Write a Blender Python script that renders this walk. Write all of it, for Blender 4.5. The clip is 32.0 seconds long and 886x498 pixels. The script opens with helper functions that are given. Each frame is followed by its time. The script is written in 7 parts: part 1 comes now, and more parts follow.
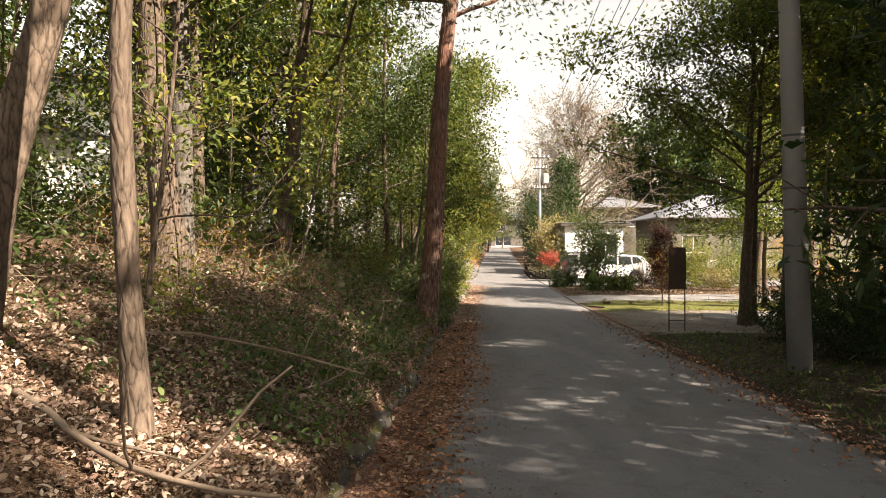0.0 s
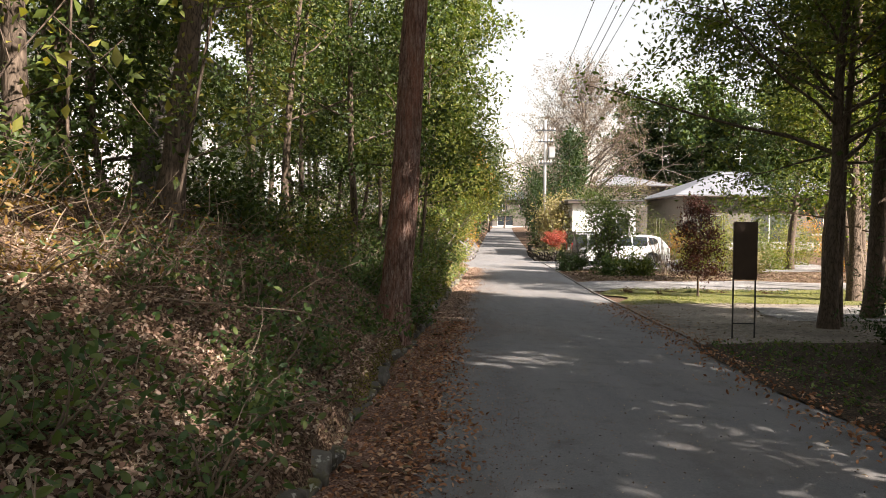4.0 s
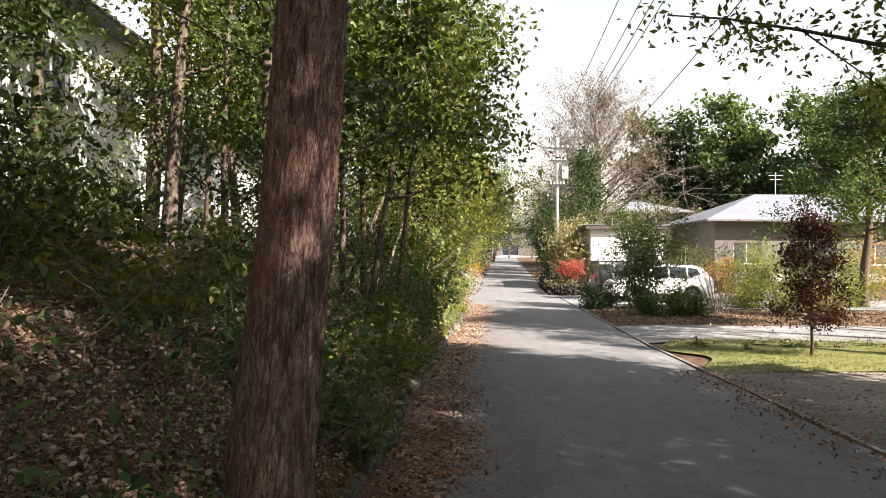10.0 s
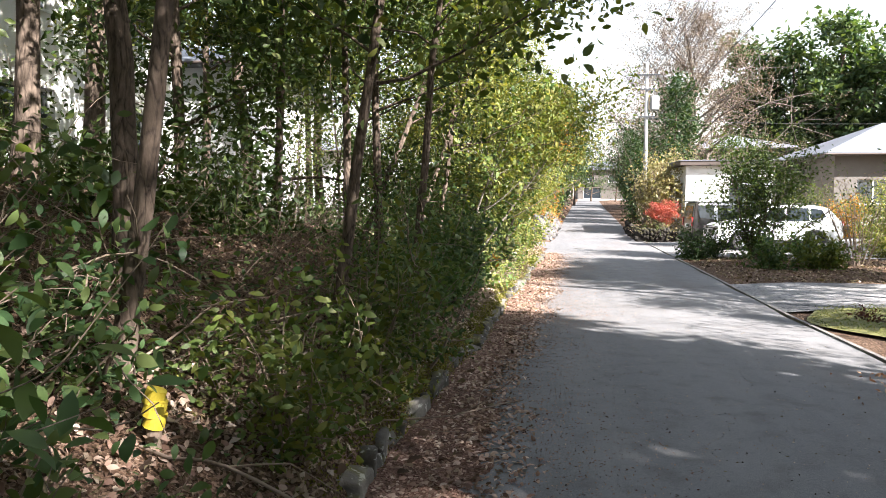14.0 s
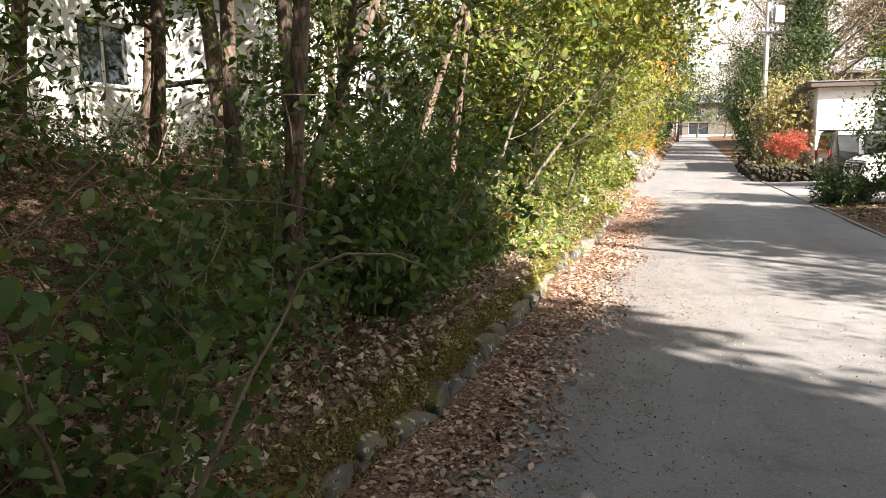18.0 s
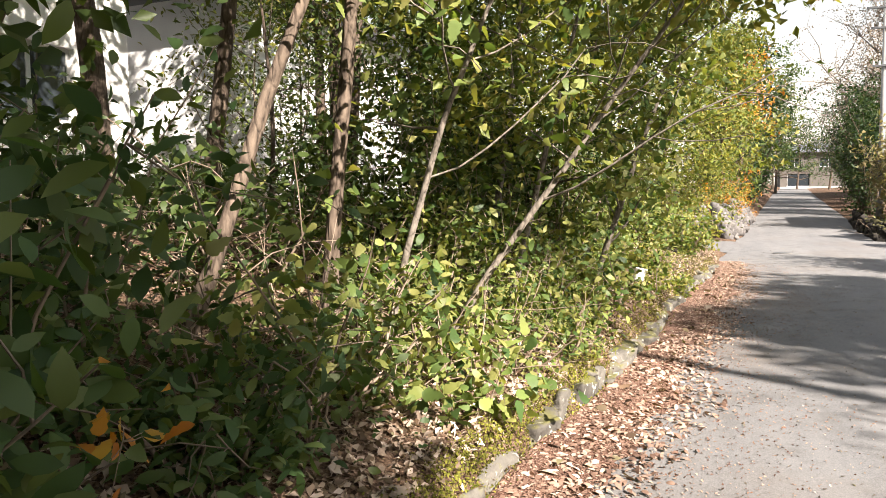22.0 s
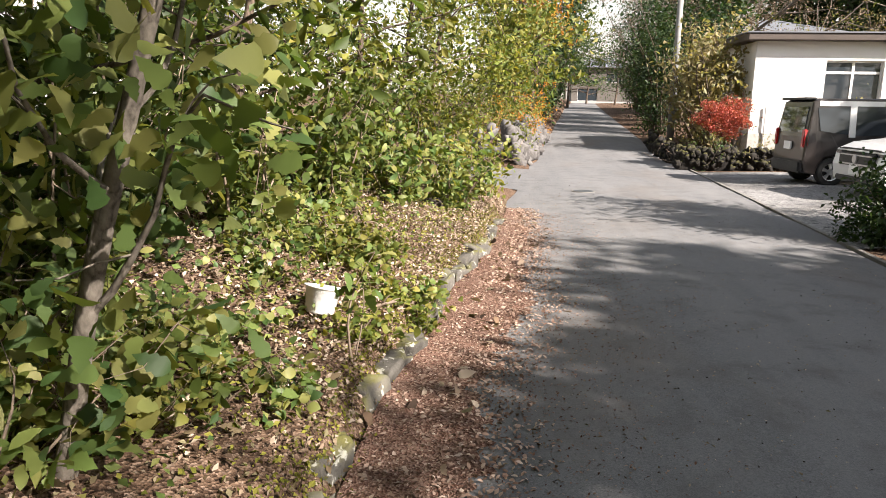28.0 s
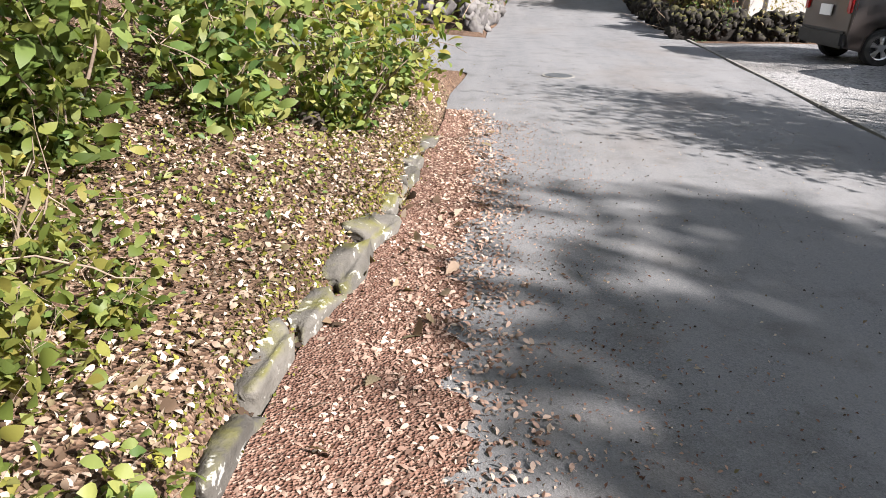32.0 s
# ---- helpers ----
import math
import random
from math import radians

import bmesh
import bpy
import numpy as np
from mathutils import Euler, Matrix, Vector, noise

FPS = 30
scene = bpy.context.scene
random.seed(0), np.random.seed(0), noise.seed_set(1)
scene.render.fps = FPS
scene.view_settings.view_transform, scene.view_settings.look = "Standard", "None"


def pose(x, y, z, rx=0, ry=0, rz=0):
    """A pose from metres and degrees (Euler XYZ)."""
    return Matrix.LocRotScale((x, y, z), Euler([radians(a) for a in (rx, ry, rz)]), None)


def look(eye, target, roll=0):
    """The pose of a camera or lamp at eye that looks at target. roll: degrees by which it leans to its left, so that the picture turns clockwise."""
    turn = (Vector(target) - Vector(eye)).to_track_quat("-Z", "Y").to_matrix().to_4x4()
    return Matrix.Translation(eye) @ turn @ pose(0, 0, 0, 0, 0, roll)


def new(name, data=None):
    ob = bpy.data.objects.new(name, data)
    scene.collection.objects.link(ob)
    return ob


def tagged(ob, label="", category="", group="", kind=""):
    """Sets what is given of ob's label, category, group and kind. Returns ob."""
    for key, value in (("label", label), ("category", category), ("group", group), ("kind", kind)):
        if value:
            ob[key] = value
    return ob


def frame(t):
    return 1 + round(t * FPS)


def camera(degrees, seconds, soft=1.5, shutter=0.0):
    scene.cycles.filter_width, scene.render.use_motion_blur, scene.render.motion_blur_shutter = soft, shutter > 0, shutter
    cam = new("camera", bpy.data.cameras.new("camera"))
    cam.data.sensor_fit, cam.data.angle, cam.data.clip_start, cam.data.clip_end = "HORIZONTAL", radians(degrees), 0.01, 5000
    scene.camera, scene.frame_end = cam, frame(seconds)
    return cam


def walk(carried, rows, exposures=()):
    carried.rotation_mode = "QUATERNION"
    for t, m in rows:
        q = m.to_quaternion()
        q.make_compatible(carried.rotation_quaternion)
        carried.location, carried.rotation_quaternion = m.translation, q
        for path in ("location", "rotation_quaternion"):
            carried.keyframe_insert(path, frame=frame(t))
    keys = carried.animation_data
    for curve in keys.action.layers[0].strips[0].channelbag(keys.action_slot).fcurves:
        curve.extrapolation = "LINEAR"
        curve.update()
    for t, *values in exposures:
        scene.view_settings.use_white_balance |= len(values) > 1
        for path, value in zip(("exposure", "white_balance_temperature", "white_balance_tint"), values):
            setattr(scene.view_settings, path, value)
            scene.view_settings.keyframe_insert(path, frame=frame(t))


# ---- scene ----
cam = camera(64.7, 32.0, 0.9)
METRES, EYE, TILT, LEAN, TURN = 32.0, 1.5, 0.0, 0.0, 0.0
ROWS = [
    (0.0, 0.0, 0.0, 0.0, 0.0, 0.0, -0.0),
    (0.5, 0.0027, 0.0155, 0.0002, -0.81, -0.41, -0.51),
    (1.0, 0.0055, 0.0321, 0.0005, -0.9, -0.21, -0.55),
    (1.5, 0.007, 0.0499, -0.0005, -0.74, 1.32, -0.41),
    (2.0, 0.0057, 0.0631, -0.0008, -0.55, 2.15, -0.63),
    (2.5, 0.0056, 0.081, -0.0006, -0.14, 2.22, -0.28),
    (3.0, 0.009, 0.0977, -0.0021, -0.11, 0.42, -0.39),
    (3.5, 0.0107, 0.1131, -0.0034, 0.0, -1.52, -0.5),
    (5.5, 0.0179, 0.1787, -0.0036, 1.73, -1.75, -0.18),
    (6.0, 0.0197, 0.1927, -0.0047, 2.37, -2.21, -0.41),
    (6.5, 0.02, 0.2085, -0.0048, 1.55, -2.88, -0.19),
    (7.0, 0.0207, 0.2245, -0.0054, 2.29, -3.75, -0.17),
    (7.5, 0.0194, 0.2381, -0.0051, 1.38, -3.42, -0.42),
    (8.0, 0.0178, 0.2532, -0.0037, 1.34, -2.23, -0.27),
    (8.5, 0.0174, 0.2687, -0.0038, 1.33, -0.6, -0.28),
    (9.0, 0.0166, 0.2867, -0.0047, 0.49, 1.19, -0.17),
    (9.5, 0.0174, 0.3024, -0.0058, 0.57, 1.45, -0.43),
    (10.0, 0.0179, 0.3185, -0.006, 0.41, 0.86, -0.52),
    (10.5, 0.018, 0.3339, -0.0064, -0.64, 0.47, -0.3),
    (11.0, 0.0184, 0.348, -0.0093, 0.48, 0.05, -0.37),
    (11.5, 0.0168, 0.3611, -0.0108, 3.17, -0.98, 0.11),
    (12.0, 0.0181, 0.3761, -0.0108, 7.37, -2.14, 0.67),
    (12.5, 0.0221, 0.3931, -0.0113, 9.76, -5.11, 0.5),
    (13.0, 0.0242, 0.4089, -0.0121, 9.13, -8.2, 0.23),
    (13.5, 0.0278, 0.4258, -0.0097, 8.24, -7.39, 0.32),
    (14.0, 0.03, 0.4421, -0.0093, 6.95, -3.68, -0.03),
    (14.5, 0.0305, 0.4597, -0.0093, 7.97, -2.44, 0.21),
    (15.0, 0.0326, 0.4773, -0.009, 7.78, -1.94, 0.4),
    (15.5, 0.0325, 0.4941, -0.0096, 7.59, -1.39, 0.09),
    (17.5, 0.0402, 0.559, -0.0155, 9.39, -3.53, 0.29),
    (18.0, 0.0428, 0.5776, -0.0157, 14.77, -8.44, 0.77),
    (18.5, 0.0438, 0.5956, -0.0151, 17.88, -9.1, 0.63),
    (19.0, 0.0449, 0.6119, -0.0153, 18.98, -8.96, 0.53),
    (19.5, 0.0439, 0.6297, -0.0174, 22.0, -9.45, 0.99),
    (20.0, 0.0458, 0.6454, -0.0166, 22.75, -10.72, 0.87),
    (20.5, 0.0488, 0.6601, -0.0152, 22.96, -10.76, 0.69),
    (21.0, 0.0497, 0.6769, -0.0138, 22.01, -6.84, 0.5),
    (21.5, 0.0511, 0.6917, -0.0157, 21.31, -3.95, 0.88),
    (22.0, 0.0494, 0.7067, -0.0178, 21.74, -4.15, 0.62),
    (22.5, 0.0475, 0.7217, -0.0163, 22.55, -5.2, 0.9),
    (23.0, 0.0503, 0.739, -0.0157, 24.77, -5.98, 0.75),
    (23.5, 0.0512, 0.7557, -0.0167, 24.42, -6.86, 0.26),
    (24.0, 0.0508, 0.7702, -0.016, 17.5, -6.35, -0.49),
    (24.5, 0.0516, 0.7844, -0.016, 13.89, -6.47, -0.5),
    (26.5, 0.0502, 0.8359, -0.0147, 11.59, -2.91, -0.54),
    (27.0, 0.0503, 0.85, -0.0146, 11.33, -0.94, -0.58),
    (27.5, 0.0525, 0.863, -0.0146, 8.22, -0.97, -0.84),
    (28.0, 0.0526, 0.8786, -0.0144, 6.09, -11.55, -0.86),
    (28.5, 0.0557, 0.894, -0.0149, 3.86, -16.84, -0.56),
    (29.0, 0.0571, 0.9069, -0.0151, 3.61, -17.9, -0.89),
    (29.5, 0.0586, 0.9214, -0.0146, 3.66, -18.08, -0.56),
    (30.0, 0.0601, 0.9344, -0.0144, 4.3, -18.17, -0.91),
    (30.5, 0.0595, 0.9488, -0.0151, 4.03, -18.21, -1.17),
    (31.0, 0.0578, 0.9636, -0.0157, 4.34, -20.56, -1.03),
    (31.5, 0.0574, 0.9773, -0.0154, 3.54, -22.39, -1.27),
    (32.0, 0.0571, 0.9914, -0.0169, 2.89, -22.7, -1.55),
]
EXPOSURES = [(0.0, 2.21, 7500, 17), (2.0, 2.16, 6950, 17), (9.0, 2.28, 6600, 16), (11.0, 2.38, 6400, 16), (13.0, 2.78, 6000, 15), (15.0, 2.5, 6000, 15), (18.0, 2.55, 6700, 15), (20.0, 2.75, 6500, 15), (21.0, 2.5, 6500, 15), (23.0, 2.05, 6700, 15), (27.0, 1.94, 6500, 15), (28.5, 1.83, 6400, 15), (31.0, 1.58, 6250, 15), (32.0, 1.9, 6000, 15)]
walk(cam, [(t, pose(0, 0, EYE, TILT, LEAN, TURN) @ pose(METRES * x, METRES * y, METRES * z, 90 + pitch, roll, yaw)) for t, x, y, z, yaw, pitch, roll in ROWS], EXPOSURES)

# ---- light ----
SUN_EL, SUN_AZ = radians(36), math.atan2(0.84, -0.55)
world = bpy.data.worlds.new("sky")
scene.world = world
world.use_nodes = True
wnt = world.node_tree
sky = wnt.nodes.new("ShaderNodeTexSky")
sky.sky_type, sky.sun_disc = "NISHITA", False
sky.sun_elevation, sky.sun_rotation = SUN_EL, SUN_AZ
sky.air_density, sky.dust_density, sky.ozone_density = 2.0, 1.0, 0.5
wbg = wnt.nodes["Background"]
haze = wnt.nodes.new("ShaderNodeHueSaturation")
haze.inputs["Saturation"].default_value = 0.35
wnt.links.new(sky.outputs[0], haze.inputs["Color"])
wnt.links.new(haze.outputs[0], wbg.inputs[0])
wbg.inputs[1].default_value = 0.053
sun = new("sun", bpy.data.lights.new("sun", "SUN"))
sun.data.energy, sun.data.angle, sun.data.color = 5.0, radians(0.6), (1.0, 0.92, 0.8)
sun_from = Vector((math.sin(SUN_AZ) * math.cos(SUN_EL), math.cos(SUN_AZ) * math.cos(SUN_EL), math.sin(SUN_EL)))
sun.matrix_world = look(sun_from * 50, (0, 0, 0))

# ---- materials ----
def start(name, rough=0.8, spec=0.3, metal=0.0):
    m = bpy.data.materials.new(name)
    m.use_nodes = True
    nt = m.node_tree
    b = nt.nodes["Principled BSDF"]
    b.inputs["Roughness"].default_value = rough
    b.inputs["Specular IOR Level"].default_value = spec
    b.inputs["Metallic"].default_value = metal
    return m, nt, b


def coords(nt, sx=1.0, sy=1.0, sz=1.0, world_space=True):
    mp = nt.nodes.new("ShaderNodeMapping")
    if world_space:
        g = nt.nodes.new("ShaderNodeNewGeometry")
        nt.links.new(g.outputs["Position"], mp.inputs[0])
    else:
        g = nt.nodes.new("ShaderNodeTexCoord")
        nt.links.new(g.outputs["Object"], mp.inputs[0])
    mp.inputs["Scale"].default_value = (sx, sy, sz)
    return mp.outputs[0]


def noise_of(nt, vec, scale, detail=4.0, rough=0.6):
    n = nt.nodes.new("ShaderNodeTexNoise")
    n.inputs["Scale"].default_value, n.inputs["Detail"].default_value, n.inputs["Roughness"].default_value = scale, detail, rough
    nt.links.new(vec, n.inputs["Vector"])
    return n.outputs[0]


def cells_of(nt, vec, scale, feature="F1", output=0):
    n = nt.nodes.new("ShaderNodeTexVoronoi")
    n.feature = feature
    n.inputs["Scale"].default_value = scale
    nt.links.new(vec, n.inputs["Vector"])
    return n.outputs[output]


def ramp(nt, fac, *stops):
    r = nt.nodes.new("ShaderNodeValToRGB")
    e = r.color_ramp.elements
    while len(e) < len(stops):
        e.new(0.5)
    for k, (p, c) in enumerate(stops):
        e[k].position = p
        e[k].color = (c, c, c, 1) if isinstance(c, (int, float)) else (*c, 1)
    nt.links.new(fac, r.inputs[0])
    return r.outputs[0]


def mix(nt, fac, a, b, mode="MIX"):
    m = nt.nodes.new("ShaderNodeMix")
    m.data_type, m.blend_type = "RGBA", mode
    for k, v in ((0, fac), (6, a), (7, b)):
        sock = m.inputs[k]
        if isinstance(v, (int, float)):
            sock.default_value = v if k == 0 else (v, v, v, 1)
        elif isinstance(v, tuple):
            sock.default_value = (*v, 1)
        else:
            nt.links.new(v, sock)
    return m.outputs[2]


def bump(nt, b, height, strength=0.5, dist=0.02):
    n = nt.nodes.new("ShaderNodeBump")
    n.inputs["Strength"].default_value, n.inputs["Distance"].default_value = strength, dist
    nt.links.new(height, n.inputs["Height"])
    nt.links.new(n.outputs[0], b.inputs["Normal"])


def island(nt):
    return nt.nodes.new("ShaderNodeNewGeometry").outputs["Random Per Island"]


def per_object(nt):
    return nt.nodes.new("ShaderNodeObjectInfo").outputs["Random"]


def base(nt, b, colour):
    if isinstance(colour, tuple):
        b.inputs["Base Color"].default_value = (*colour, 1)
    else:
        nt.links.new(colour, b.inputs["Base Color"])


def grainy(name, c0, c1, scale=6.0, rough=0.8, spec=0.3, fine=60.0, strength=0.3, dist=0.01, local=False, metal=0.0):
    """Paint, concrete, soil: two colours mottled at two scales, with a fine relief."""
    m, nt, b = start(name, rough, spec, metal)
    v = coords(nt, world_space=not local)
    big, small = noise_of(nt, v, scale, 5), noise_of(nt, v, fine, 3)
    col = mix(nt, ramp(nt, big, (0.3, 0.0), (0.7, 1.0)), c0, c1)
    col = mix(nt, 0.35, col, mix(nt, small, tuple(0.6 * x for x in c0), tuple(min(1, 1.3 * x) for x in c1)))
    base(nt, b, col)
    bump(nt, b, mix(nt, 0.5, big, small), strength, dist)
    return m


def leafy(name, *colours, sheer=0.38, rough=0.5, spec=0.28, clump=1.2):
    """Leaves: each leaf its own shade, whole boughs lighter or darker, light passing through."""
    m, nt, b = start(name, rough, spec)
    n = len(colours)
    col = ramp(nt, island(nt), *[(0.05 + 0.9 * k / max(1, n - 1), c) for k, c in enumerate(colours)])
    v = coords(nt)
    shade = ramp(nt, noise_of(nt, v, clump, 2), (0.3, 0.65), (0.7, 1.25))
    col = mix(nt, 1.0, col, shade, "MULTIPLY")
    base(nt, b, col)
    tr = nt.nodes.new("ShaderNodeBsdfTranslucent")
    nt.links.new(mix(nt, 1.0, col, (1.6, 1.55, 0.6), "MULTIPLY"), tr.inputs[0])
    ms = nt.nodes.new("ShaderNodeMixShader")
    ms.inputs[0].default_value = sheer
    out = nt.nodes["Material Output"]
    nt.links.new(b.outputs[0], ms.inputs[1])
    nt.links.new(tr.outputs[0], ms.inputs[2])
    nt.links.new(ms.outputs[0], out.inputs[0])
    return m


def barky(name, dark, mid, light, plate=9.0, stretch=0.22, strength=0.9, dist=0.02):
    m, nt, b = start(name, 0.9, 0.15)
    v = coords(nt, 1, 1, stretch)
    n = nt.nodes.new("ShaderNodeTexNoise")
    n.inputs["Scale"].default_value = 7.0
    nt.links.new(v, n.inputs["Vector"])
    warp = mix(nt, 0.12, v, n.outputs[1])
    edge = cells_of(nt, warp, plate, "DISTANCE_TO_EDGE")
    fine = noise_of(nt, v, 70, 5)
    col = ramp(nt, edge, (0.0, dark), (0.09, mid), (0.5, light))
    col = mix(nt, ramp(nt, fine, (0.35, 0.0), (0.75, 0.55)), col, tuple(min(1, 1.5 * x) for x in light))
    col = mix(nt, ramp(nt, noise_of(nt, coords(nt), 1.7, 3), (0.4, 0.0), (0.75, 0.5)), col, mid)
    base(nt, b, col)
    h = mix(nt, 0.35, ramp(nt, edge, (0.0, 0.0), (0.25, 1.0)), fine)
    bump(nt, b, h, strength, dist)
    return m


def plated():
    """Pine bark: long flaking plates, dark fissures, rusty under the grey skin."""
    m, nt, b = start("pine_bark", 0.92, 0.12)
    v = coords(nt, 1, 1, 0.16)
    strip = noise_of(nt, v, 38, 6, 0.6)
    wide = noise_of(nt, coords(nt, 1, 1, 0.3), 9, 4)
    flake = noise_of(nt, coords(nt, 1, 1, 0.3), 75, 5, 0.7)
    plate = cells_of(nt, mix(nt, 0.1, coords(nt, 1, 1, 0.28), wide), 46, "DISTANCE_TO_EDGE")
    col = ramp(nt, strip, (0.38, (0.075, 0.042, 0.033)), (0.46, (0.145, 0.084, 0.064)), (0.54, (0.215, 0.14, 0.113)), (0.64, (0.31, 0.235, 0.208)))
    col = mix(nt, ramp(nt, noise_of(nt, coords(nt, 1, 1, 0.2), 5, 4), (0.46, 0.0), (0.64, 0.7)), col, (0.25, 0.115, 0.075))
    col = mix(nt, ramp(nt, flake, (0.52, 0.0), (0.74, 0.5)), col, (0.38, 0.31, 0.28))
    col = mix(nt, ramp(nt, plate, (0.01, 0.4), (0.06, 0.0)), col, (0.05, 0.03, 0.024))
    col = mix(nt, ramp(nt, flake, (0.28, 0.6), (0.4, 0.0)), col, (0.04, 0.024, 0.02))
    base(nt, b, col)
    bump(nt, b, mix(nt, 0.25, mix(nt, 0.5, strip, flake), ramp(nt, plate, (0.0, 0.0), (0.14, 1.0))), 1.0, 0.03)
    return m


def asphalt():
    m, nt, b = start("asphalt", 0.85, 0.3)
    v = coords(nt)
    grit = cells_of(nt, v, 170, "F1", 1)
    col = mix(nt, ramp(nt, grit, (0.1, 0.0), (0.9, 1.0)), (0.095, 0.096, 0.1), (0.165, 0.165, 0.168))
    chip = cells_of(nt, v, 90, "F1", 1)
    col = mix(nt, ramp(nt, chip, (0.86, 0.0), (0.92, 0.3)), col, (0.28, 0.272, 0.262))
    col = mix(nt, ramp(nt, chip, (0.1, 0.35), (0.18, 0.0)), col, (0.03, 0.03, 0.031))
    worn = noise_of(nt, coords(nt, 1.6, 0.16, 1), 1.4, 5)
    col = mix(nt, ramp(nt, worn, (0.38, 0.0), (0.66, 0.5)), col, (0.19, 0.188, 0.188))
    stain = noise_of(nt, v, 3.2, 6)
    col = mix(nt, ramp(nt, stain, (0.5, 0.0), (0.75, 0.6)), col, (0.07, 0.066, 0.062))
    earth = noise_of(nt, coords(nt, 0.8, 0.5, 1), 0.7, 5)
    col = mix(nt, ramp(nt, earth, (0.52, 0.0), (0.72, 0.45)), col, (0.12, 0.098, 0.08))
    base(nt, b, col)
    bump(nt, b, mix(nt, 0.4, cells_of(nt, v, 170), noise_of(nt, v, 26, 5)), 0.5, 0.006)
    return m


def litter(name, tints, scale, dark):
    """Soil under rotting leaves."""
    m, nt, b = start(name, 0.95, 0.1)
    v = coords(nt)
    cell = cells_of(nt, v, scale, "F1", 1)
    col = ramp(nt, cell, *[(0.05 + 0.3 * k, c) for k, c in enumerate(tints)])
    col = mix(nt, ramp(nt, noise_of(nt, v, 1.1, 4), (0.45, 0.0), (0.68, 0.6)), col, dark)
    base(nt, b, col)
    bump(nt, b, mix(nt, 0.5, cells_of(nt, v, scale), noise_of(nt, v, 9, 5)), 0.9, 0.03)
    return m


def gravelly(name, a, c, scale=45.0):
    m, nt, b = start(name, 0.9, 0.2)
    v = coords(nt)
    cell = cells_of(nt, v, scale, "F1", 1)
    col = mix(nt, ramp(nt, cell, (0.1, 0.0), (0.9, 1.0)), a, c)
    col = mix(nt, ramp(nt, noise_of(nt, v, 0.9, 4), (0.42, 0.0), (0.7, 0.75)), col, tuple(0.55 * x for x in a))
    col = mix(nt, ramp(nt, noise_of(nt, v, 0.28, 3), (0.45, 0.0), (0.7, 0.5)), col, (0.1, 0.085, 0.06))
    col = mix(nt, ramp(nt, cells_of(nt, v, scale * 0.4, "F1", 1), (0.82, 0.0), (0.86, 0.8)), col, tuple(0.4 * x for x in a))
    base(nt, b, col)
    bump(nt, b, mix(nt, 0.5, cells_of(nt, v, scale), noise_of(nt, v, 7, 5)), 1.0, 0.025)
    return m


def stony(name, a, c, moss=0.0, lichen=0.0):
    m, nt, b = start(name, 0.9, 0.2)
    v = coords(nt)
    g = noise_of(nt, v, 11, 6)
    col = mix(nt, ramp(nt, g, (0.3, 0.0), (0.7, 1.0)), a, c)
    col = mix(nt, 0.5, col, mix(nt, per_object(nt), tuple(0.7 * x for x in a), tuple(min(1, 1.2 * x) for x in c)))
    if moss:
        up = nt.nodes.new("ShaderNodeSeparateXYZ")
        nt.links.new(nt.nodes.new("ShaderNodeNewGeometry").outputs["Normal"], up.inputs[0])
        f = mix(nt, 1.0, ramp(nt, up.outputs[2], (0.2, 0.0), (0.75, 1.0)), ramp(nt, noise_of(nt, v, 4, 4), (0.45, 0.0), (0.6, moss)), "MULTIPLY")
        col = mix(nt, f, col, (0.11, 0.105, 0.025))
    if lichen:
        col = mix(nt, ramp(nt, noise_of(nt, v, 16, 3), (0.6, 0.0), (0.66, lichen)), col, (0.5, 0.5, 0.46))
    base(nt, b, col)
    bump(nt, b, mix(nt, 0.5, g, noise_of(nt, v, 55, 4)), 0.7, 0.02)
    return m


def clear_glass(name, tint=(0.02, 0.025, 0.03)):
    m, nt, b = start(name, 0.06, 0.6)
    v = coords(nt)
    base(nt, b, mix(nt, noise_of(nt, v, 3, 2), tint, tuple(1.6 * x for x in tint)))
    b.inputs["Coat Weight"].default_value = 0.6
    return m


def gloss_paint(name, colour, rough=0.25, metal=0.0):
    m, nt, b = start(name, rough, 0.5, metal)
    v = coords(nt)
    dirt = ramp(nt, noise_of(nt, v, 4, 5), (0.45, 0.0), (0.8, 0.25))
    base(nt, b, mix(nt, dirt, colour, tuple(0.75 * x for x in colour)))
    b.inputs["Coat Weight"].default_value = 0.7
    b.inputs["Coat Roughness"].default_value = 0.08
    return m


MAT_ASPHALT = asphalt()
MAT_LITTER = litter("forest_floor", ((0.0212, 0.0133, 0.00949), (0.073, 0.0445, 0.029), (0.146, 0.0949, 0.0639), (0.256, 0.183, 0.139)), 70, (0.0365, 0.0233, 0.0145))
MAT_MOULD = litter("leaf_mould", ((0.06, 0.03, 0.022), (0.13, 0.07, 0.05), (0.21, 0.13, 0.098), (0.3, 0.21, 0.165)), 85, (0.07, 0.038, 0.028))
MAT_SOIL = gravelly("bare_soil", (0.125, 0.105, 0.0875), (0.3, 0.27, 0.228), 40)
MAT_HUMUS = litter("dark_humus", ((0.016, 0.012, 0.009), (0.04, 0.03, 0.022), (0.075, 0.055, 0.04), (0.12, 0.09, 0.065)), 60, (0.03, 0.022, 0.015))
MAT_GRAVEL = gravelly("pale_gravel", (0.128, 0.128, 0.132), (0.34, 0.332, 0.323), 38)
MAT_GRASSBED = grainy("lawn_soil", (0.09, 0.1, 0.03), (0.16, 0.15, 0.05), 5)
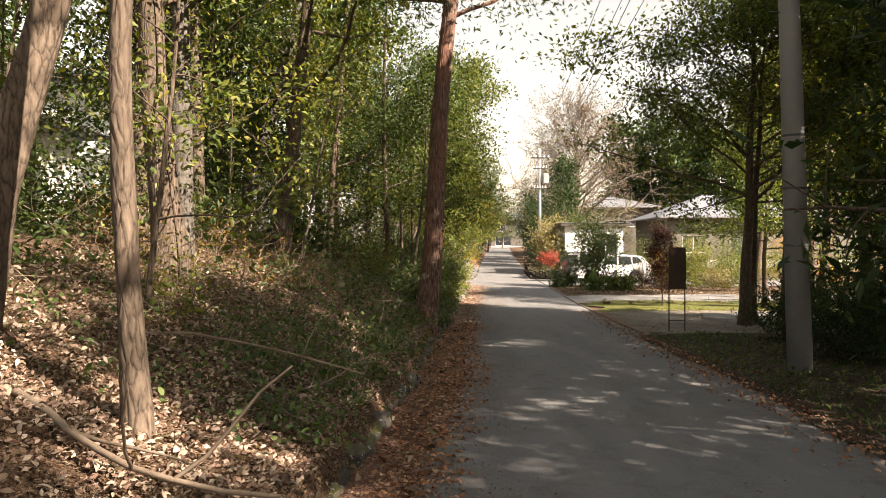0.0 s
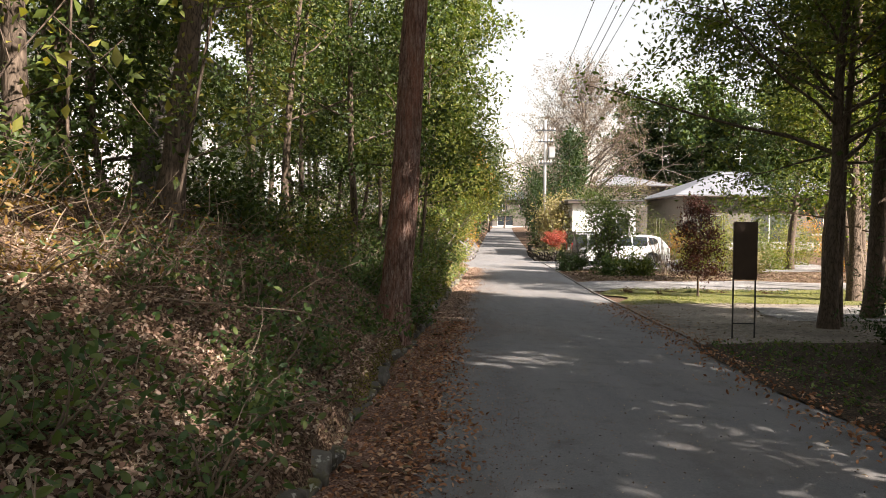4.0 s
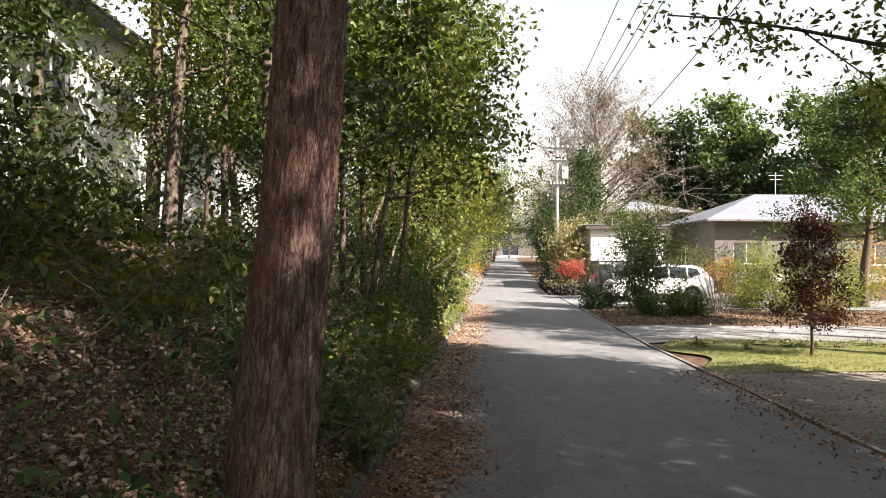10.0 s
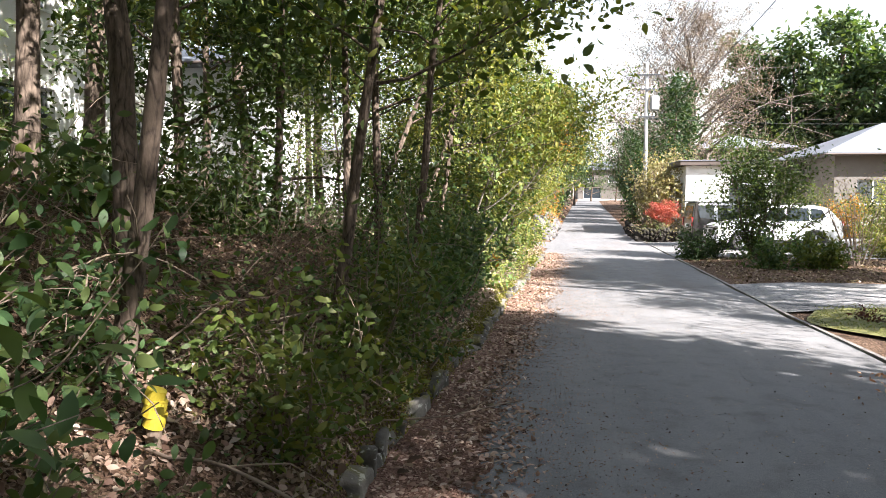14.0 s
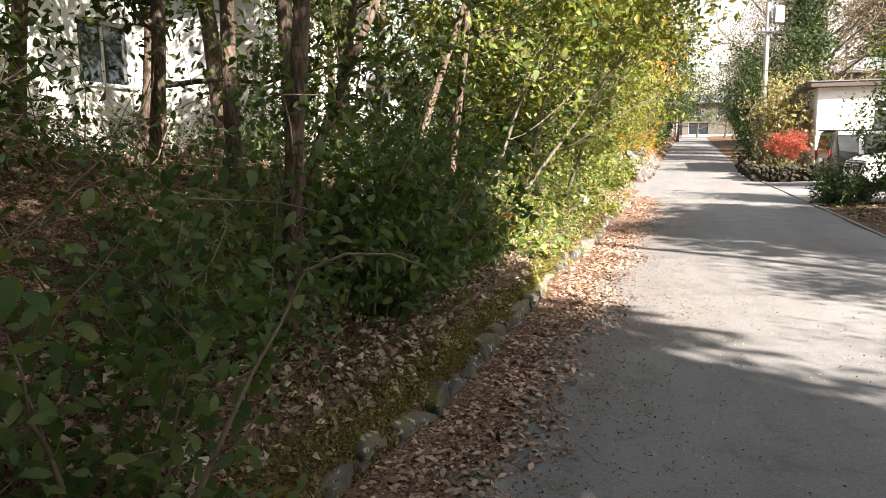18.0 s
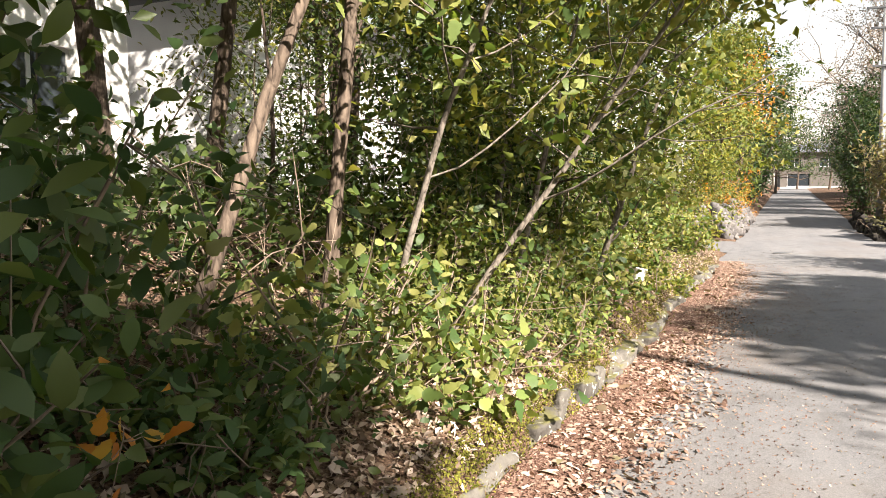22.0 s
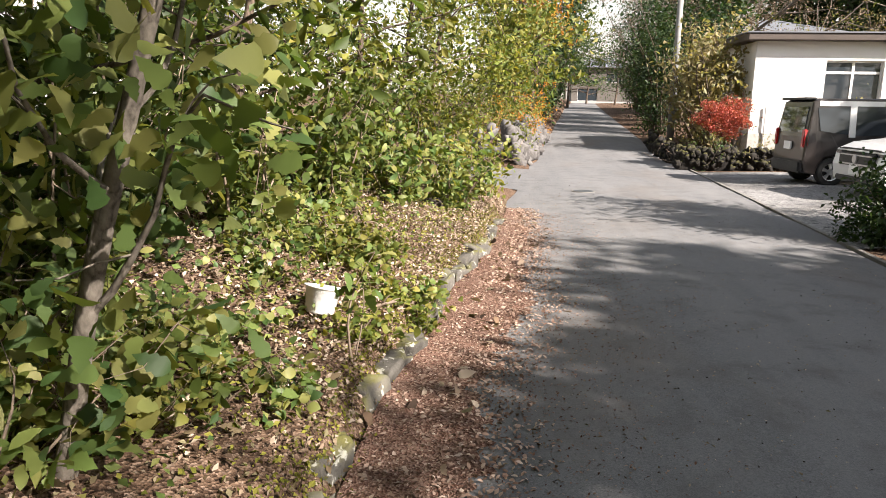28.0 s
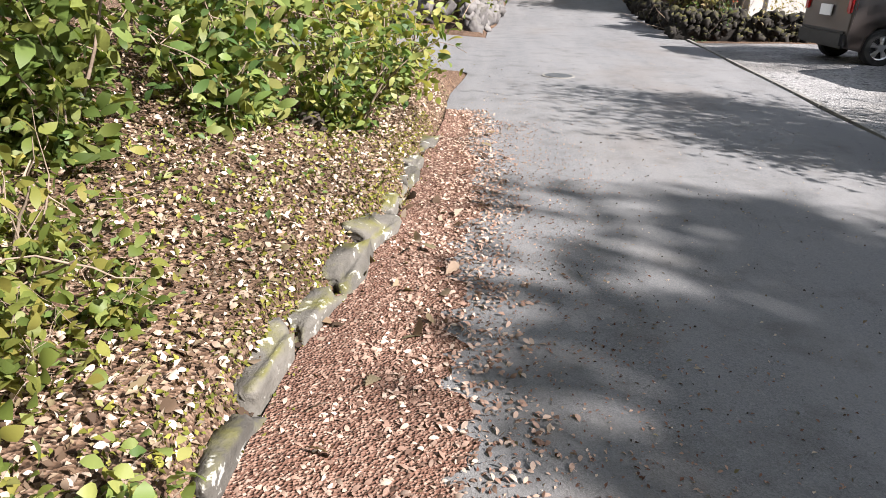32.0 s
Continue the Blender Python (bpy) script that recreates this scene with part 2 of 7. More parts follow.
MAT_KERB = stony("kerb_stone", (0.042, 0.039, 0.034), (0.13, 0.121, 0.106), 0.8, 0.5)
MAT_ROCK = stony("wall_rock", (0.05, 0.046, 0.045), (0.15, 0.141, 0.137), 0.1, 0.0)
MAT_LAVA = stony("dark_wall_rock", (0.00875, 0.0077, 0.007), (0.0315, 0.028, 0.0245), 0.5)
MAT_CONCRETE = grainy("concrete", (0.3, 0.29, 0.28), (0.4, 0.39, 0.37), 3)
MAT_POLE = grainy("pole_concrete", (0.2, 0.205, 0.21), (0.3, 0.3, 0.3), 2)
MAT_PINE = plated()
MAT_BARK = barky("brown_bark", (0.0198, 0.0152, 0.0119), (0.066, 0.0495, 0.0383), (0.145, 0.112, 0.0858), 22, 0.3, 0.7, 0.012)
MAT_PALE = barky("pale_bark", (0.039, 0.0325, 0.0273), (0.117, 0.101, 0.0845), (0.221, 0.195, 0.163), 18, 0.6, 0.4, 0.008)
MAT_GREY = barky("grey_bark", (0.0195, 0.0169, 0.0143), (0.065, 0.0585, 0.052), (0.13, 0.117, 0.104), 16, 0.4, 0.6, 0.01)
MAT_TWIG = grainy("dead_twig", (0.1, 0.075, 0.055), (0.28, 0.22, 0.17), 6, 0.9, 0.1)
MAT_LEAF_DEEP = leafy("deep_green_leaves", (0.025, 0.045, 0.0136), (0.045, 0.075, 0.0204), (0.075, 0.1, 0.0255))
MAT_LEAF_MID = leafy("green_leaves", (0.05, 0.08, 0.0187), (0.0825, 0.115, 0.0255), (0.138, 0.15, 0.0357))
MAT_LEAF_YEL = leafy("yellowing_leaves", (0.07, 0.1, 0.022), (0.115, 0.145, 0.03), (0.165, 0.18, 0.04), (0.21, 0.19, 0.045))
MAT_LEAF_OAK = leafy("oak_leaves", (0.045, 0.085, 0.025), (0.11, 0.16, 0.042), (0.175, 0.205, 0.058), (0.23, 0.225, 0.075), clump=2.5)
# also stands in for shaded oak leaves: the shade is in the darker green
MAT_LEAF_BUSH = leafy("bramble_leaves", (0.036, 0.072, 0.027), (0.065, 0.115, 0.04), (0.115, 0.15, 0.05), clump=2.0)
MAT_LEAF_RED = leafy("red_leaves", (0.22, 0.033, 0.03), (0.32, 0.07, 0.055), (0.36, 0.115, 0.085))
MAT_LEAF_PURPLE = leafy("purple_leaves", (0.0228, 0.0078, 0.0091), (0.0455, 0.0143, 0.013), (0.0715, 0.026, 0.0195))
MAT_LEAF_RUST = leafy("rusty_leaves", (0.12, 0.085, 0.062), (0.165, 0.122, 0.094), (0.2, 0.16, 0.118), sheer=0.12)
MAT_LEAF_ORANGE = leafy("orange_leaves", (0.35, 0.13, 0.02), (0.45, 0.2, 0.03), (0.4, 0.25, 0.04))
MAT_LEAF_FAR = leafy("far_green_leaves", (0.03, 0.06, 0.025), (0.05, 0.085, 0.03), (0.08, 0.11, 0.04), clump=0.25)
MAT_LEAF_PINE = leafy("needle_leaves", (0.016, 0.035, 0.014), (0.028, 0.055, 0.02), (0.045, 0.07, 0.025), clump=0.5)
MAT_LEAF_DRY = leafy("dry_shrub_leaves", (0.175, 0.14, 0.075), (0.238, 0.203, 0.112), (0.21, 0.21, 0.105))
MAT_FALLEN = leafy("fallen_leaves", (0.0432, 0.0288, 0.0202), (0.137, 0.09, 0.0576), (0.158, 0.14, 0.0792), (0.245, 0.18, 0.13), (0.36, 0.295, 0.23), sheer=0.1, rough=0.8, spec=0.15, clump=3)
MAT_FALLEN_RED = leafy("fallen_needles", (0.075, 0.036, 0.026), (0.16, 0.085, 0.06), (0.25, 0.155, 0.115), (0.36, 0.26, 0.2), sheer=0.05, rough=0.85, spec=0.1, clump=3)
# paler copy of the fallen leaves, mostly for sunlit litter; brightness put into colour
MAT_FALLEN_PALE = leafy("pale_fallen_leaves", (0.176, 0.123, 0.088), (0.299, 0.229, 0.176), (0.405, 0.326, 0.264), (0.484, 0.405, 0.343), sheer=0.1, rough=0.8, spec=0.15, clump=3)
MAT_FALLEN_BROWN = leafy("reddish_fallen_leaves", (0.13, 0.08, 0.06), (0.24, 0.155, 0.118), (0.34, 0.24, 0.19), (0.42, 0.335, 0.275), sheer=0.08, rough=0.8, spec=0.15, clump=2)
MAT_FALLEN_RUST = leafy("rusty_fallen_leaves", (0.13, 0.055, 0.028), (0.25, 0.115, 0.06), (0.34, 0.18, 0.105), (0.42, 0.28, 0.19), sheer=0.06, rough=0.85, spec=0.1, clump=2)
MAT_GRASS = leafy("grass_blades", (0.08, 0.117, 0.03), (0.14, 0.171, 0.042), (0.22, 0.198, 0.072), clump=1.5)
MAT_WHITE = grainy("white_render", (0.72, 0.71, 0.69), (0.8, 0.79, 0.77), 1.2, 0.85, 0.2, 40, 0.15)
MAT_SIDING = grainy("pale_siding", (0.6, 0.6, 0.6), (0.7, 0.7, 0.69), 1.0, 0.7)
# beige darkened so that the colour holds the shade under the bungalow's eaves
MAT_BEIGE = grainy("beige_wall", (0.093, 0.0832, 0.0748), (0.13, 0.118, 0.105), 1.0)
MAT_ROOF = grainy("grey_metal_roof", (0.11, 0.12, 0.14), (0.16, 0.17, 0.19), 0.8, 0.55, 0.3)
MAT_ROOFDARK = grainy("dark_roof_edge", (0.05, 0.04, 0.036), (0.09, 0.07, 0.06), 2, 0.6)
MAT_ALU = grainy("window_aluminium", (0.6, 0.6, 0.6), (0.7, 0.7, 0.7), 5, 0.4, 0.5, metal=0.3)
MAT_GLASS = clear_glass("window_glass")
MAT_CARWHITE = gloss_paint("white_car_paint", (0.78, 0.78, 0.78))
MAT_CARBROWN = gloss_paint("brown_car_paint", (0.032, 0.026, 0.024), 0.3, 0.2)
MAT_RUBBER = grainy("tyre_rubber", (0.015, 0.015, 0.015), (0.035, 0.035, 0.035), 8, 0.85)
MAT_RIM = grainy("alloy", (0.5, 0.5, 0.51), (0.65, 0.65, 0.65), 8, 0.3, 0.5, metal=0.8)
MAT_BLACK = grainy("black_plastic", (0.018, 0.018, 0.019), (0.035, 0.035, 0.035), 8, 0.5, 0.4)
MAT_TAIL = clear_glass("tail_lamp_glass", (0.25, 0.01, 0.01))
MAT_PLASTIC = grainy("white_plastic", (0.78, 0.78, 0.77), (0.84, 0.84, 0.83), 7, 0.45, 0.4)
MAT_BROWNMETAL = grainy("brown_metal", (0.04, 0.026, 0.018), (0.07, 0.045, 0.03), 5, 0.5, 0.4)
MAT_IRON = grainy("cast_iron", (0.05, 0.055, 0.06), (0.1, 0.105, 0.11), 9, 0.6, 0.4, metal=0.4)
MAT_WIRE = grainy("cable_rubber", (0.02, 0.02, 0.02), (0.03, 0.03, 0.03), 8, 0.6)
MAT_STUMP = grainy("burnt_stump", (0.02, 0.017, 0.014), (0.05, 0.04, 0.032), 9, 0.9)
MAT_MOSS = leafy("kerb_moss", (0.07, 0.08, 0.015), (0.14, 0.14, 0.025), (0.2, 0.19, 0.04), sheer=0.15, rough=0.9, spec=0.1, clump=4)
MAT_YELLOW = leafy("yellow_petals", (0.6, 0.42, 0.02), (0.7, 0.5, 0.03), (0.75, 0.58, 0.06))
MAT_TAPE = grainy("yellow_tape", (0.55, 0.42, 0.03), (0.68, 0.55, 0.07), 20, 0.4, 0.4, local=True)
MAT_EDGING = grainy("worn_edging", (0.12, 0.115, 0.105), (0.22, 0.21, 0.19), 7)
MAT_LEAF_BRACKEN = leafy("bracken_fronds", (0.12, 0.07, 0.02), (0.2, 0.12, 0.035), (0.22, 0.16, 0.05))

# ---- building tools ----
def np_mesh(name, v, f, smooth=False):
    me = bpy.data.meshes.new(name)
    v, f = np.asarray(v, np.float32), np.asarray(f, np.int32)
    m, k = f.shape
    me.vertices.add(len(v))
    me.vertices.foreach_set("co", v.ravel())
    me.loops.add(m * k)
    me.loops.foreach_set("vertex_index", f.ravel())
    me.polygons.add(m)
    me.polygons.foreach_set("loop_start", np.arange(0, m * k, k, dtype=np.int32))
    me.polygons.foreach_set("use_smooth", np.full(m, smooth))
    me.update(calc_edges=True)
    return me


def thing(name, label, category, loc=(0, 0, 0), rz=0.0, group="", kind=""):
    ob = tagged(new(name), label, category, group, kind)
    ob.matrix_basis = pose(*loc, 0, 0, rz)
    return ob


def put(name, me, material, parent=None, label=""):
    """Links a mesh as one object under a thing or a part."""
    me.materials.append(material)
    ob = new(name, me)
    ob.parent = parent
    return tagged(ob, label)


def part(name, bm, material, parent=None, label="", smooth=False):
    """Links a bmesh as one mesh object under a thing or a part."""
    me = bpy.data.meshes.new(name)
    bm.to_mesh(me)
    bm.free()
    if smooth:
        me.polygons.foreach_set("use_smooth", np.full(len(me.polygons), True))
    return put(name, me, material, parent, label)


def box(bm, x0, y0, z0, x1, y1, z1, bevel=0.0):
    r = bmesh.ops.create_cube(bm, size=1.0)
    vs = r["verts"]
    bmesh.ops.transform(bm, matrix=Matrix.Translation(((x0 + x1) / 2, (y0 + y1) / 2, (z0 + z1) / 2)) @ Matrix.Diagonal((abs(x1 - x0), abs(y1 - y0), abs(z1 - z0), 1)), verts=vs)
    if bevel:
        es = list({e for v in vs for e in v.link_edges})
        bmesh.ops.bevel(bm, geom=es, offset=bevel, segments=2, affect="EDGES")
    return bm


def boxes(*sizes, bevel=0.0):
    bm = bmesh.new()
    for s in sizes:
        box(bm, *s, bevel=bevel)
    return bm


def rod(bm, a, b, r0, r1=None, sides=10):
    a, b = Vector(a), Vector(b)
    r = bmesh.ops.create_cone(bm, cap_ends=True, segments=sides, radius1=r0, radius2=r0 if r1 is None else r1, depth=(b - a).length)
    turn = (b - a).to_track_quat("Z", "Y").to_matrix().to_4x4()
    bmesh.ops.transform(bm, matrix=Matrix.Translation((a + b) / 2) @ turn, verts=r["verts"])
    return bm


def rods(*ends, sides=10):
    bm = bmesh.new()
    for e in ends:
        rod(bm, *e, sides=sides)
    return bm


class Skin:
    """Tubes gathered into one mesh."""

    def __init__(self):
        self.v, self.f, self.n = [], [], 0

    def tube(self, pts, radii, sides=8, rough=0.0, rng=None):
        pts, radii = np.asarray(pts, float), np.asarray(radii, float)
        n = len(pts)
        tan = np.gradient(pts, axis=0)
        tan /= np.linalg.norm(tan, axis=1)[:, None] + 1e-9
        ref = np.array([1.0, 0, 0]) if abs(tan[:, 2]).mean() > 0.6 else np.array([0, 0, 1.0])
        u = np.cross(tan, ref)
        u /= np.linalg.norm(u, axis=1)[:, None] + 1e-9
        w = np.cross(tan, u)
        a = np.linspace(0, 2 * np.pi, sides, endpoint=False)
        rr = radii[:, None] * np.ones((n, sides))
        if rough:
            rr *= 1 + rough * rng.normal(size=(n, sides))
        ring = pts[:, None] + rr[..., None] * (np.cos(a)[None, :, None] * u[:, None] + np.sin(a)[None, :, None] * w[:, None])
        i = np.arange(n - 1)[:, None] * sides
        j = np.arange(sides)[None]
        k = (j + 1) % sides
        f = np.stack([i + j, i + k, i + sides + k, i + sides + j], -1).reshape(-1, 4)
        self.v.append(ring.reshape(-1, 3))
        self.f.append(f + self.n)
        self.n += n * sides

    def mesh(self, name):
        return np_mesh(name, np.concatenate(self.v), np.concatenate(self.f), True)


def unit(a):
    return a / (np.linalg.norm(a, axis=-1, keepdims=True) + 1e-9)


def leaf_mesh(name, c, size, rng, up=0.4, slim=0.5, lobes=False, droop=0.25):
    """One small folded blade for each centre; lobed ones have a wavy outline and a bent tip."""
    n = len(c)
    nrm = unit(rng.normal(size=(n, 3)) + np.array([0, 0, up]))
    d = unit(np.cross(nrm, rng.normal(size=(n, 3))))
    s = np.cross(nrm, d)
    L = (size * rng.uniform(0.6, 1.35, n))[:, None]
    if lobes == "oval":
        W = L * slim * 0.5
        bow = rng.uniform(0.0, 0.3, (n, 1))
        rows = [c + d * L * t + s * W * x + nrm * (W * 0.4 * abs(x) - L * bow * (t + 0.5) ** 2) for t, x in ((-0.5, 0), (-0.28, 0.72), (0.0, 1.0), (0.28, 0.66), (0.5, 0.0), (0.28, -0.66), (0.0, -1.0), (-0.28, -0.72))]
        v = np.stack(rows, 1).reshape(-1, 3)
        f = (np.arange(n)[:, None, None] * 8 + np.array([(0, 1, 7), (1, 6, 7), (1, 2, 6), (2, 5, 6), (2, 3, 5), (3, 4, 5)])[None]).reshape(-1, 3)
    elif lobes:
        prof = [(0.0, 0.0), (0.18, 0.09), (0.3, 0.18), (0.38, 0.145), (0.54, 0.265), (0.62, 0.215), (0.77, 0.29), (0.92, 0.19), (1.0, 0.0)]
        w = slim / 0.5
        bow = rng.uniform(-0.1, 0.3, (n, 1))
        rows = [c + L * (d * (t - 0.5) + s * (x * w) + nrm * (0.3 * abs(x) - bow * t * t)) for t, x in prof]
        rows += [c + L * (d * (t - 0.5) - s * (x * w) + nrm * (0.3 * abs(x) - bow * t * t)) for t, x in prof[-2:0:-1]]
        v = np.stack(rows, 1).reshape(-1, 3)
        k = len(rows)
        tri = [(0, 1, 15)] + [q for a in range(1, 7) for q in ((a, a + 1, 16 - a), (a + 1, 15 - a, 16 - a))] + [(7, 8, 9)]
        f = (np.arange(n)[:, None, None] * k + np.array(tri)[None]).reshape(-1, 3)
    else:
        W = L * slim * 0.5
        v = np.stack([c - d * L * 0.5, c + s * W + nrm * W * 0.4 + d * L * 0.06, c + d * L * 0.5 - nrm * L * droop * 0.4, c - s * W + nrm * W * 0.4 + d * L * 0.06], 1).reshape(-1, 3)
        f = (np.arange(n)[:, None, None] * 4 + np.array([(0, 1, 2), (0, 2, 3)])[None]).reshape(-1, 3)
    return np_mesh(name, v, f, True)


def bend(rng, a, d, length, n, wander, rise=0.0):
    """A wandering line of n points from a."""
    pts = [np.array(a, float)]
    d = unit(np.array(d, float))
    for _ in range(n - 1):
        d = unit(d + rng.normal(size=3) * wander + np.array([0, 0, rise]))
        pts.append(pts[-1] + d * length / (n - 1))
    return np.array(pts)


def trimmed(c, loc):
    """Drops leaves that would hang low over the lane."""
    x, y, z = c[:, 0] + loc[0], c[:, 1] + loc[1], c[:, 2] + loc[2]
    left = kerb_x(y)
    return c[~((x > left + 0.3) & (x < right_x(y)) & (z < road_z(y) + 2.4))]


def plant_tree(name, label, loc, height, r0, leaves, mat_bark, mat_leaf, seed, lean=(0, 0), first=0.35, limbs=12, spread=2.0, tilt=0.5,
               leaf=0.09, puff=0.28, flare=1.35, sides=12, wander=0.05, lobes=False, up=0.6, category="tree", slim=0.5, twigs=4, droop=0.0, group="", heavy=1.0):
    rng = np.random.default_rng(seed)
    t = thing(name, label, category, loc, group=group)
    n = 14
    axis = bend(rng, (0, 0, -0.15), (lean[0], lean[1], 1), height, n, wander)
    axis[:, 0] = axis[:, 0] - (axis[-1, 0] - lean[0] * height) * np.linspace(0, 1, n)
    axis[:, 1] = axis[:, 1] - (axis[-1, 1] - lean[1] * height) * np.linspace(0, 1, n)
    q = np.linspace(0, 1, n)
    rad = r0 * (1 - 0.82 * q) * (1 + (flare - 1) * np.exp(-q * height / 0.3))
    sk = Skin()
    fine = np.linspace(0, 1, 26)
    ax = np.stack([np.interp(fine, q, axis[:, k]) for k in range(3)], 1)
    sk.tube(ax, np.interp(fine, q, rad), sides, 0.035, rng)
    put("trunk", sk.mesh("trunk"), mat_bark, t)
    tips = []
    for i in range(limbs):
        sk = Skin()
        h = first + (0.98 - first) * (i + rng.uniform(0, 0.8)) / limbs
        a = i * 2.4 + rng.uniform(-0.5, 0.5)
        p0 = np.array([np.interp(h, q, axis[:, k]) for k in range(3)])
        ln = spread * (1 - 0.55 * (h - first) / (1 - first)) * rng.uniform(0.7, 1.25)
        el = tilt + 0.5 * (h - first) + rng.uniform(-0.15, 0.15)
        d = (math.cos(a) * math.cos(el), math.sin(a) * math.cos(el), math.sin(el))
        line = bend(rng, p0, d, ln, 7, 0.14, 0.03 - droop)
        r1 = np.interp(h, q, rad) * 0.42
        sk.tube(line, np.linspace(r1, max(0.004, r1 * 0.2), 7), 4)
        tips.append(line[3:])
        for k in range(twigs):
            b = line[rng.integers(2, 7)]
            dd = unit(np.array(d) * 0.7 + rng.normal(size=3) * 0.75)
            tw = bend(rng, b, dd, ln * rng.uniform(0.25, 0.5), 4, 0.2, -droop)
            sk.tube(tw, np.linspace(max(0.004, r1 * 0.3), 0.003, 4), 3)
            tips.append(tw[1:])
        put("limb", sk.mesh("limb"), mat_bark, t)
    if leaves:
        leaves, leaf = int(leaves * 0.84), leaf * 1.07
        tips = np.concatenate(tips)
        w = rng.uniform(0.2, 1.0, len(tips)) ** heavy
        c = tips[rng.choice(len(tips), leaves, p=w / w.sum())] + rng.normal(size=(leaves, 3)) * puff * np.array([1, 1, 0.7])
        c = trimmed(c, loc)
        put("crown", leaf_mesh("crown", c, leaf, rng, up, slim, lobes), mat_leaf, t)
    return t


def plant_shrub(name, label, loc, height, width, stems, leaves, mat_bark, mat_leaf, seed, leaf=0.07, lobes=False, up=0.5, puff=0.1, r=0.012, lean=(0, 0),
                category="shrub", low=0.1, slim=0.5, group="", wander=0.12, dome=0.0, dome_z=0.55, dome_h=0.5):
    rng = np.random.default_rng(seed)
    t = thing(name, label, category, loc, group=group)
    tips = []
    for i in range(stems):
        sk = Skin()
        a = rng.uniform(0, 6.28)
        w = width * rng.uniform(0.2, 1.0) * 0.5
        h = height * rng.uniform(0.6, 1.05)
        d = (math.cos(a) * w + lean[0] * h, math.sin(a) * w + lean[1] * h, h)
        b = (math.cos(a) * w * 0.25, math.sin(a) * w * 0.25, -0.1)
        line = bend(rng, b, d, math.hypot(h, w) + 0.1, 8, wander)
        rr = r * rng.uniform(0.6, 1.2)
        sk.tube(line, np.linspace(rr, rr * 0.25, 8), 4)
        lo = int(low * 8)
        tips.append(line[max(1, lo):])
        for k in range(4):
            q = rng.integers(max(1, lo), 8)
            tw = bend(rng, line[q], rng.normal(size=3) + np.array([0, 0, 0.3]), width * rng.uniform(0.18, 0.4), 4, 0.25)
            sk.tube(tw, np.linspace(rr * 0.4, rr * 0.15, 4), 3)
            tips.append(tw)
        put("stem", sk.mesh("stem"), mat_bark, t)
    if leaves:
        leaves = int(leaves * (0.85 if leaves > 1000 else 1.0))
        tips = np.concatenate(tips)
        c = tips[rng.integers(0, len(tips), leaves)] + rng.normal(size=(leaves, 3)) * puff
        if dome:
            q = unit(rng.normal(size=(leaves, 3))) * (rng.uniform(0, 1, (leaves, 1)) ** 0.35)
            q *= 1 + 0.22 * (np.sin(q[:, :1] * 9 + seed) * np.sin(q[:, 1:2] * 8) + np.sin(q[:, 2:] * 7 + q[:, :1] * 5))
            far = rng.uniform(0, 1, leaves) < dome
            c[far] = (q * np.array([width * 0.5, width * 0.5, height * dome_h]) + np.array([0, 0, height * dome_z]))[far]
        c[:, 2] = np.maximum(c[:, 2], 0.02)
        c = trimmed(c, loc)
        put("foliage", leaf_mesh("foliage", c, leaf, rng, up, slim, lobes), mat_leaf, t)
    return t


def smooth(a):
    a = np.clip(a, 0, 1)
    return a * a * (3 - 2 * a)


ROAD_Z = ((-30, 0, 25, 50, 100, 140, 300), (0.15, 0, -0.48, -0.55, 0.9, 1.8, 3.0))
LEFT_X = ((-40, 0, 22, 30, 36, 47, 98, 140, 300), (-3.1, -0.88, 0.37, 0.93, 1.36, 2.03, 6.0, 9.6, 23.0))
RIGHT_X = ((-40, 0, 45, 60, 98, 140, 300), (0.6, 3.2, 6.1, 7.0, 9.7, 13.2, 26.6))
BANK_H = ((-60, 6, 11, 18, 24, 30, 38, 40.5, 42, 46, 46.8, 50, 100), (1.35, 1.4, 1.9, 1.9, 1.3, 1.0, 0.9, 0.5, 0, 0, 0.15, 0.8, 1.0))


def road_z(y):
    return np.interp(y, *ROAD_Z)


def kerb_x(y):
    return np.interp(y, *LEFT_X) + 0.04 * np.sin(np.asarray(y) * 0.9) + 0.025 * np.sin(np.asarray(y) * 2.3 + 1)


def right_x(y):
    return np.interp(y, *RIGHT_X)


def lump(x, y):
    return 0.5 * np.sin(x * 1.7 + 1.3 * np.sin(y * 0.9)) * np.sin(y * 1.3 + 0.7 * np.sin(x * 1.1)) + 0.3 * np.sin(x * 4.1 + y * 2.7) * np.sin(y * 3.3 - x * 1.9)


def ground_z(x, y):
    """Height of the ground: road bed, wooded bank on one side, gardens on the other."""
    x, y = np.asarray(x, float), np.asarray(y, float)
    s = kerb_x(y) - x
    hh = np.interp(y, *BANK_H)
    sp = np.maximum(s, 0)
    left = np.minimum(hh, 0.5) * 2 * 0.15 * smooth(sp / 0.15) + hh * (0.35 * (1 - np.exp(-sp / 0.8)) + 0.65 * smooth(sp / 4)) + lump(x, y) * 0.09 * smooth((sp - 0.2) / 1.0) * np.minimum(1, hh * 2)
    d = np.maximum(x - right_x(y), 0)
    right = smooth(d / 1.5) * (0.06 + 0.05 * lump(x * 0.6, y * 0.6)) + 0.4 * smooth((d - 4) / 10) * smooth((y - 38) / 10)
    return road_z(y) - 0.02 + np.where(s > 0, left, right)


def on(x, y, dz=0.0):
    return (x, y, float(ground_z(x, y)) + dz)

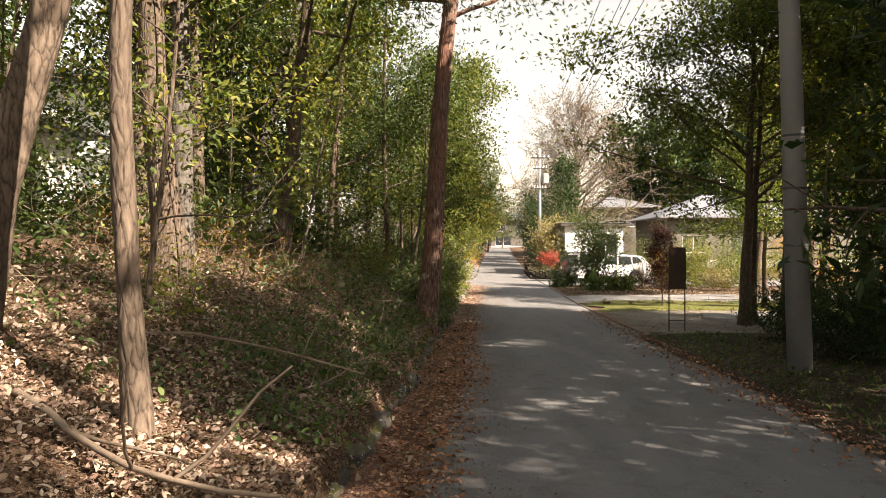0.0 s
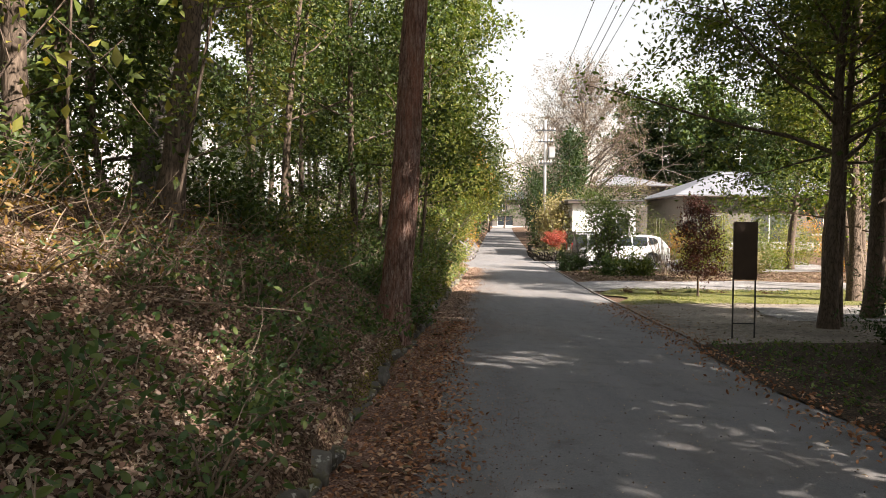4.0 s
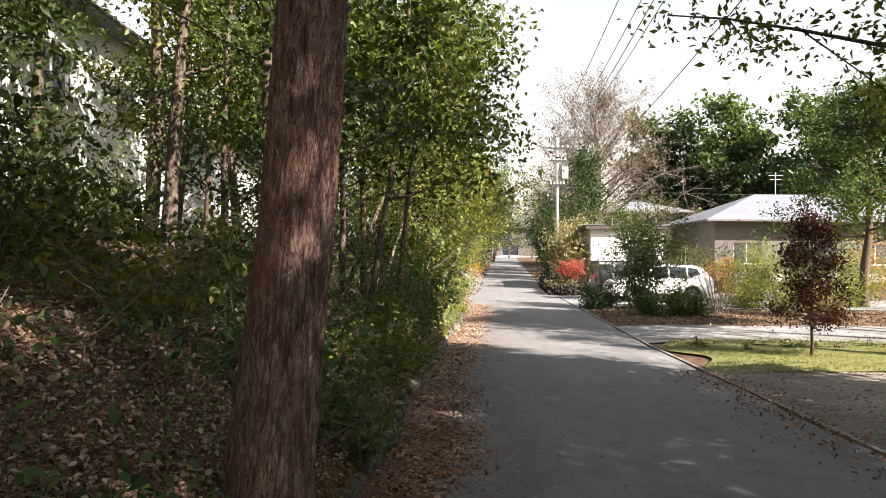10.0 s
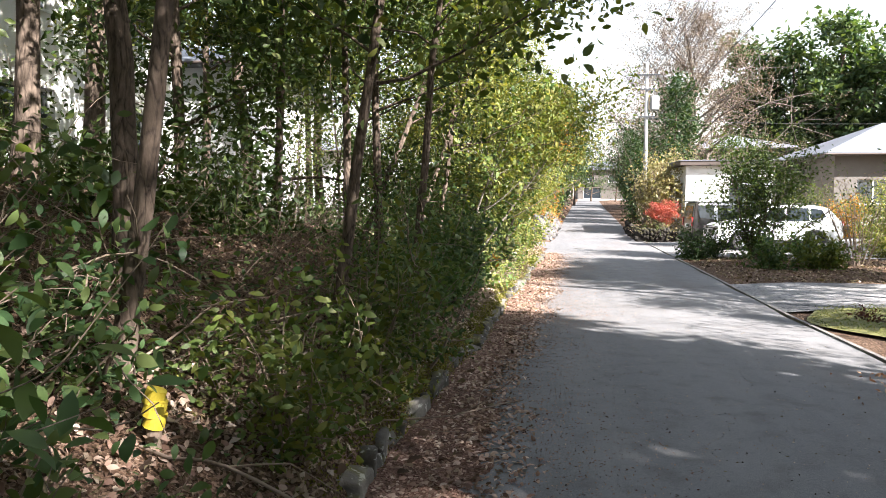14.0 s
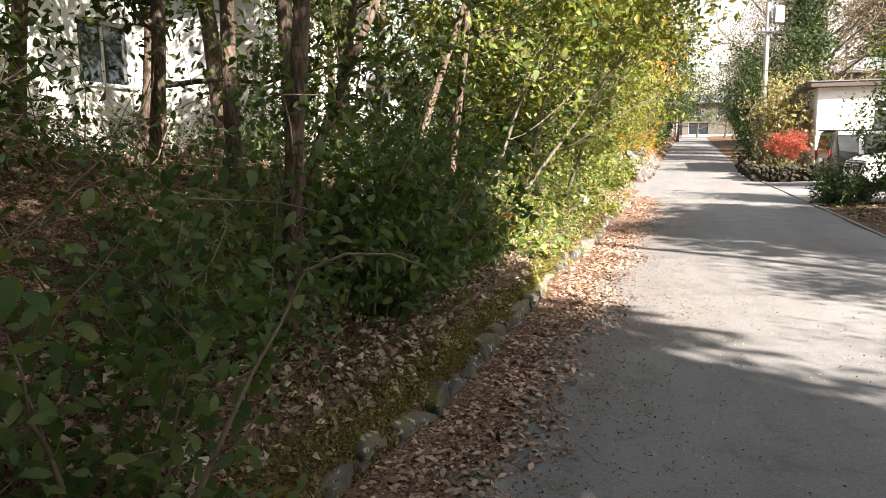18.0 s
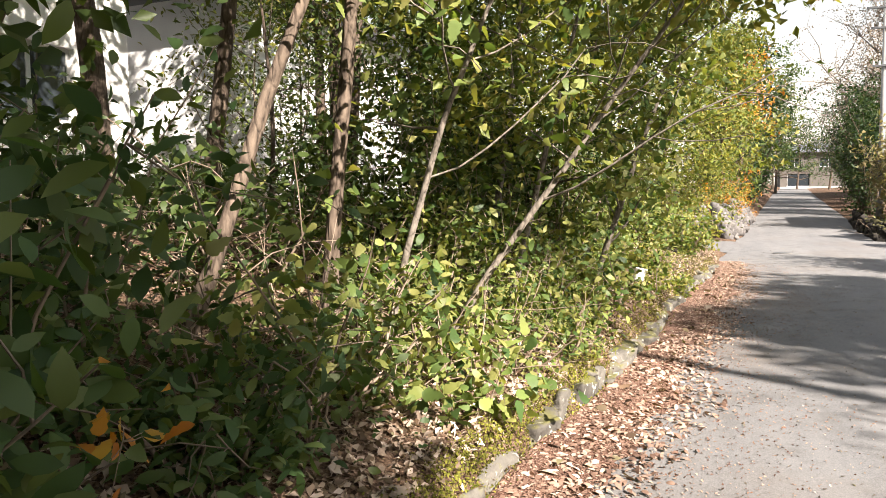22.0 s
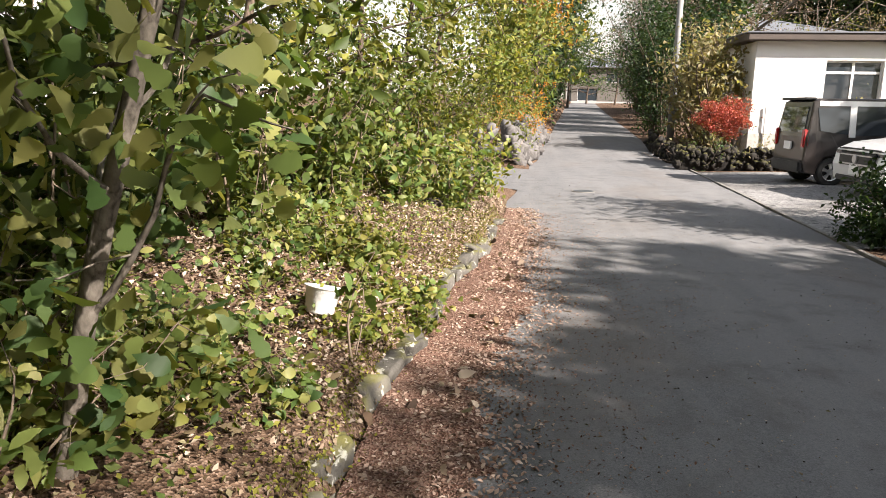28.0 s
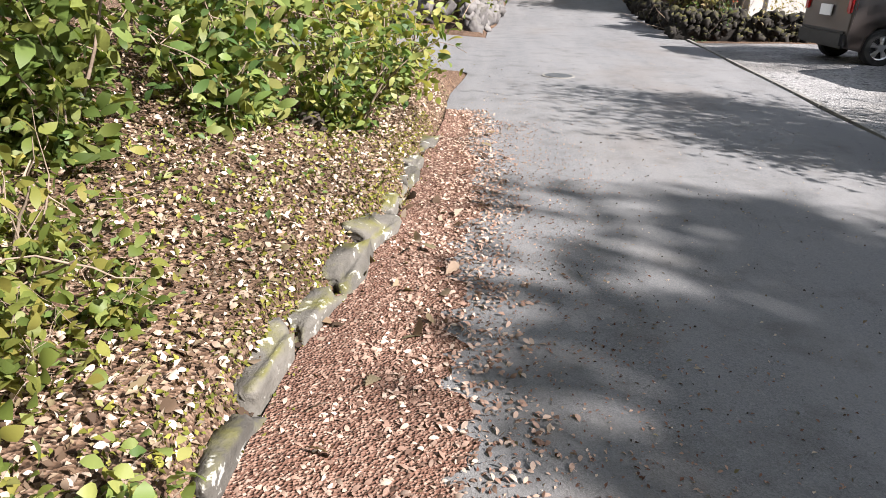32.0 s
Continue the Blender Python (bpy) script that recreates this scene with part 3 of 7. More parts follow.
# ---- ground and road ----
def sheet(name, us, ys, xy_of, z_of):
    U, Y = np.meshgrid(us, ys)
    X = xy_of(U, Y)
    v = np.stack([X, Y, z_of(X, Y)], -1).reshape(-1, 3)
    n = len(us)
    i = (np.arange(len(ys) - 1)[:, None] * n + np.arange(n - 1)[None]).ravel()
    return np_mesh(name, v, np.stack([i, i + 1, i + n + 1, i + n], -1), True)


gu = np.concatenate([[-600, -250, -100, -50, -30, -20, -14, -11], np.arange(-9, -0.35, 0.22), [-0.3, -0.15, -0.08, 0, 0.3, 1.5, 3.0], np.arange(3.6, 16, 0.5), [20, 30, 50, 100, 250, 600]])
gy = np.concatenate([[-300, -100, -40, -20, -12], np.arange(-8, 62, 0.25), np.arange(63, 145, 2.5), [160, 200, 300, 600]])
tagged(put("ground", sheet("ground", gu, gy, lambda u, y: kerb_x(y) + u, ground_z), MAT_LITTER), "leaf-strewn earth bank and garden soil", "ground", kind="structure")

ry = np.concatenate([np.arange(-30, 62, 0.5), np.arange(64, 140, 3)])
tagged(put("road", sheet("road", np.linspace(0, 1, 13), ry, lambda u, y: kerb_x(y) + u * (right_x(y) + 0.03 * np.sin(y * 1.7) - kerb_x(y)),
                         lambda x, y: road_z(y) + 0.03 * (1 - (2 * (x - kerb_x(y)) / (right_x(y) - kerb_x(y)) - 1) ** 2)), MAT_ASPHALT),
       "narrow grey asphalt lane with worn patches", "road", kind="structure")
tagged(put("side_lane", sheet("side_lane", np.linspace(0, 1, 12), np.arange(41.6, 46.6, 0.4), lambda u, y: kerb_x(y) + 0.01 - 9 * u, lambda x, y: ground_z(x, y) + 0.03), MAT_ASPHALT),
       "asphalt side lane between bank and boulder wall", "road", kind="structure")


def patch(name, label, cat, x0, x1, ys, mat_, lift=0.02, n=24):
    return tagged(put(name, sheet(name, np.linspace(0, 1, n), ys, lambda u, y: x0(y) + u * (x1(y) - x0(y)), lambda x, y: ground_z(x, y) + lift), mat_), label, cat, kind="structure")


edge = lambda y: right_x(y) + 0.04
patch("gravel_drive", "pale grey gravel drive beside the lane", "drive", edge, lambda y: 34 + 0 * y, np.arange(25.5, 29.5, 0.3), MAT_GRAVEL, 0.03)
patch("gravel_yard", "pale grey gravel parking yard", "yard", edge, lambda y: 20 + 0 * y, np.arange(36.5, 46.8, 0.3), MAT_GRAVEL, 0.03)
patch("near_drive", "sandy gravel drive mouth strewn with dry leaves", "drive", edge, lambda y: 30 + 0 * y, np.arange(14.2, 21.2, 0.3), MAT_SOIL, 0.03)
patch("near_gravel", "bluish gravel strip in the drive mouth", "drive", lambda y: 7.0 + 0.3 * np.sin(y), lambda y: 30 + 0 * y, np.arange(17.0, 20.0, 0.25), MAT_GRAVEL, 0.04)
patch("verge", "dark humus verge under the conifers", "verge", lambda y: right_x(y) - 0.16 + 0.07 * np.sin(y * 0.9) + 0.03 * np.sin(y * 2.7) + 0.012 * np.sin(y * 7.3), lambda y: 14 + 0 * y, np.arange(-6, 14.3, 0.08), MAT_HUMUS, 0.042)
patch("lawn", "narrow strip of mown lawn between drives", "lawn", lambda y: right_x(y) + 0.35 + 0.25 * np.sin(y * 2), lambda y: 32 + 0 * y, np.arange(20.8, 25.75, 0.2), MAT_GRASSBED, 0.04, 60)

# edging of the lane on the garden side
sk = bmesh.new()
for k in range(40):
    y0 = 14.0 + k * 0.84
    y1 = y0 + 0.82
    cs = []
    for y, dz in ((y0, -0.1), (y1, -0.1), (y1, 0.022), (y0, 0.022)):
        for dx in (0.02, 0.075):
            cs.append(sk.verts.new((float(right_x(y)) + dx, y, float(road_z(y)) + dz)))
    for f in ((0, 1, 3, 2), (2, 3, 5, 4), (4, 5, 7, 6), (6, 7, 1, 0), (0, 2, 4, 6), (1, 7, 5, 3)):
        sk.faces.new([cs[j] for j in f])
bmesh.ops.recalc_face_normals(sk, faces=sk.faces)
tagged(part("trim_road_edge", sk, MAT_EDGING), "weathered concrete edging along the lane", "kerb", kind="structure")


def mould_edge(y):
    return np.interp(y, (-5, 0, 14, 22, 27, 34, 37, 39), (0.55, 0.55, 0.6, 0.42, 0.48, 0.56, 0.42, 0.3)) + 0.06 * np.sin(y * 0.8) + 0.05 * np.sin(y * 2.1) + 0.04 * np.sin(y * 5.3) + 0.04 * np.sin(y * 13.1) * np.sin(y * 1.7) + 0.035 * np.sin(y * 29.3 + 2 * np.sin(y * 3.1)) + 0.025 * np.sin(y * 53.0 + np.sin(y * 7))


tagged(put("leaf_mould", sheet("leaf_mould", np.linspace(0, 1, 8), np.arange(-3, 39, 0.03), lambda u, y: kerb_x(y) + u * mould_edge(y),
                               lambda x, y: road_z(y) + 0.03 * (1 - (2 * (x - kerb_x(y)) / (right_x(y) - kerb_x(y)) - 1) ** 2) + 0.012 * (1 - (x - kerb_x(y)) / mould_edge(y)) + 0.005 + 0.006 * lump(x * 6, y * 6) * (1 - (x - kerb_x(y)) / mould_edge(y))), MAT_MOULD),
       "reddish crumbled leaf mould along the kerb", "leaf mould", kind="structure")

# ---- buildings ----
def wall_bm(length, height, thick, holes):
    """A wall along x from 0, outer face at y = 0, with rectangular openings (x0, z0, x1, z1) through it."""
    bm = bmesh.new()
    xs = sorted({0, length, *[h[0] for h in holes], *[h[2] for h in holes]})
    for x0, x1 in zip(xs, xs[1:]):
        cuts = sorted((h[1], h[3]) for h in holes if h[0] <= x0 and h[2] >= x1)
        z = 0
        for a, b in cuts:
            if a > z:
                box(bm, x0, 0, z, x1, thick, a)
            z = b
        if z < height:
            box(bm, x0, 0, z, x1, thick, height)
    bmesh.ops.remove_doubles(bm, verts=bm.verts, dist=0.0005)
    return bm


def window_in(parent, m, x0, z0, x1, z1, bars=2, transom=0.0, depth=0.12):
    """A framed window in an opening of a wall that lies along x with its face at y = 0, placed by m."""
    bm = bmesh.new()
    t, ring = 0.06, []
    for y in (depth, depth + 0.06):
        for q in (0.0, t):
            ring.append([bm.verts.new((x, y, z)) for x, z in ((x0 + q, z0 + q), (x1 - q, z0 + q), (x1 - q, z1 - q), (x0 + q, z1 - q))])
    for a, b in ((0, 1), (1, 3), (3, 2), (2, 0)):
        for k in range(4):
            bm.faces.new((ring[a][k], ring[a][(k + 1) % 4], ring[b][(k + 1) % 4], ring[b][k]))
    bmesh.ops.recalc_face_normals(bm, faces=bm.faces)
    win = part("window", bm, MAT_ALU, parent)
    win.matrix_basis = m
    for k in range(1, bars):
        x = x0 + (x1 - x0) * k / bars
        part("mullion", boxes((x - 0.04, depth + 0.002, z0 + t, x + 0.04, depth + 0.058, z1 - t)), MAT_ALU, win)
    if transom:
        part("transom", boxes((x0 + t, depth - 0.004, transom - 0.04, x1 - t, depth + 0.001, transom + 0.04)), MAT_ALU, win)
    for k in range(bars):
        a, b = x0 + (x1 - x0) * k / bars, x0 + (x1 - x0) * (k + 1) / bars
        part("pane", boxes((a + 0.03, depth + 0.025, z0 + 0.04, b - 0.03, depth + 0.035, z1 - 0.04)), MAT_GLASS, win)
    part("sill", boxes((x0 - 0.04, -0.05, z0 - 0.05, x1 + 0.04, depth, z0 - 0.002), bevel=0.008), MAT_ALU, win)
    return win


def hip_roof(bm, x0, y0, x1, y1, z, rise, lap, thick=0.14):
    x0, y0, x1, y1 = x0 - lap, y0 - lap, x1 + lap, y1 + lap
    lx, ly = x1 - x0, y1 - y0
    if lx >= ly:
        r0, r1 = (x0 + ly / 2, (y0 + y1) / 2), (x1 - ly / 2, (y0 + y1) / 2)
    else:
        r0, r1 = ((x0 + x1) / 2, y0 + lx / 2), ((x0 + x1) / 2, y1 - lx / 2)
    for dz in (0, thick):
        c = [bm.verts.new((x, y, z + dz)) for x, y in ((x0, y0), (x1, y0), (x1, y1), (x0, y1))]
        if dz == 0:
            low = c
            bm.faces.new(c[::-1])
    a, b = bm.verts.new((*r0, z + rise + thick)), bm.verts.new((*r1, z + rise + thick))
    for k in range(4):
        bm.faces.new((low[k], low[(k + 1) % 4], c[(k + 1) % 4], c[k]))
    if lx >= ly:
        for f in ((c[0], c[1], b, a), (c[1], c[2], b), (c[2], c[3], a, b), (c[3], c[0], a)):
            bm.faces.new(f)
    else:
        for f in ((c[0], c[1], a), (c[1], c[2], b, a), (c[2], c[3], b), (c[3], c[0], a, b)):
            bm.faces.new(f)
    return bm


def house(name, label, loc, rz, lx, ly, height, mat_wall, windows_front=(), windows_left=(), rise=1.6, lap=0.6, flat=False, mat_roof=None, seams=0, plinth=0.35):
    """Front wall faces -y, left wall faces -x. Windows: (along, z0, width, height, bars, transom)."""
    h = thing(name, label, "house", loc, rz)
    t = 0.18
    fw = part("front_wall", wall_bm(lx, height, t, [(a, z, a + w, z + hh) for a, z, w, hh, b, tr in windows_front]), mat_wall, h)
    for a, z, w, hh, b, tr in windows_front:
        window_in(h, pose(0, 0, 0), a, z, a + w, z + hh, b, tr)
    lw = part("side_wall", wall_bm(ly - 2 * t, height, t, [(a, z, a + w, z + hh) for a, z, w, hh, b, tr in windows_left]), mat_wall, h)
    lw.matrix_basis = pose(0, ly - t, 0, 0, 0, -90)
    for a, z, w, hh, b, tr in windows_left:
        window_in(h, pose(0, ly - t, 0, 0, 0, -90), a, z, a + w, z + hh, b, tr)
    rw = part("side_wall", wall_bm(ly - 2 * t, height, t, []), mat_wall, h)
    rw.matrix_basis = pose(lx, t, 0, 0, 0, 90)
    bw = part("back_wall", wall_bm(lx, height, t, []), mat_wall, h)
    bw.matrix_basis = pose(lx, ly, 0, 0, 0, 180)
    part("ceiling_board", boxes((t, t, height - 0.1, lx - t, ly - t, height - 0.02)), mat_wall, h)
    if plinth:
        part("plinth", boxes((-0.02, -0.025, -0.6, lx + 0.02, -0.002, plinth), (-0.025, -0.002, -0.6, -0.002, ly + 0.02, plinth)), MAT_CONCRETE, h)
    if flat:
        part("roof", boxes((-lap, -lap, height, lx + lap, ly + lap, height + 0.22), bevel=0.02), MAT_ROOFDARK, h)
        part("roof_sheet", boxes((-lap - 0.04, -lap - 0.04, height + 0.222, lx + lap + 0.04, ly + lap + 0.04, height + 0.26)), mat_roof or MAT_ROOF, h)
    else:
        roof = part("roof", hip_roof(bmesh.new(), 0, 0, lx, ly, height, rise, lap), mat_roof or MAT_ROOF, h)
        part("gutter", rods(((-lap, -lap - 0.05, height + 0.02), (lx + lap, -lap - 0.05, height + 0.02), 0.05), ((-lap - 0.05, -lap, height + 0.02), (-lap - 0.05, ly + lap, height + 0.02), 0.05)), MAT_ROOFDARK, h)
    return h


garage = house("white_outbuilding", "low white rendered outbuilding with a dark flat roof", (9.1, 52.0, -0.42), 0, 4.3, 6.0, 3.62, MAT_WHITE,
               [(2.15, 1.45, 1.75, 1.6, 2, 2.68)], [], lap=0.4, flat=True, plinth=0.75)
part("downpipe", rods(((0.45, -0.07, 0.0), (0.45, -0.07, 1.6), 0.03)), MAT_ALU, garage)
part("meter_box", boxes((1.5, -0.12, 1.2, 1.7, -0.002, 1.5), bevel=0.01), MAT_ALU, garage)

bungalow = house("bungalow", "single-storey beige house with a grey metal hip roof", (17.8, 55.5, 0.3), 0, 15.0, 9.0, 3.6, MAT_BEIGE,
                 [(1.2, 0.9, 1.8, 1.4, 2, 0), (5.0, 0.3, 2.8, 2.1, 2, 0), (9.5, 0.9, 1.8, 1.4, 2, 0)], [(2, 0.9, 1.6, 1.2, 2, 0)], rise=2.1, lap=0.8)
part("antenna_mast", rods(((6.0, 4.5, 5.0), (6.0, 4.5, 7.4), 0.03), ((5.5, 4.5, 7.2), (6.5, 4.5, 7.2), 0.015), ((5.6, 4.5, 6.9), (6.4, 4.5, 6.9), 0.015)), MAT_ALU, bungalow, "thin television aerial")
part("dish", rods(((3.4, 2.0, 4.75), (3.4, 1.9, 4.8), 0.3, 0.24), sides=20), MAT_PLASTIC, bungalow, "white satellite dish")
annexe = house("bungalow", "second grey-roofed house behind the bungalow", (22.0, 68.0, 0.6), 0, 12.0, 8.0, 3.8, MAT_BEIGE, [(2, 0.9, 1.8, 1.4, 2, 0)], [], rise=2.2, lap=0.8)
upper = house("far_house", "two-storey cream house behind the trees", (16.5, 84.0, 0.6), 0, 9.0, 8.0, 5.8, MAT_BEIGE, [(1, 3.6, 2, 1.3, 2, 0), (5, 3.6, 2, 1.3, 2, 0)], [(2, 3.6, 1.8, 1.2, 2, 0)], rise=1.5, lap=0.8)
end_house = house("lane_end_house", "pale house closing the far end of the lane", (10.0, 146.0, 1.8), 0, 10.0, 7.0, 5.6, MAT_BEIGE, [(1, 3.4, 2, 1.4, 2, 0), (5.5, 3.4, 2.4, 1.4, 2, 0), (1.0, 0.4, 3.2, 2.0, 2, 0)], [], rise=1.6)

# houses behind the wooded bank, their fronts towards the lane
def bank_house(name, label, x, y, ly, height, mat_wall, wins, rise=1.4, siding=False, z=1.0):
    h = house(name, label, (x, y, z), 90, ly, 7.0, height, mat_wall, wins, [(1.5, 1.0, 1.8, 1.3, 2, 0)], rise=rise, lap=0.7)
    if siding:
        for k in range(int(height / 0.22)):
            part("siding_board", boxes((0.0, -0.03, 0.02 + k * 0.22, ly, -0.003, 0.225 + k * 0.22)), MAT_SIDING, h)
    return h


bank_house("bank_house", "white rendered house seen through the trees", -11.5, 13.0, 9.0, 3.4, MAT_WHITE, [(1.5, 1.0, 1.8, 1.3, 2, 0), (5.5, 1.0, 1.8, 1.3, 2, 0)], z=1.6)
bank_house("bank_house", "white two-storey house glimpsed through foliage", -9.0, 25.0, 8.0, 6.2, MAT_WHITE, [(1.2, 1.0, 1.8, 1.3, 2, 0), (5.2, 1.0, 1.6, 1.3, 2, 0), (1.2, 3.9, 1.8, 1.2, 2, 0), (5.2, 3.9, 1.6, 1.2, 2, 0)], z=1.3)
bank_house("bank_house", "grey house with horizontal board siding", -8.0, 35.5, 7.5, 4.6, MAT_SIDING, [(2.8, 1.2, 1.8, 1.2, 2, 0)], siding=True, z=0.9)
bank_house("bank_house", "cream house with a low eave behind the bushes", -8.5, 47.5, 9.0, 3.0, MAT_WHITE, [(2.0, 0.8, 2.2, 1.4, 2, 0)], z=0.7)


# ---- utility poles and cables ----
def utility_pole(x, y, z, lean, height, r, arms, label):
    p = thing("utility_pole", label, "utility pole", (x, y, z - 0.2), group="poles of the power line")
    bm = bmesh.new()
    bmesh.ops.create_cone(bm, cap_ends=True, segments=24, radius1=r, radius2=r * 0.62, depth=height, matrix=Matrix.Translation((0, 0, height / 2)))
    shear = Matrix.Identity(4)
    shear[0][2] = lean
    bmesh.ops.transform(bm, matrix=shear, verts=bm.verts)
    part("shaft", bm, MAT_POLE, p, smooth=True)
    for k, (h, w) in enumerate(arms):
        part("cross_arm", boxes((lean * h - w, -0.06 - r, h - 0.05, lean * h + w, 0.05 - r, h + 0.05), bevel=0.01), MAT_IRON, p)
        for q in (-0.9, -0.45, 0.45, 0.9):
            part("insulator", rods(((lean * h + w * q, -r, h + 0.05), (lean * h + w * q, -r, h + 0.22), 0.05, 0.03)), MAT_PLASTIC, p)
    for h in (1.75, 2.5, 3.2):
        band = bmesh.new()
        bmesh.ops.create_cone(band, cap_ends=False, segments=24, radius1=r * (1 - 0.38 * h / height) + 0.006, radius2=r * (1 - 0.38 * h / height) + 0.006, depth=0.03, matrix=Matrix.Translation((lean * h, 0, h)))
        part("steel_band", band, MAT_IRON, p)
    for k in range(10):
        h, sgn = 2.6 + k * 0.45, -1 if k % 2 else 1
        part("step_bolt", rods(((lean * h + sgn * r * 0.7, 0, h), (lean * h + sgn * (r + 0.12), 0, h), 0.009), sides=6), MAT_IRON, p)
    return p


pole_a = utility_pole(4.75, 9.3, 0.0, -0.03, 10.0, 0.16, [(9.3, 0.8), (8.3, 0.6)], "leaning grey concrete utility pole with steel bands")
pole_b = utility_pole(8.3, 60.0, -0.3, 0.0, 10.6, 0.15, [(9.8, 0.8), (8.9, 0.6), (7.2, 0.5)], "grey concrete utility pole with cross arms")
part("transformer", boxes((0.25, -0.3, 7.6, 0.75, 0.2, 8.5), bevel=0.05), MAT_POLE, pole_b)


def cable(a, b, sag, r=0.012):
    sk = Skin()
    q = np.linspace(0, 1, 30)[:, None]
    line = np.array(a) * (1 - q) + np.array(b) * q
    line[:, 2] -= sag * 4 * (q * (1 - q))[:, 0]
    sk.tube(line, np.full(30, r), 5)
    tagged(put("power_cable", sk.mesh("power_cable"), MAT_WIRE), "black overhead power cable strung between poles", "cable", "power cables")


for dx, za, zb, sg in ((-0.7, 9.3, 9.7, 0.6), (-0.1, 9.3, 9.7, 0.7), (0.6, 9.3, 9.7, 0.6), (-0.4, 8.3, 8.8, 0.9), (0.5, 7.2, 7.0, 1.0)):
    cable((4.5 + dx, 9.1, za), (8.3 + dx, 59.8, zb - 0.3), sg)
    cable((4.5 + dx, 9.1, za), (1.5 + dx, -35, za + 0.3), sg)
    cable((8.3 + dx, 59.8, zb - 0.3), (12.5 + dx, 112, zb + 1.0), sg)
cable((8.3, 59.8, 6.6), (40, 66, 7.4), 0.6)


# ---- vehicles ----
def car_shell(profile, width, belt, top, tuck, bevel):
    bm = bmesh.new()
    vs = [bm.verts.new((x, -width / 2, z)) for x, z in profile]
    f = bm.faces.new(vs)
    r = bmesh.ops.extrude_face_region(bm, geom=[f])
    bmesh.ops.translate(bm, vec=(0, width, 0), verts=[v for v in r["geom"] if isinstance(v, bmesh.types.BMVert)])
    bmesh.ops.recalc_face_normals(bm, faces=bm.faces)
    rim = [e for e in bm.edges if abs(e.verts[0].co.y - e.verts[1].co.y) < 0.01]
    bmesh.ops.bevel(bm, geom=rim, offset=bevel, segments=3, affect="EDGES", profile=0.6)
    for v in bm.verts:
        q = max(0.0, (v.co.z - belt) / (top - belt))
        v.co.y *= 1 - tuck * q
    return bm


def side_pane(pts, width, belt, top, tuck, sgn):
    bm = bmesh.new()
    out, inn = [], []
    for x, z in pts:
        y = sgn * (width / 2 * (1 - tuck * max(0, (z - belt) / (top - belt))))
        out.append(bm.verts.new((x, y + sgn * 0.006, z)))
        inn.append(bm.verts.new((x, y - sgn * 0.02, z)))
    bm.faces.new(out)
    bm.faces.new(inn[::-1])
    n = len(out)
    for k in range(n):
        bm.faces.new((out[k], inn[k], inn[(k + 1) % n], out[(k + 1) % n]))
    bmesh.ops.recalc_face_normals(bm, faces=bm.faces)
    return bm


def end_pane(z0, z1, x0, x1, w0, w1, push):
    bm = bmesh.new()
    f = [bm.verts.new(c) for c in ((x0 + push, -w0, z0), (x0 + push, w0, z0), (x1 + push, w1, z1), (x1 + push, -w1, z1))]
    g = [bm.verts.new((v.co.x - 3 * push, v.co.y, v.co.z)) for v in f]
    bm.faces.new(f)
    bm.faces.new(g[::-1])
    for k in range(4):
        bm.faces.new((f[k], g[k], g[(k + 1) % 4], f[(k + 1) % 4]))
    bmesh.ops.recalc_face_normals(bm, faces=bm.faces)
    return bm


def wheel_on(parent, x, y, r, w, sgn):
    bm = bmesh.new()
    prof = [(r * 0.62, -w / 2), (r * 0.9, -w / 2), (r, -w / 2 + 0.03), (r, w / 2 - 0.03), (r * 0.9, w / 2), (r * 0.62, w / 2)]
    rings = []
    for k in range(28):
        a = 2 * math.pi * k / 28
        rings.append([bm.verts.new((x + q * math.cos(a), y + d, r + q * math.sin(a))) for q, d in prof])
    for k in range(28):
        for j in range(len(prof)):
            bm.faces.new((rings[k][j], rings[k][(j + 1) % 6], rings[(k + 1) % 28][(j + 1) % 6], rings[(k + 1) % 28][j]))
    bmesh.ops.recalc_face_normals(bm, faces=bm.faces)
    tyre = part("wheel", bm, MAT_RUBBER, parent, smooth=False)
    fy = y + sgn * w * 0.32
    part("rim_back", rods(((x, y - sgn * w * 0.3, r), (x, y + sgn * w * 0.1, r), r * 0.63), sides=24), MAT_BLACK, tyre)
    sp = bmesh.new()
    for k in range(5):
        a = 2 * math.pi * k / 5 + 0.3
        c, s = math.cos(a), math.sin(a)
        for e in (-0.16, 0.16):
            rod(sp, (x + c * 0.05, fy, r + s * 0.05), (x + r * 0.62 * math.cos(a + e), fy - sgn * 0.02, r + r * 0.62 * math.sin(a + e)), 0.022, sides=6)
    rod(sp, (x, fy - sgn * 0.03, r), (x, fy + sgn * 0.02, r), 0.06, sides=14)
    part("rim", sp, MAT_RIM, tyre, "five-spoke alloy rim")
    ring = bmesh.new()
    for k in range(28):
        a, b = 2 * math.pi * k / 28, 2 * math.pi * (k + 1) / 28
        q = [ring.verts.new((x + rr * math.cos(t), fy + d * sgn, r + rr * math.sin(t))) for t in (a, b) for rr, d in ((r * 0.56, 0.0), (r * 0.64, 0.025))]
        ring.faces.new((q[0], q[1], q[3], q[2]))
    part("rim_lip", ring, MAT_RIM, tyre)


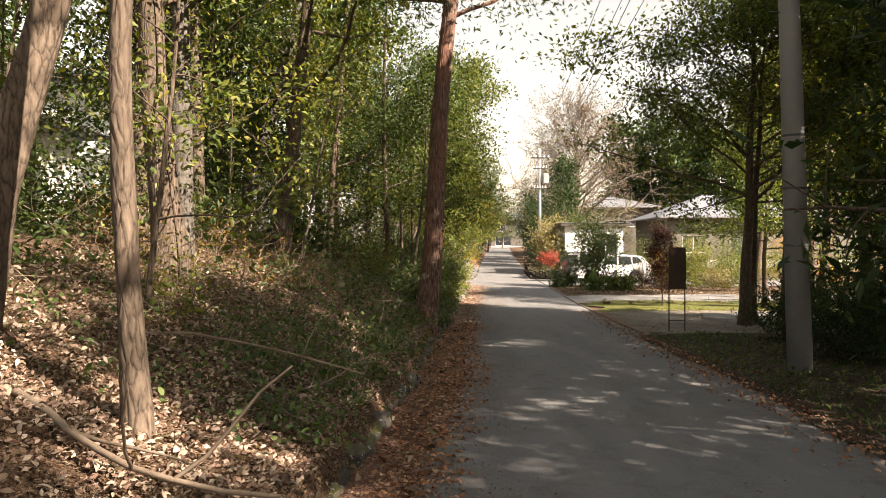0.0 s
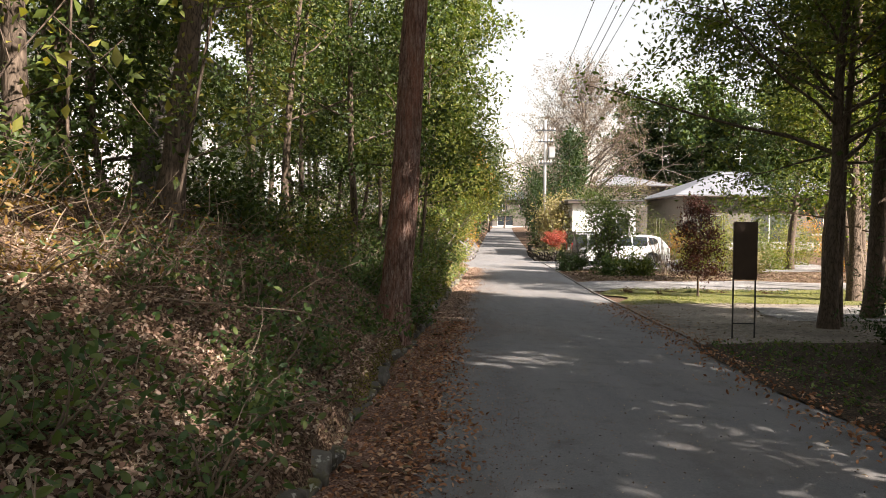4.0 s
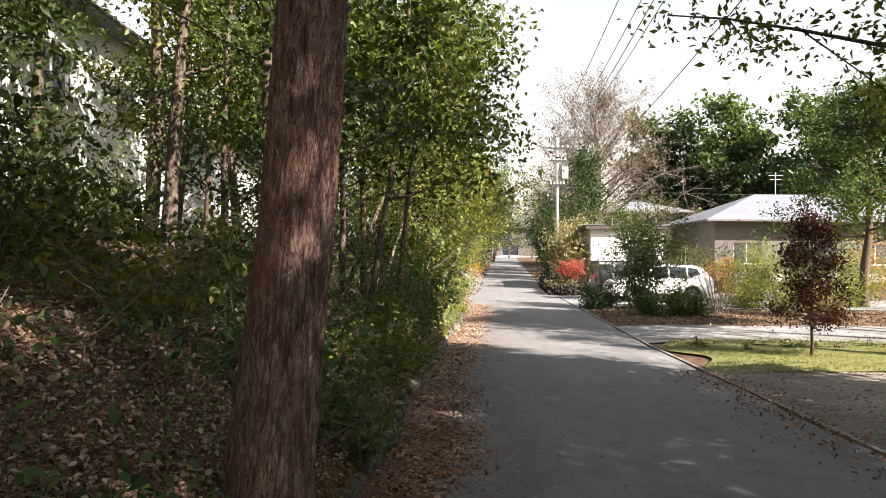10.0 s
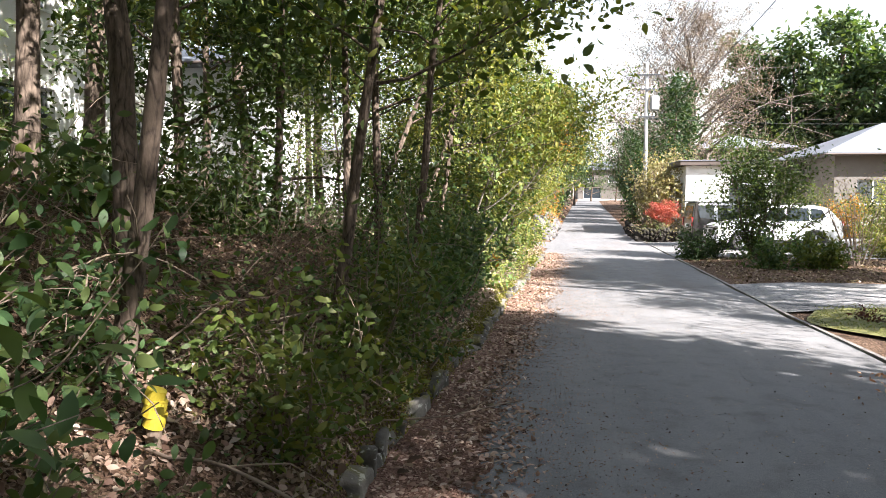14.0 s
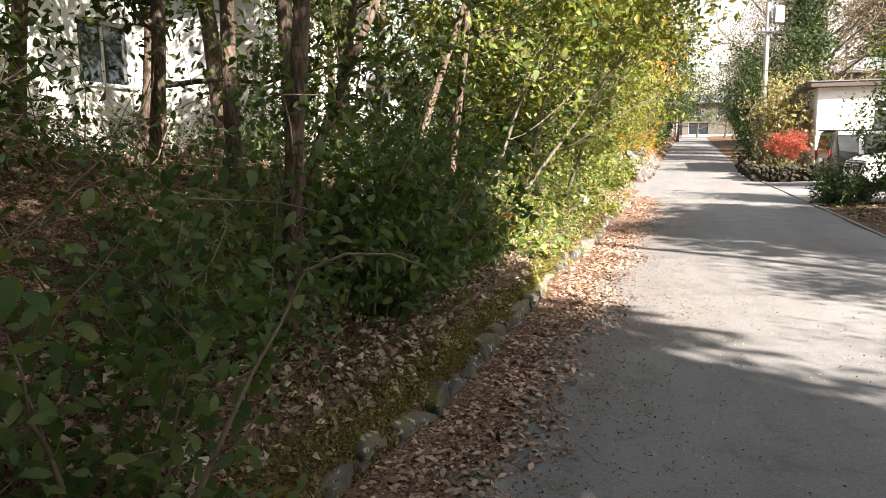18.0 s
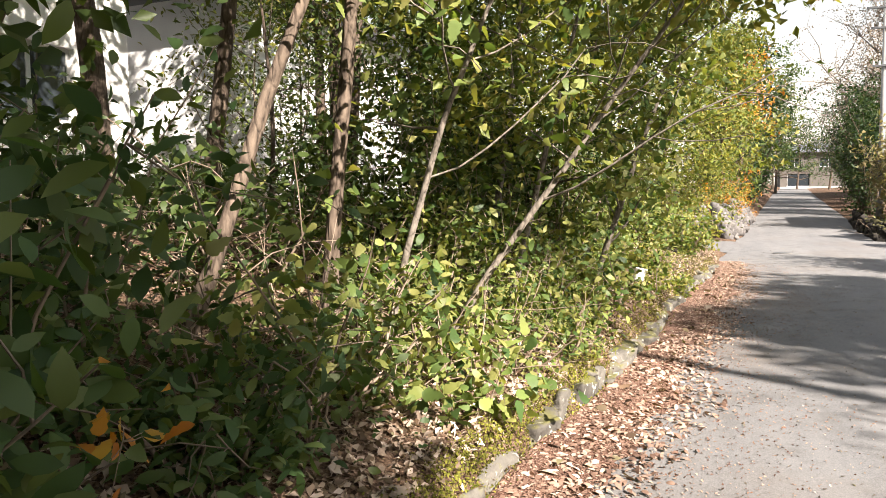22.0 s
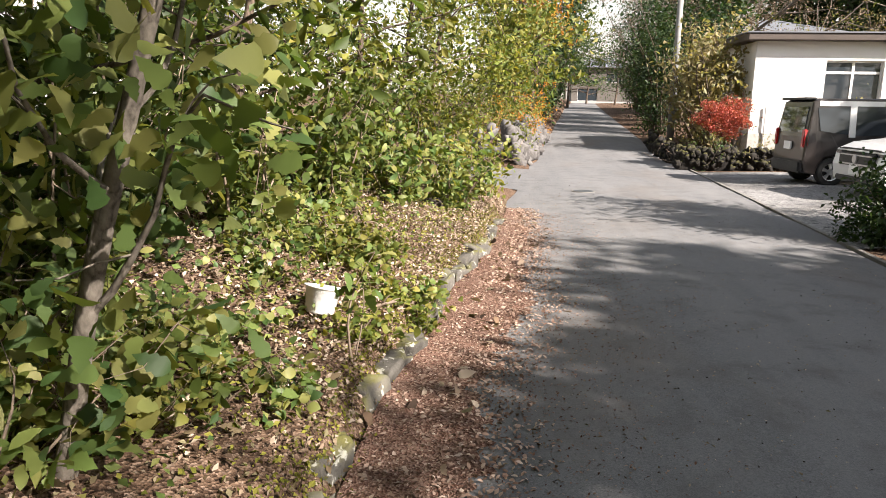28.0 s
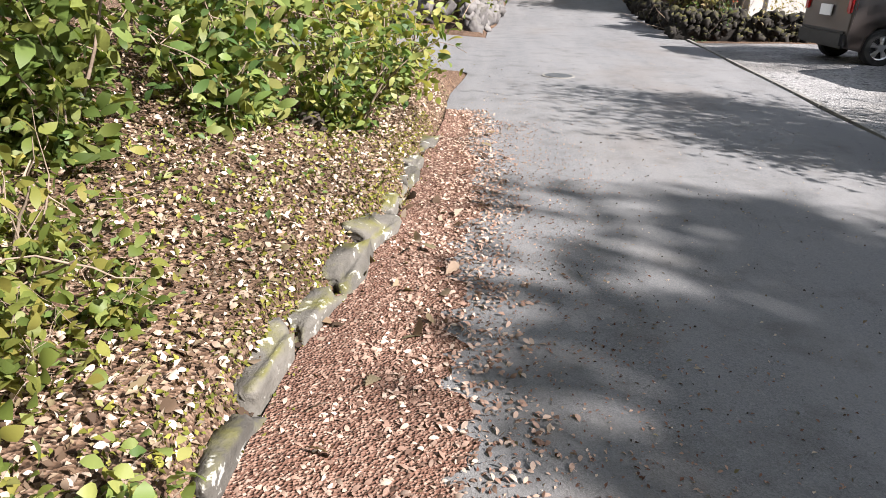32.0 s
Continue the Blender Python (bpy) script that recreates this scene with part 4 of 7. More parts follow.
def white_suv(loc, rz):
    """Nose at x = 0, tail at x = 4.45; stands on z = 0."""
    L, W, T, B, tk = 4.45, 1.8, 1.62, 0.98, 0.2
    c = thing("parked_suv", "white compact SUV parked on the gravel yard", "car", loc, rz)
    prof = [(0.06, 0.28), (0.02, 0.55), (0.08, 0.82), (0.35, 0.95), (1.15, 1.06), (1.95, 1.55), (2.5, 1.62), (3.5, 1.6), (3.95, 1.5), (4.3, 1.08), (4.42, 0.95), (4.44, 0.55), (4.38, 0.3),
            (3.95, 0.24), (3.9, 0.45), (3.72, 0.66), (3.5, 0.72), (3.28, 0.66), (3.1, 0.45), (3.05, 0.24), (1.35, 0.24), (1.3, 0.45), (1.12, 0.66), (0.9, 0.72), (0.68, 0.66), (0.5, 0.45), (0.45, 0.24)]
    part("body", car_shell(prof, W, B, T, tk, 0.05), MAT_CARWHITE, c)
    for s in (-1, 1):
        part("window_pane", side_pane([(1.35, 1.06), (2.0, 1.5), (2.42, 1.53), (2.42, 1.04)], W, B, T, tk, s), MAT_GLASS, c)
        part("window_pane", side_pane([(2.5, 1.04), (2.5, 1.53), (3.25, 1.51), (3.25, 1.04)], W, B, T, tk, s), MAT_GLASS, c)
        part("window_pane", side_pane([(3.32, 1.06), (3.32, 1.5), (3.7, 1.45), (3.85, 1.2)], W, B, T, tk, s), MAT_GLASS, c)
        part("sill_cladding", boxes((1.36, s * 0.9 - 0.02, 0.24, 3.04, s * 0.9 + 0.02, 0.36), bevel=0.01), MAT_BLACK, c)
        part("headlight", boxes((0.05, s * 0.66 - 0.2, 0.7, 0.3, s * 0.66 + 0.2, 0.84), bevel=0.04), MAT_GLASS, c, "dark glazed headlight")
        part("tail_lamp", boxes((4.22, s * 0.72 - 0.16, 0.86, 4.46, s * 0.72 + 0.16, 1.04), bevel=0.03), MAT_TAIL, c, "red tail lamp")
        part("door_mirror", boxes((1.45, s * 0.98 - 0.11, 0.98, 1.6, s * 0.98 + 0.11, 1.14), bevel=0.03), MAT_CARWHITE, c)
        part("roof_rail", rods(((2.1, s * 0.68, 1.66), (3.6, s * 0.68, 1.65), 0.018)), MAT_BLACK, c)
        for x in (0.9, 3.5):
            wheel_on(c, x, s * 0.79, 0.335, 0.21, s)
    part("windscreen", end_pane(1.08, 1.53, 1.2, 1.9, 0.76, 0.66, -0.012), MAT_GLASS, c)
    part("rear_window", end_pane(1.12, 1.46, 4.26, 3.99, 0.7, 0.62, 0.012), MAT_GLASS, c)
    part("grille", boxes((0.0, -0.62, 0.52, 0.06, 0.62, 0.8), bevel=0.03), MAT_BLACK, c)
    part("emblem", rods(((-0.03, 0, 0.67), (0.0, 0, 0.67), 0.07), sides=20), MAT_RIM, c)
    for z in (0.58, 0.74):
        part("grille_bar", boxes((-0.012, -0.55, z - 0.012, 0.004, 0.55, z + 0.012), bevel=0.004), MAT_RIM, c)
    part("bonnet_edge", boxes((0.05, -0.66, 0.83, 0.1, 0.66, 0.86), bevel=0.012), MAT_BLACK, c)
    part("number_plate", boxes((-0.02, -0.165, 0.4, 0.0, 0.165, 0.565)), MAT_PLASTIC, c)
    part("number_plate", boxes((4.46, -0.165, 0.7, 4.475, 0.165, 0.865)), MAT_PLASTIC, c)
    part("lower_bumper", boxes((0.0, -0.7, 0.26, 0.08, 0.7, 0.36), bevel=0.02), MAT_BLACK, c)
    return c


def brown_van(loc, rz):
    """Tail at x = 0, nose at x = 3.4."""
    W, T, B, tk = 1.475, 1.78, 1.0, 0.1
    c = thing("parked_minivan", "brown two-tone boxy microvan parked tail to the lane", "car", loc, rz)
    prof = [(0.06, 0.26), (0.0, 0.5), (0.02, 1.0), (0.12, 1.7), (0.25, 1.77), (2.2, 1.78), (2.55, 1.7), (2.95, 1.08), (3.3, 0.98), (3.38, 0.75), (3.36, 0.28),
            (3.12, 0.22), (3.08, 0.42), (2.95, 0.58), (2.8, 0.62), (2.65, 0.58), (2.52, 0.42), (2.48, 0.22), (0.92, 0.22), (0.88, 0.42), (0.75, 0.58), (0.6, 0.62), (0.45, 0.58), (0.32, 0.42), (0.28, 0.22)]
    part("body", car_shell(prof, W, B, T, tk, 0.04), MAT_CARBROWN, c)
    for s in (-1, 1):
        part("window_pane", side_pane([(0.3, 1.12), (0.22, 1.58), (0.85, 1.6), (0.85, 1.05)], W, B, T, tk, s), MAT_GLASS, c)
        part("window_pane", side_pane([(1.0, 1.04), (1.0, 1.6), (1.75, 1.6), (1.75, 1.04)], W, B, T, tk, s), MAT_GLASS, c)
        part("window_pane", side_pane([(1.83, 1.04), (1.83, 1.6), (2.35, 1.58), (2.75, 1.08)], W, B, T, tk, s), MAT_GLASS, c)
        part("pale_panel", side_pane([(0.86, 1.0), (0.86, 1.62), (0.99, 1.62), (0.99, 1.0)], W, B, T, tk, s), MAT_CARWHITE, c, "pale painted pillar")
        part("pale_panel", side_pane([(0.25, 1.62), (0.25, 1.72), (2.2, 1.72), (2.4, 1.62)], W, B, T, tk, s), MAT_CARWHITE, c, "pale roof side")
        part("tail_lamp", boxes((-0.02, s * 0.66 - 0.06, 0.78, 0.1, s * 0.66 + 0.06, 1.15), bevel=0.02), MAT_TAIL, c, "red tail lamp")
        part("door_mirror", boxes((2.55, s * 0.82 - 0.1, 1.02, 2.68, s * 0.82 + 0.1, 1.2), bevel=0.03), MAT_CARBROWN, c)
        for x in (0.6, 2.8):
            wheel_on(c, x, s * 0.64, 0.29, 0.17, s)
    part("rear_window", end_pane(1.08, 1.6, 0.03, 0.1, 0.62, 0.56, -0.012), MAT_GLASS, c)
    part("windscreen", end_pane(1.12, 1.64, 2.93, 2.58, 0.62, 0.58, 0.012), MAT_GLASS, c)
    part("number_plate", boxes((-0.03, -0.165, 0.72, -0.005, 0.165, 0.885)), MAT_PLASTIC, c)
    part("rear_bumper", boxes((-0.06, -0.7, 0.26, 0.06, 0.7, 0.52), bevel=0.04), MAT_BLACK, c)
    part("spoiler", boxes((0.0, -0.6, 1.74, 0.22, 0.6, 1.79), bevel=0.015), MAT_BLACK, c)
    return c


white_suv(on(7.65, 41.3, 0.03), 2)
brown_van(on(7.45, 43.95, 0.03), 3)

# ---- trees of the wooded bank ----
def big_pine(x, y):
    """The thick plated trunk beside the lane, with a high crown."""
    rng = np.random.default_rng(5)
    t = thing("pine_tree", "tall pine with thick plated reddish bark", "tree", on(x, y, 0))
    n, s = 400, 170
    q = np.concatenate([np.linspace(0, 0.38, 370), np.linspace(0.4, 1, 30)])
    h = q * 11.0 - 0.25
    r = 0.21 * (1 - 0.55 * q) * (1 + 0.38 * np.exp(-(h + 0.2) / 0.35))
    cx = 0.075 * h + 0.03 * np.sin(h * 1.1)
    cy = 0.02 * h
    a = np.linspace(0, 2 * np.pi, s, endpoint=False)
    v = np.empty((n, s, 3))
    for i in range(n):
        for j in range(s):
            wx = 0.9 * noise.noise((math.cos(a[j]) * 3, math.sin(a[j]) * 3, h[i] * 4))
            d, p = noise.voronoi((math.cos(a[j]) * 6.5 + wx, math.sin(a[j]) * 6.5 + wx, h[i] * 5.0 + wx))
            e = min(1.0, (d[1] - d[0]) * 4.0)
            rr = r[i] + 0.011 * (e - 1) + 0.005 * math.sin(p[0][0] * 37 + p[0][2] * 19) + 0.006 * noise.noise((math.cos(a[j]) * 9, math.sin(a[j]) * 9, h[i] * 2.5))
            v[i, j] = (cx[i] + rr * math.cos(a[j]), cy[i] + rr * math.sin(a[j]), h[i])
    i = np.arange(n - 1)[:, None] * s
    j = np.arange(s)[None]
    k = (j + 1) % s
    put("trunk", np_mesh("trunk", v.reshape(-1, 3), np.stack([i + j, i + k, i + s + k, i + s + j], -1).reshape(-1, 4), True), MAT_PINE, t)
    tips = []
    for m in range(16):
        sk = Skin()
        z = 6.0 + m * 0.33
        line = bend(rng, (0.075 * z, 0.02 * z, z), (math.cos(m * 2.4), math.sin(m * 2.4), 0.3), rng.uniform(1.5, 3.0), 7, 0.12)
        sk.tube(line, np.linspace(0.05, 0.01, 7), 6)
        tips.append(line[2:])
        put("limb", sk.mesh("limb"), MAT_PINE, t)
    tips = np.concatenate(tips)
    c = tips[rng.integers(0, len(tips), 9000)] + rng.normal(size=(9000, 3)) * 0.4
    put("crown", leaf_mesh("crown", c, 0.12, rng, 0.5, 0.3), MAT_LEAF_DEEP, t)


big_pine(-0.34, 13.72)

# slim trunk, then the thicker ones further up the bank: x, y, height, radius, lean, leaves, bark, foliage, first, spread, leaf size
BANK_TREES = [
    (-1.6, 3.7, 9, 0.068, (0.015, 0.0), 7000, MAT_BARK, MAT_LEAF_YEL, 0.5, 2.0, 0.09),
    (-2.95, 4.3, 8, 0.14, (0.16, 0.05), 8000, MAT_BARK, MAT_LEAF_YEL, 0.45, 2.4, 0.09),
    (-3.1, 8.0, 10, 0.18, (0.02, 0.0), 12000, MAT_BARK, MAT_LEAF_MID, 0.3, 2.6, 0.09),
    (-3.35, 8.9, 10, 0.15, (0.03, 0.02), 12000, MAT_GREY, MAT_LEAF_YEL, 0.3, 2.6, 0.09),
    (-4.6, 15.6, 9, 0.17, (0.26, 0.05), 14000, MAT_GREY, MAT_LEAF_YEL, 0.35, 2.8, 0.09),
    (-4.7, 13.2, 10, 0.13, (0.04, 0.0), 12000, MAT_BARK, MAT_LEAF_MID, 0.3, 2.6, 0.09),
    (-2.9, 12.4, 9, 0.16, (0.1, 0.0), 13000, MAT_BARK, MAT_LEAF_DEEP, 0.25, 2.6, 0.09),
    (-3.9, 11.2, 9, 0.13, (0.02, 0.0), 13000, MAT_BARK, MAT_LEAF_DEEP, 0.22, 2.6, 0.09),
    (-1.42, 18.06, 9, 0.078, (0.01, 0.0), 9000, MAT_BARK, MAT_LEAF_DEEP, 0.25, 1.8, 0.08),
    (-1.0, 23.2, 7, 0.065, (0.0, 0.0), 9000, MAT_BARK, MAT_LEAF_DEEP, 0.3, 1.9, 0.09),
    (-1.35, 22.95, 7, 0.06, (-0.02, 0.0), 9000, MAT_BARK, MAT_LEAF_DEEP, 0.3, 1.9, 0.09),
    (-1.6, 24.3, 6.5, 0.05, (0.3, 0.25), 9000, MAT_BARK, MAT_LEAF_MID, 0.3, 1.8, 0.08),
    (-1.0, 25.4, 6, 0.045, (0.25, 0.2), 8000, MAT_BARK, MAT_LEAF_YEL, 0.3, 1.7, 0.08),
    (-0.2, 26.9, 4.0, 0.026, (0.6, 0.1), 8000, MAT_PALE, MAT_LEAF_YEL, 0.3, 1.5, 0.08),
    (-0.5, 28.9, 5, 0.04, (0.1, 0.1), 9000, MAT_PALE, MAT_LEAF_MID, 0.25, 1.6, 0.08),
    (-2.6, 27.5, 7, 0.08, (0.1, 0.0), 12000, MAT_BARK, MAT_LEAF_MID, 0.25, 2.2, 0.09),
    (-3.2, 19.5, 8, 0.1, (0.08, 0.0), 6000, MAT_BARK, MAT_LEAF_MID, 0.25, 2.4, 0.09),
    (-3.4, 31.5, 7, 0.1, (0.05, 0.0), 14000, MAT_BARK, MAT_LEAF_DEEP, 0.2, 2.4, 0.09),
    (-2.2, 36.5, 7, 0.09, (0.1, 0.0), 14000, MAT_BARK, MAT_LEAF_MID, 0.15, 2.4, 0.09),
    (-0.6, 40.0, 5, 0.06, (0.12, 0.0), 13000, MAT_BARK, MAT_LEAF_YEL, 0.12, 1.8, 0.08),
    (-6.5, 6.0, 10, 0.16, (0.02, 0.0), 12000, MAT_BARK, MAT_LEAF_MID, 0.3, 2.8, 0.1),
    (-7.0, 20.5, 9, 0.14, (0.02, 0.0), 12000, MAT_BARK, MAT_LEAF_DEEP, 0.3, 2.6, 0.1),
    (-6.4, 16.2, 10, 0.15, (0.02, 0.0), 12000, MAT_BARK, MAT_LEAF_YEL, 0.3, 2.8, 0.1),
    (-3.4, 22.6, 7.5, 0.08, (0.03, 0.0), 15000, MAT_BARK, MAT_LEAF_DEEP, 0.12, 1.9, 0.09),
    (-2.7, 23.9, 6.5, 0.07, (0.02, 0.0), 20000, MAT_BARK, MAT_LEAF_DEEP, 0.12, 1.7, 0.085),
    (-5.6, 27.4, 8.5, 0.1, (0.03, 0.0), 20000, MAT_BARK, MAT_LEAF_DEEP, 0.12, 2.2, 0.1),
    (-5.2, 24.8, 8, 0.1, (0.03, 0.0), 15000, MAT_BARK, MAT_LEAF_DEEP, 0.12, 2.0, 0.09),
    (-5.4, 34.0, 8, 0.12, (0.0, 0.0), 12000, MAT_BARK, MAT_LEAF_YEL, 0.2, 2.6, 0.1),
]
EVERGREENS = [(-4.0, 13.2, 4.6), (-4.9, 14.4, 5.2), (-4.6, 17.2, 4.8), (-5.4, 12.0, 5.0)]
for k, (x, y, hgt) in enumerate(EVERGREENS):
    plant_tree("evergreen_sapling", "dark bushy evergreen in the shade of the wood", on(x, y), hgt, 0.05, 6500, MAT_BARK, MAT_LEAF_DEEP, 180 + k, (0.0, 0), 0.1, 18, 1.5, 0.15, 0.1, puff=0.24, group="evergreens in the wood")
for k, (x, y, hgt, r, ln, nl, mb, ml, fi, sp, lf) in enumerate(BANK_TREES):
    lab = {MAT_PALE.name: "pale-barked", MAT_GREY.name: "grey-barked", MAT_BARK.name: "brown-barked"}[mb.name] + (" leaning" if abs(ln[0]) > 0.1 else " upright") + " woodland tree with thin " + {MAT_LEAF_YEL.name: "yellowing", MAT_LEAF_MID.name: "green", MAT_LEAF_DEEP.name: "dark green"}[ml.name] + " foliage"
    if -4.8 < x < -2.3 and 11 < y < 20:
        nl *= 0.5
    if x < -2.3 and y > 10.5 and not 22 < y < 24.5:
        fi, nl, lf = (0.3 if x > -5 else 0.36), nl * 1.2, lf * 1.1
        # alternate dark and yellow-green crowns: shaded and sunlit foliage put into leaf colour
        ml = MAT_LEAF_DEEP if k % 2 else MAT_LEAF_YEL
    plant_tree("woodland_tree", lab, on(x, y), hgt, r, int(nl * (0.58 if x > -2.5 else 0.46)), mb, ml, 100 + k, ln, fi, 14, sp, 0.35, lf * (1.0 if x > -2.5 else 1.15), group="trees on the bank", wander=0.03, twigs=3)

# young evergreen trees whose boughs hang over the edge of the lane
for k, (x, y, hgt, nl, ml, sp, fi) in enumerate([
        (-0.85, 17.0, 5.8, 7500, MAT_LEAF_DEEP, 1.5, 0.34), (-0.55, 19.4, 6.6, 11000, MAT_LEAF_MID, 1.8, 0.3), (-0.3, 21.6, 7.2, 14000, MAT_LEAF_MID, 2.3, 0.36), (-0.6, 26.2, 7.0, 10000, MAT_LEAF_YEL, 2.0, 0.3),
        (-0.9, 30.8, 6.2, 9000, MAT_LEAF_MID, 1.8, 0.14), (-0.7, 33.8, 6.6, 10000, MAT_LEAF_YEL, 2.0, 0.14), (-0.5, 37.6, 6.8, 11000, MAT_LEAF_YEL, 2.1, 0.14), (0.1, 40.4, 7.0, 12000, MAT_LEAF_YEL, 2.4, 0.14)]):
    plant_tree("young_tree", "bushy young broadleaf tree at the lane's edge", on(x, y), hgt, 0.05, nl, MAT_BARK, ml, 200 + k, (0.1, 0), fi, 20, sp, 0.35, 0.08, puff=0.22, group="young trees by the lane", lobes="oval" if y < 25 else False)

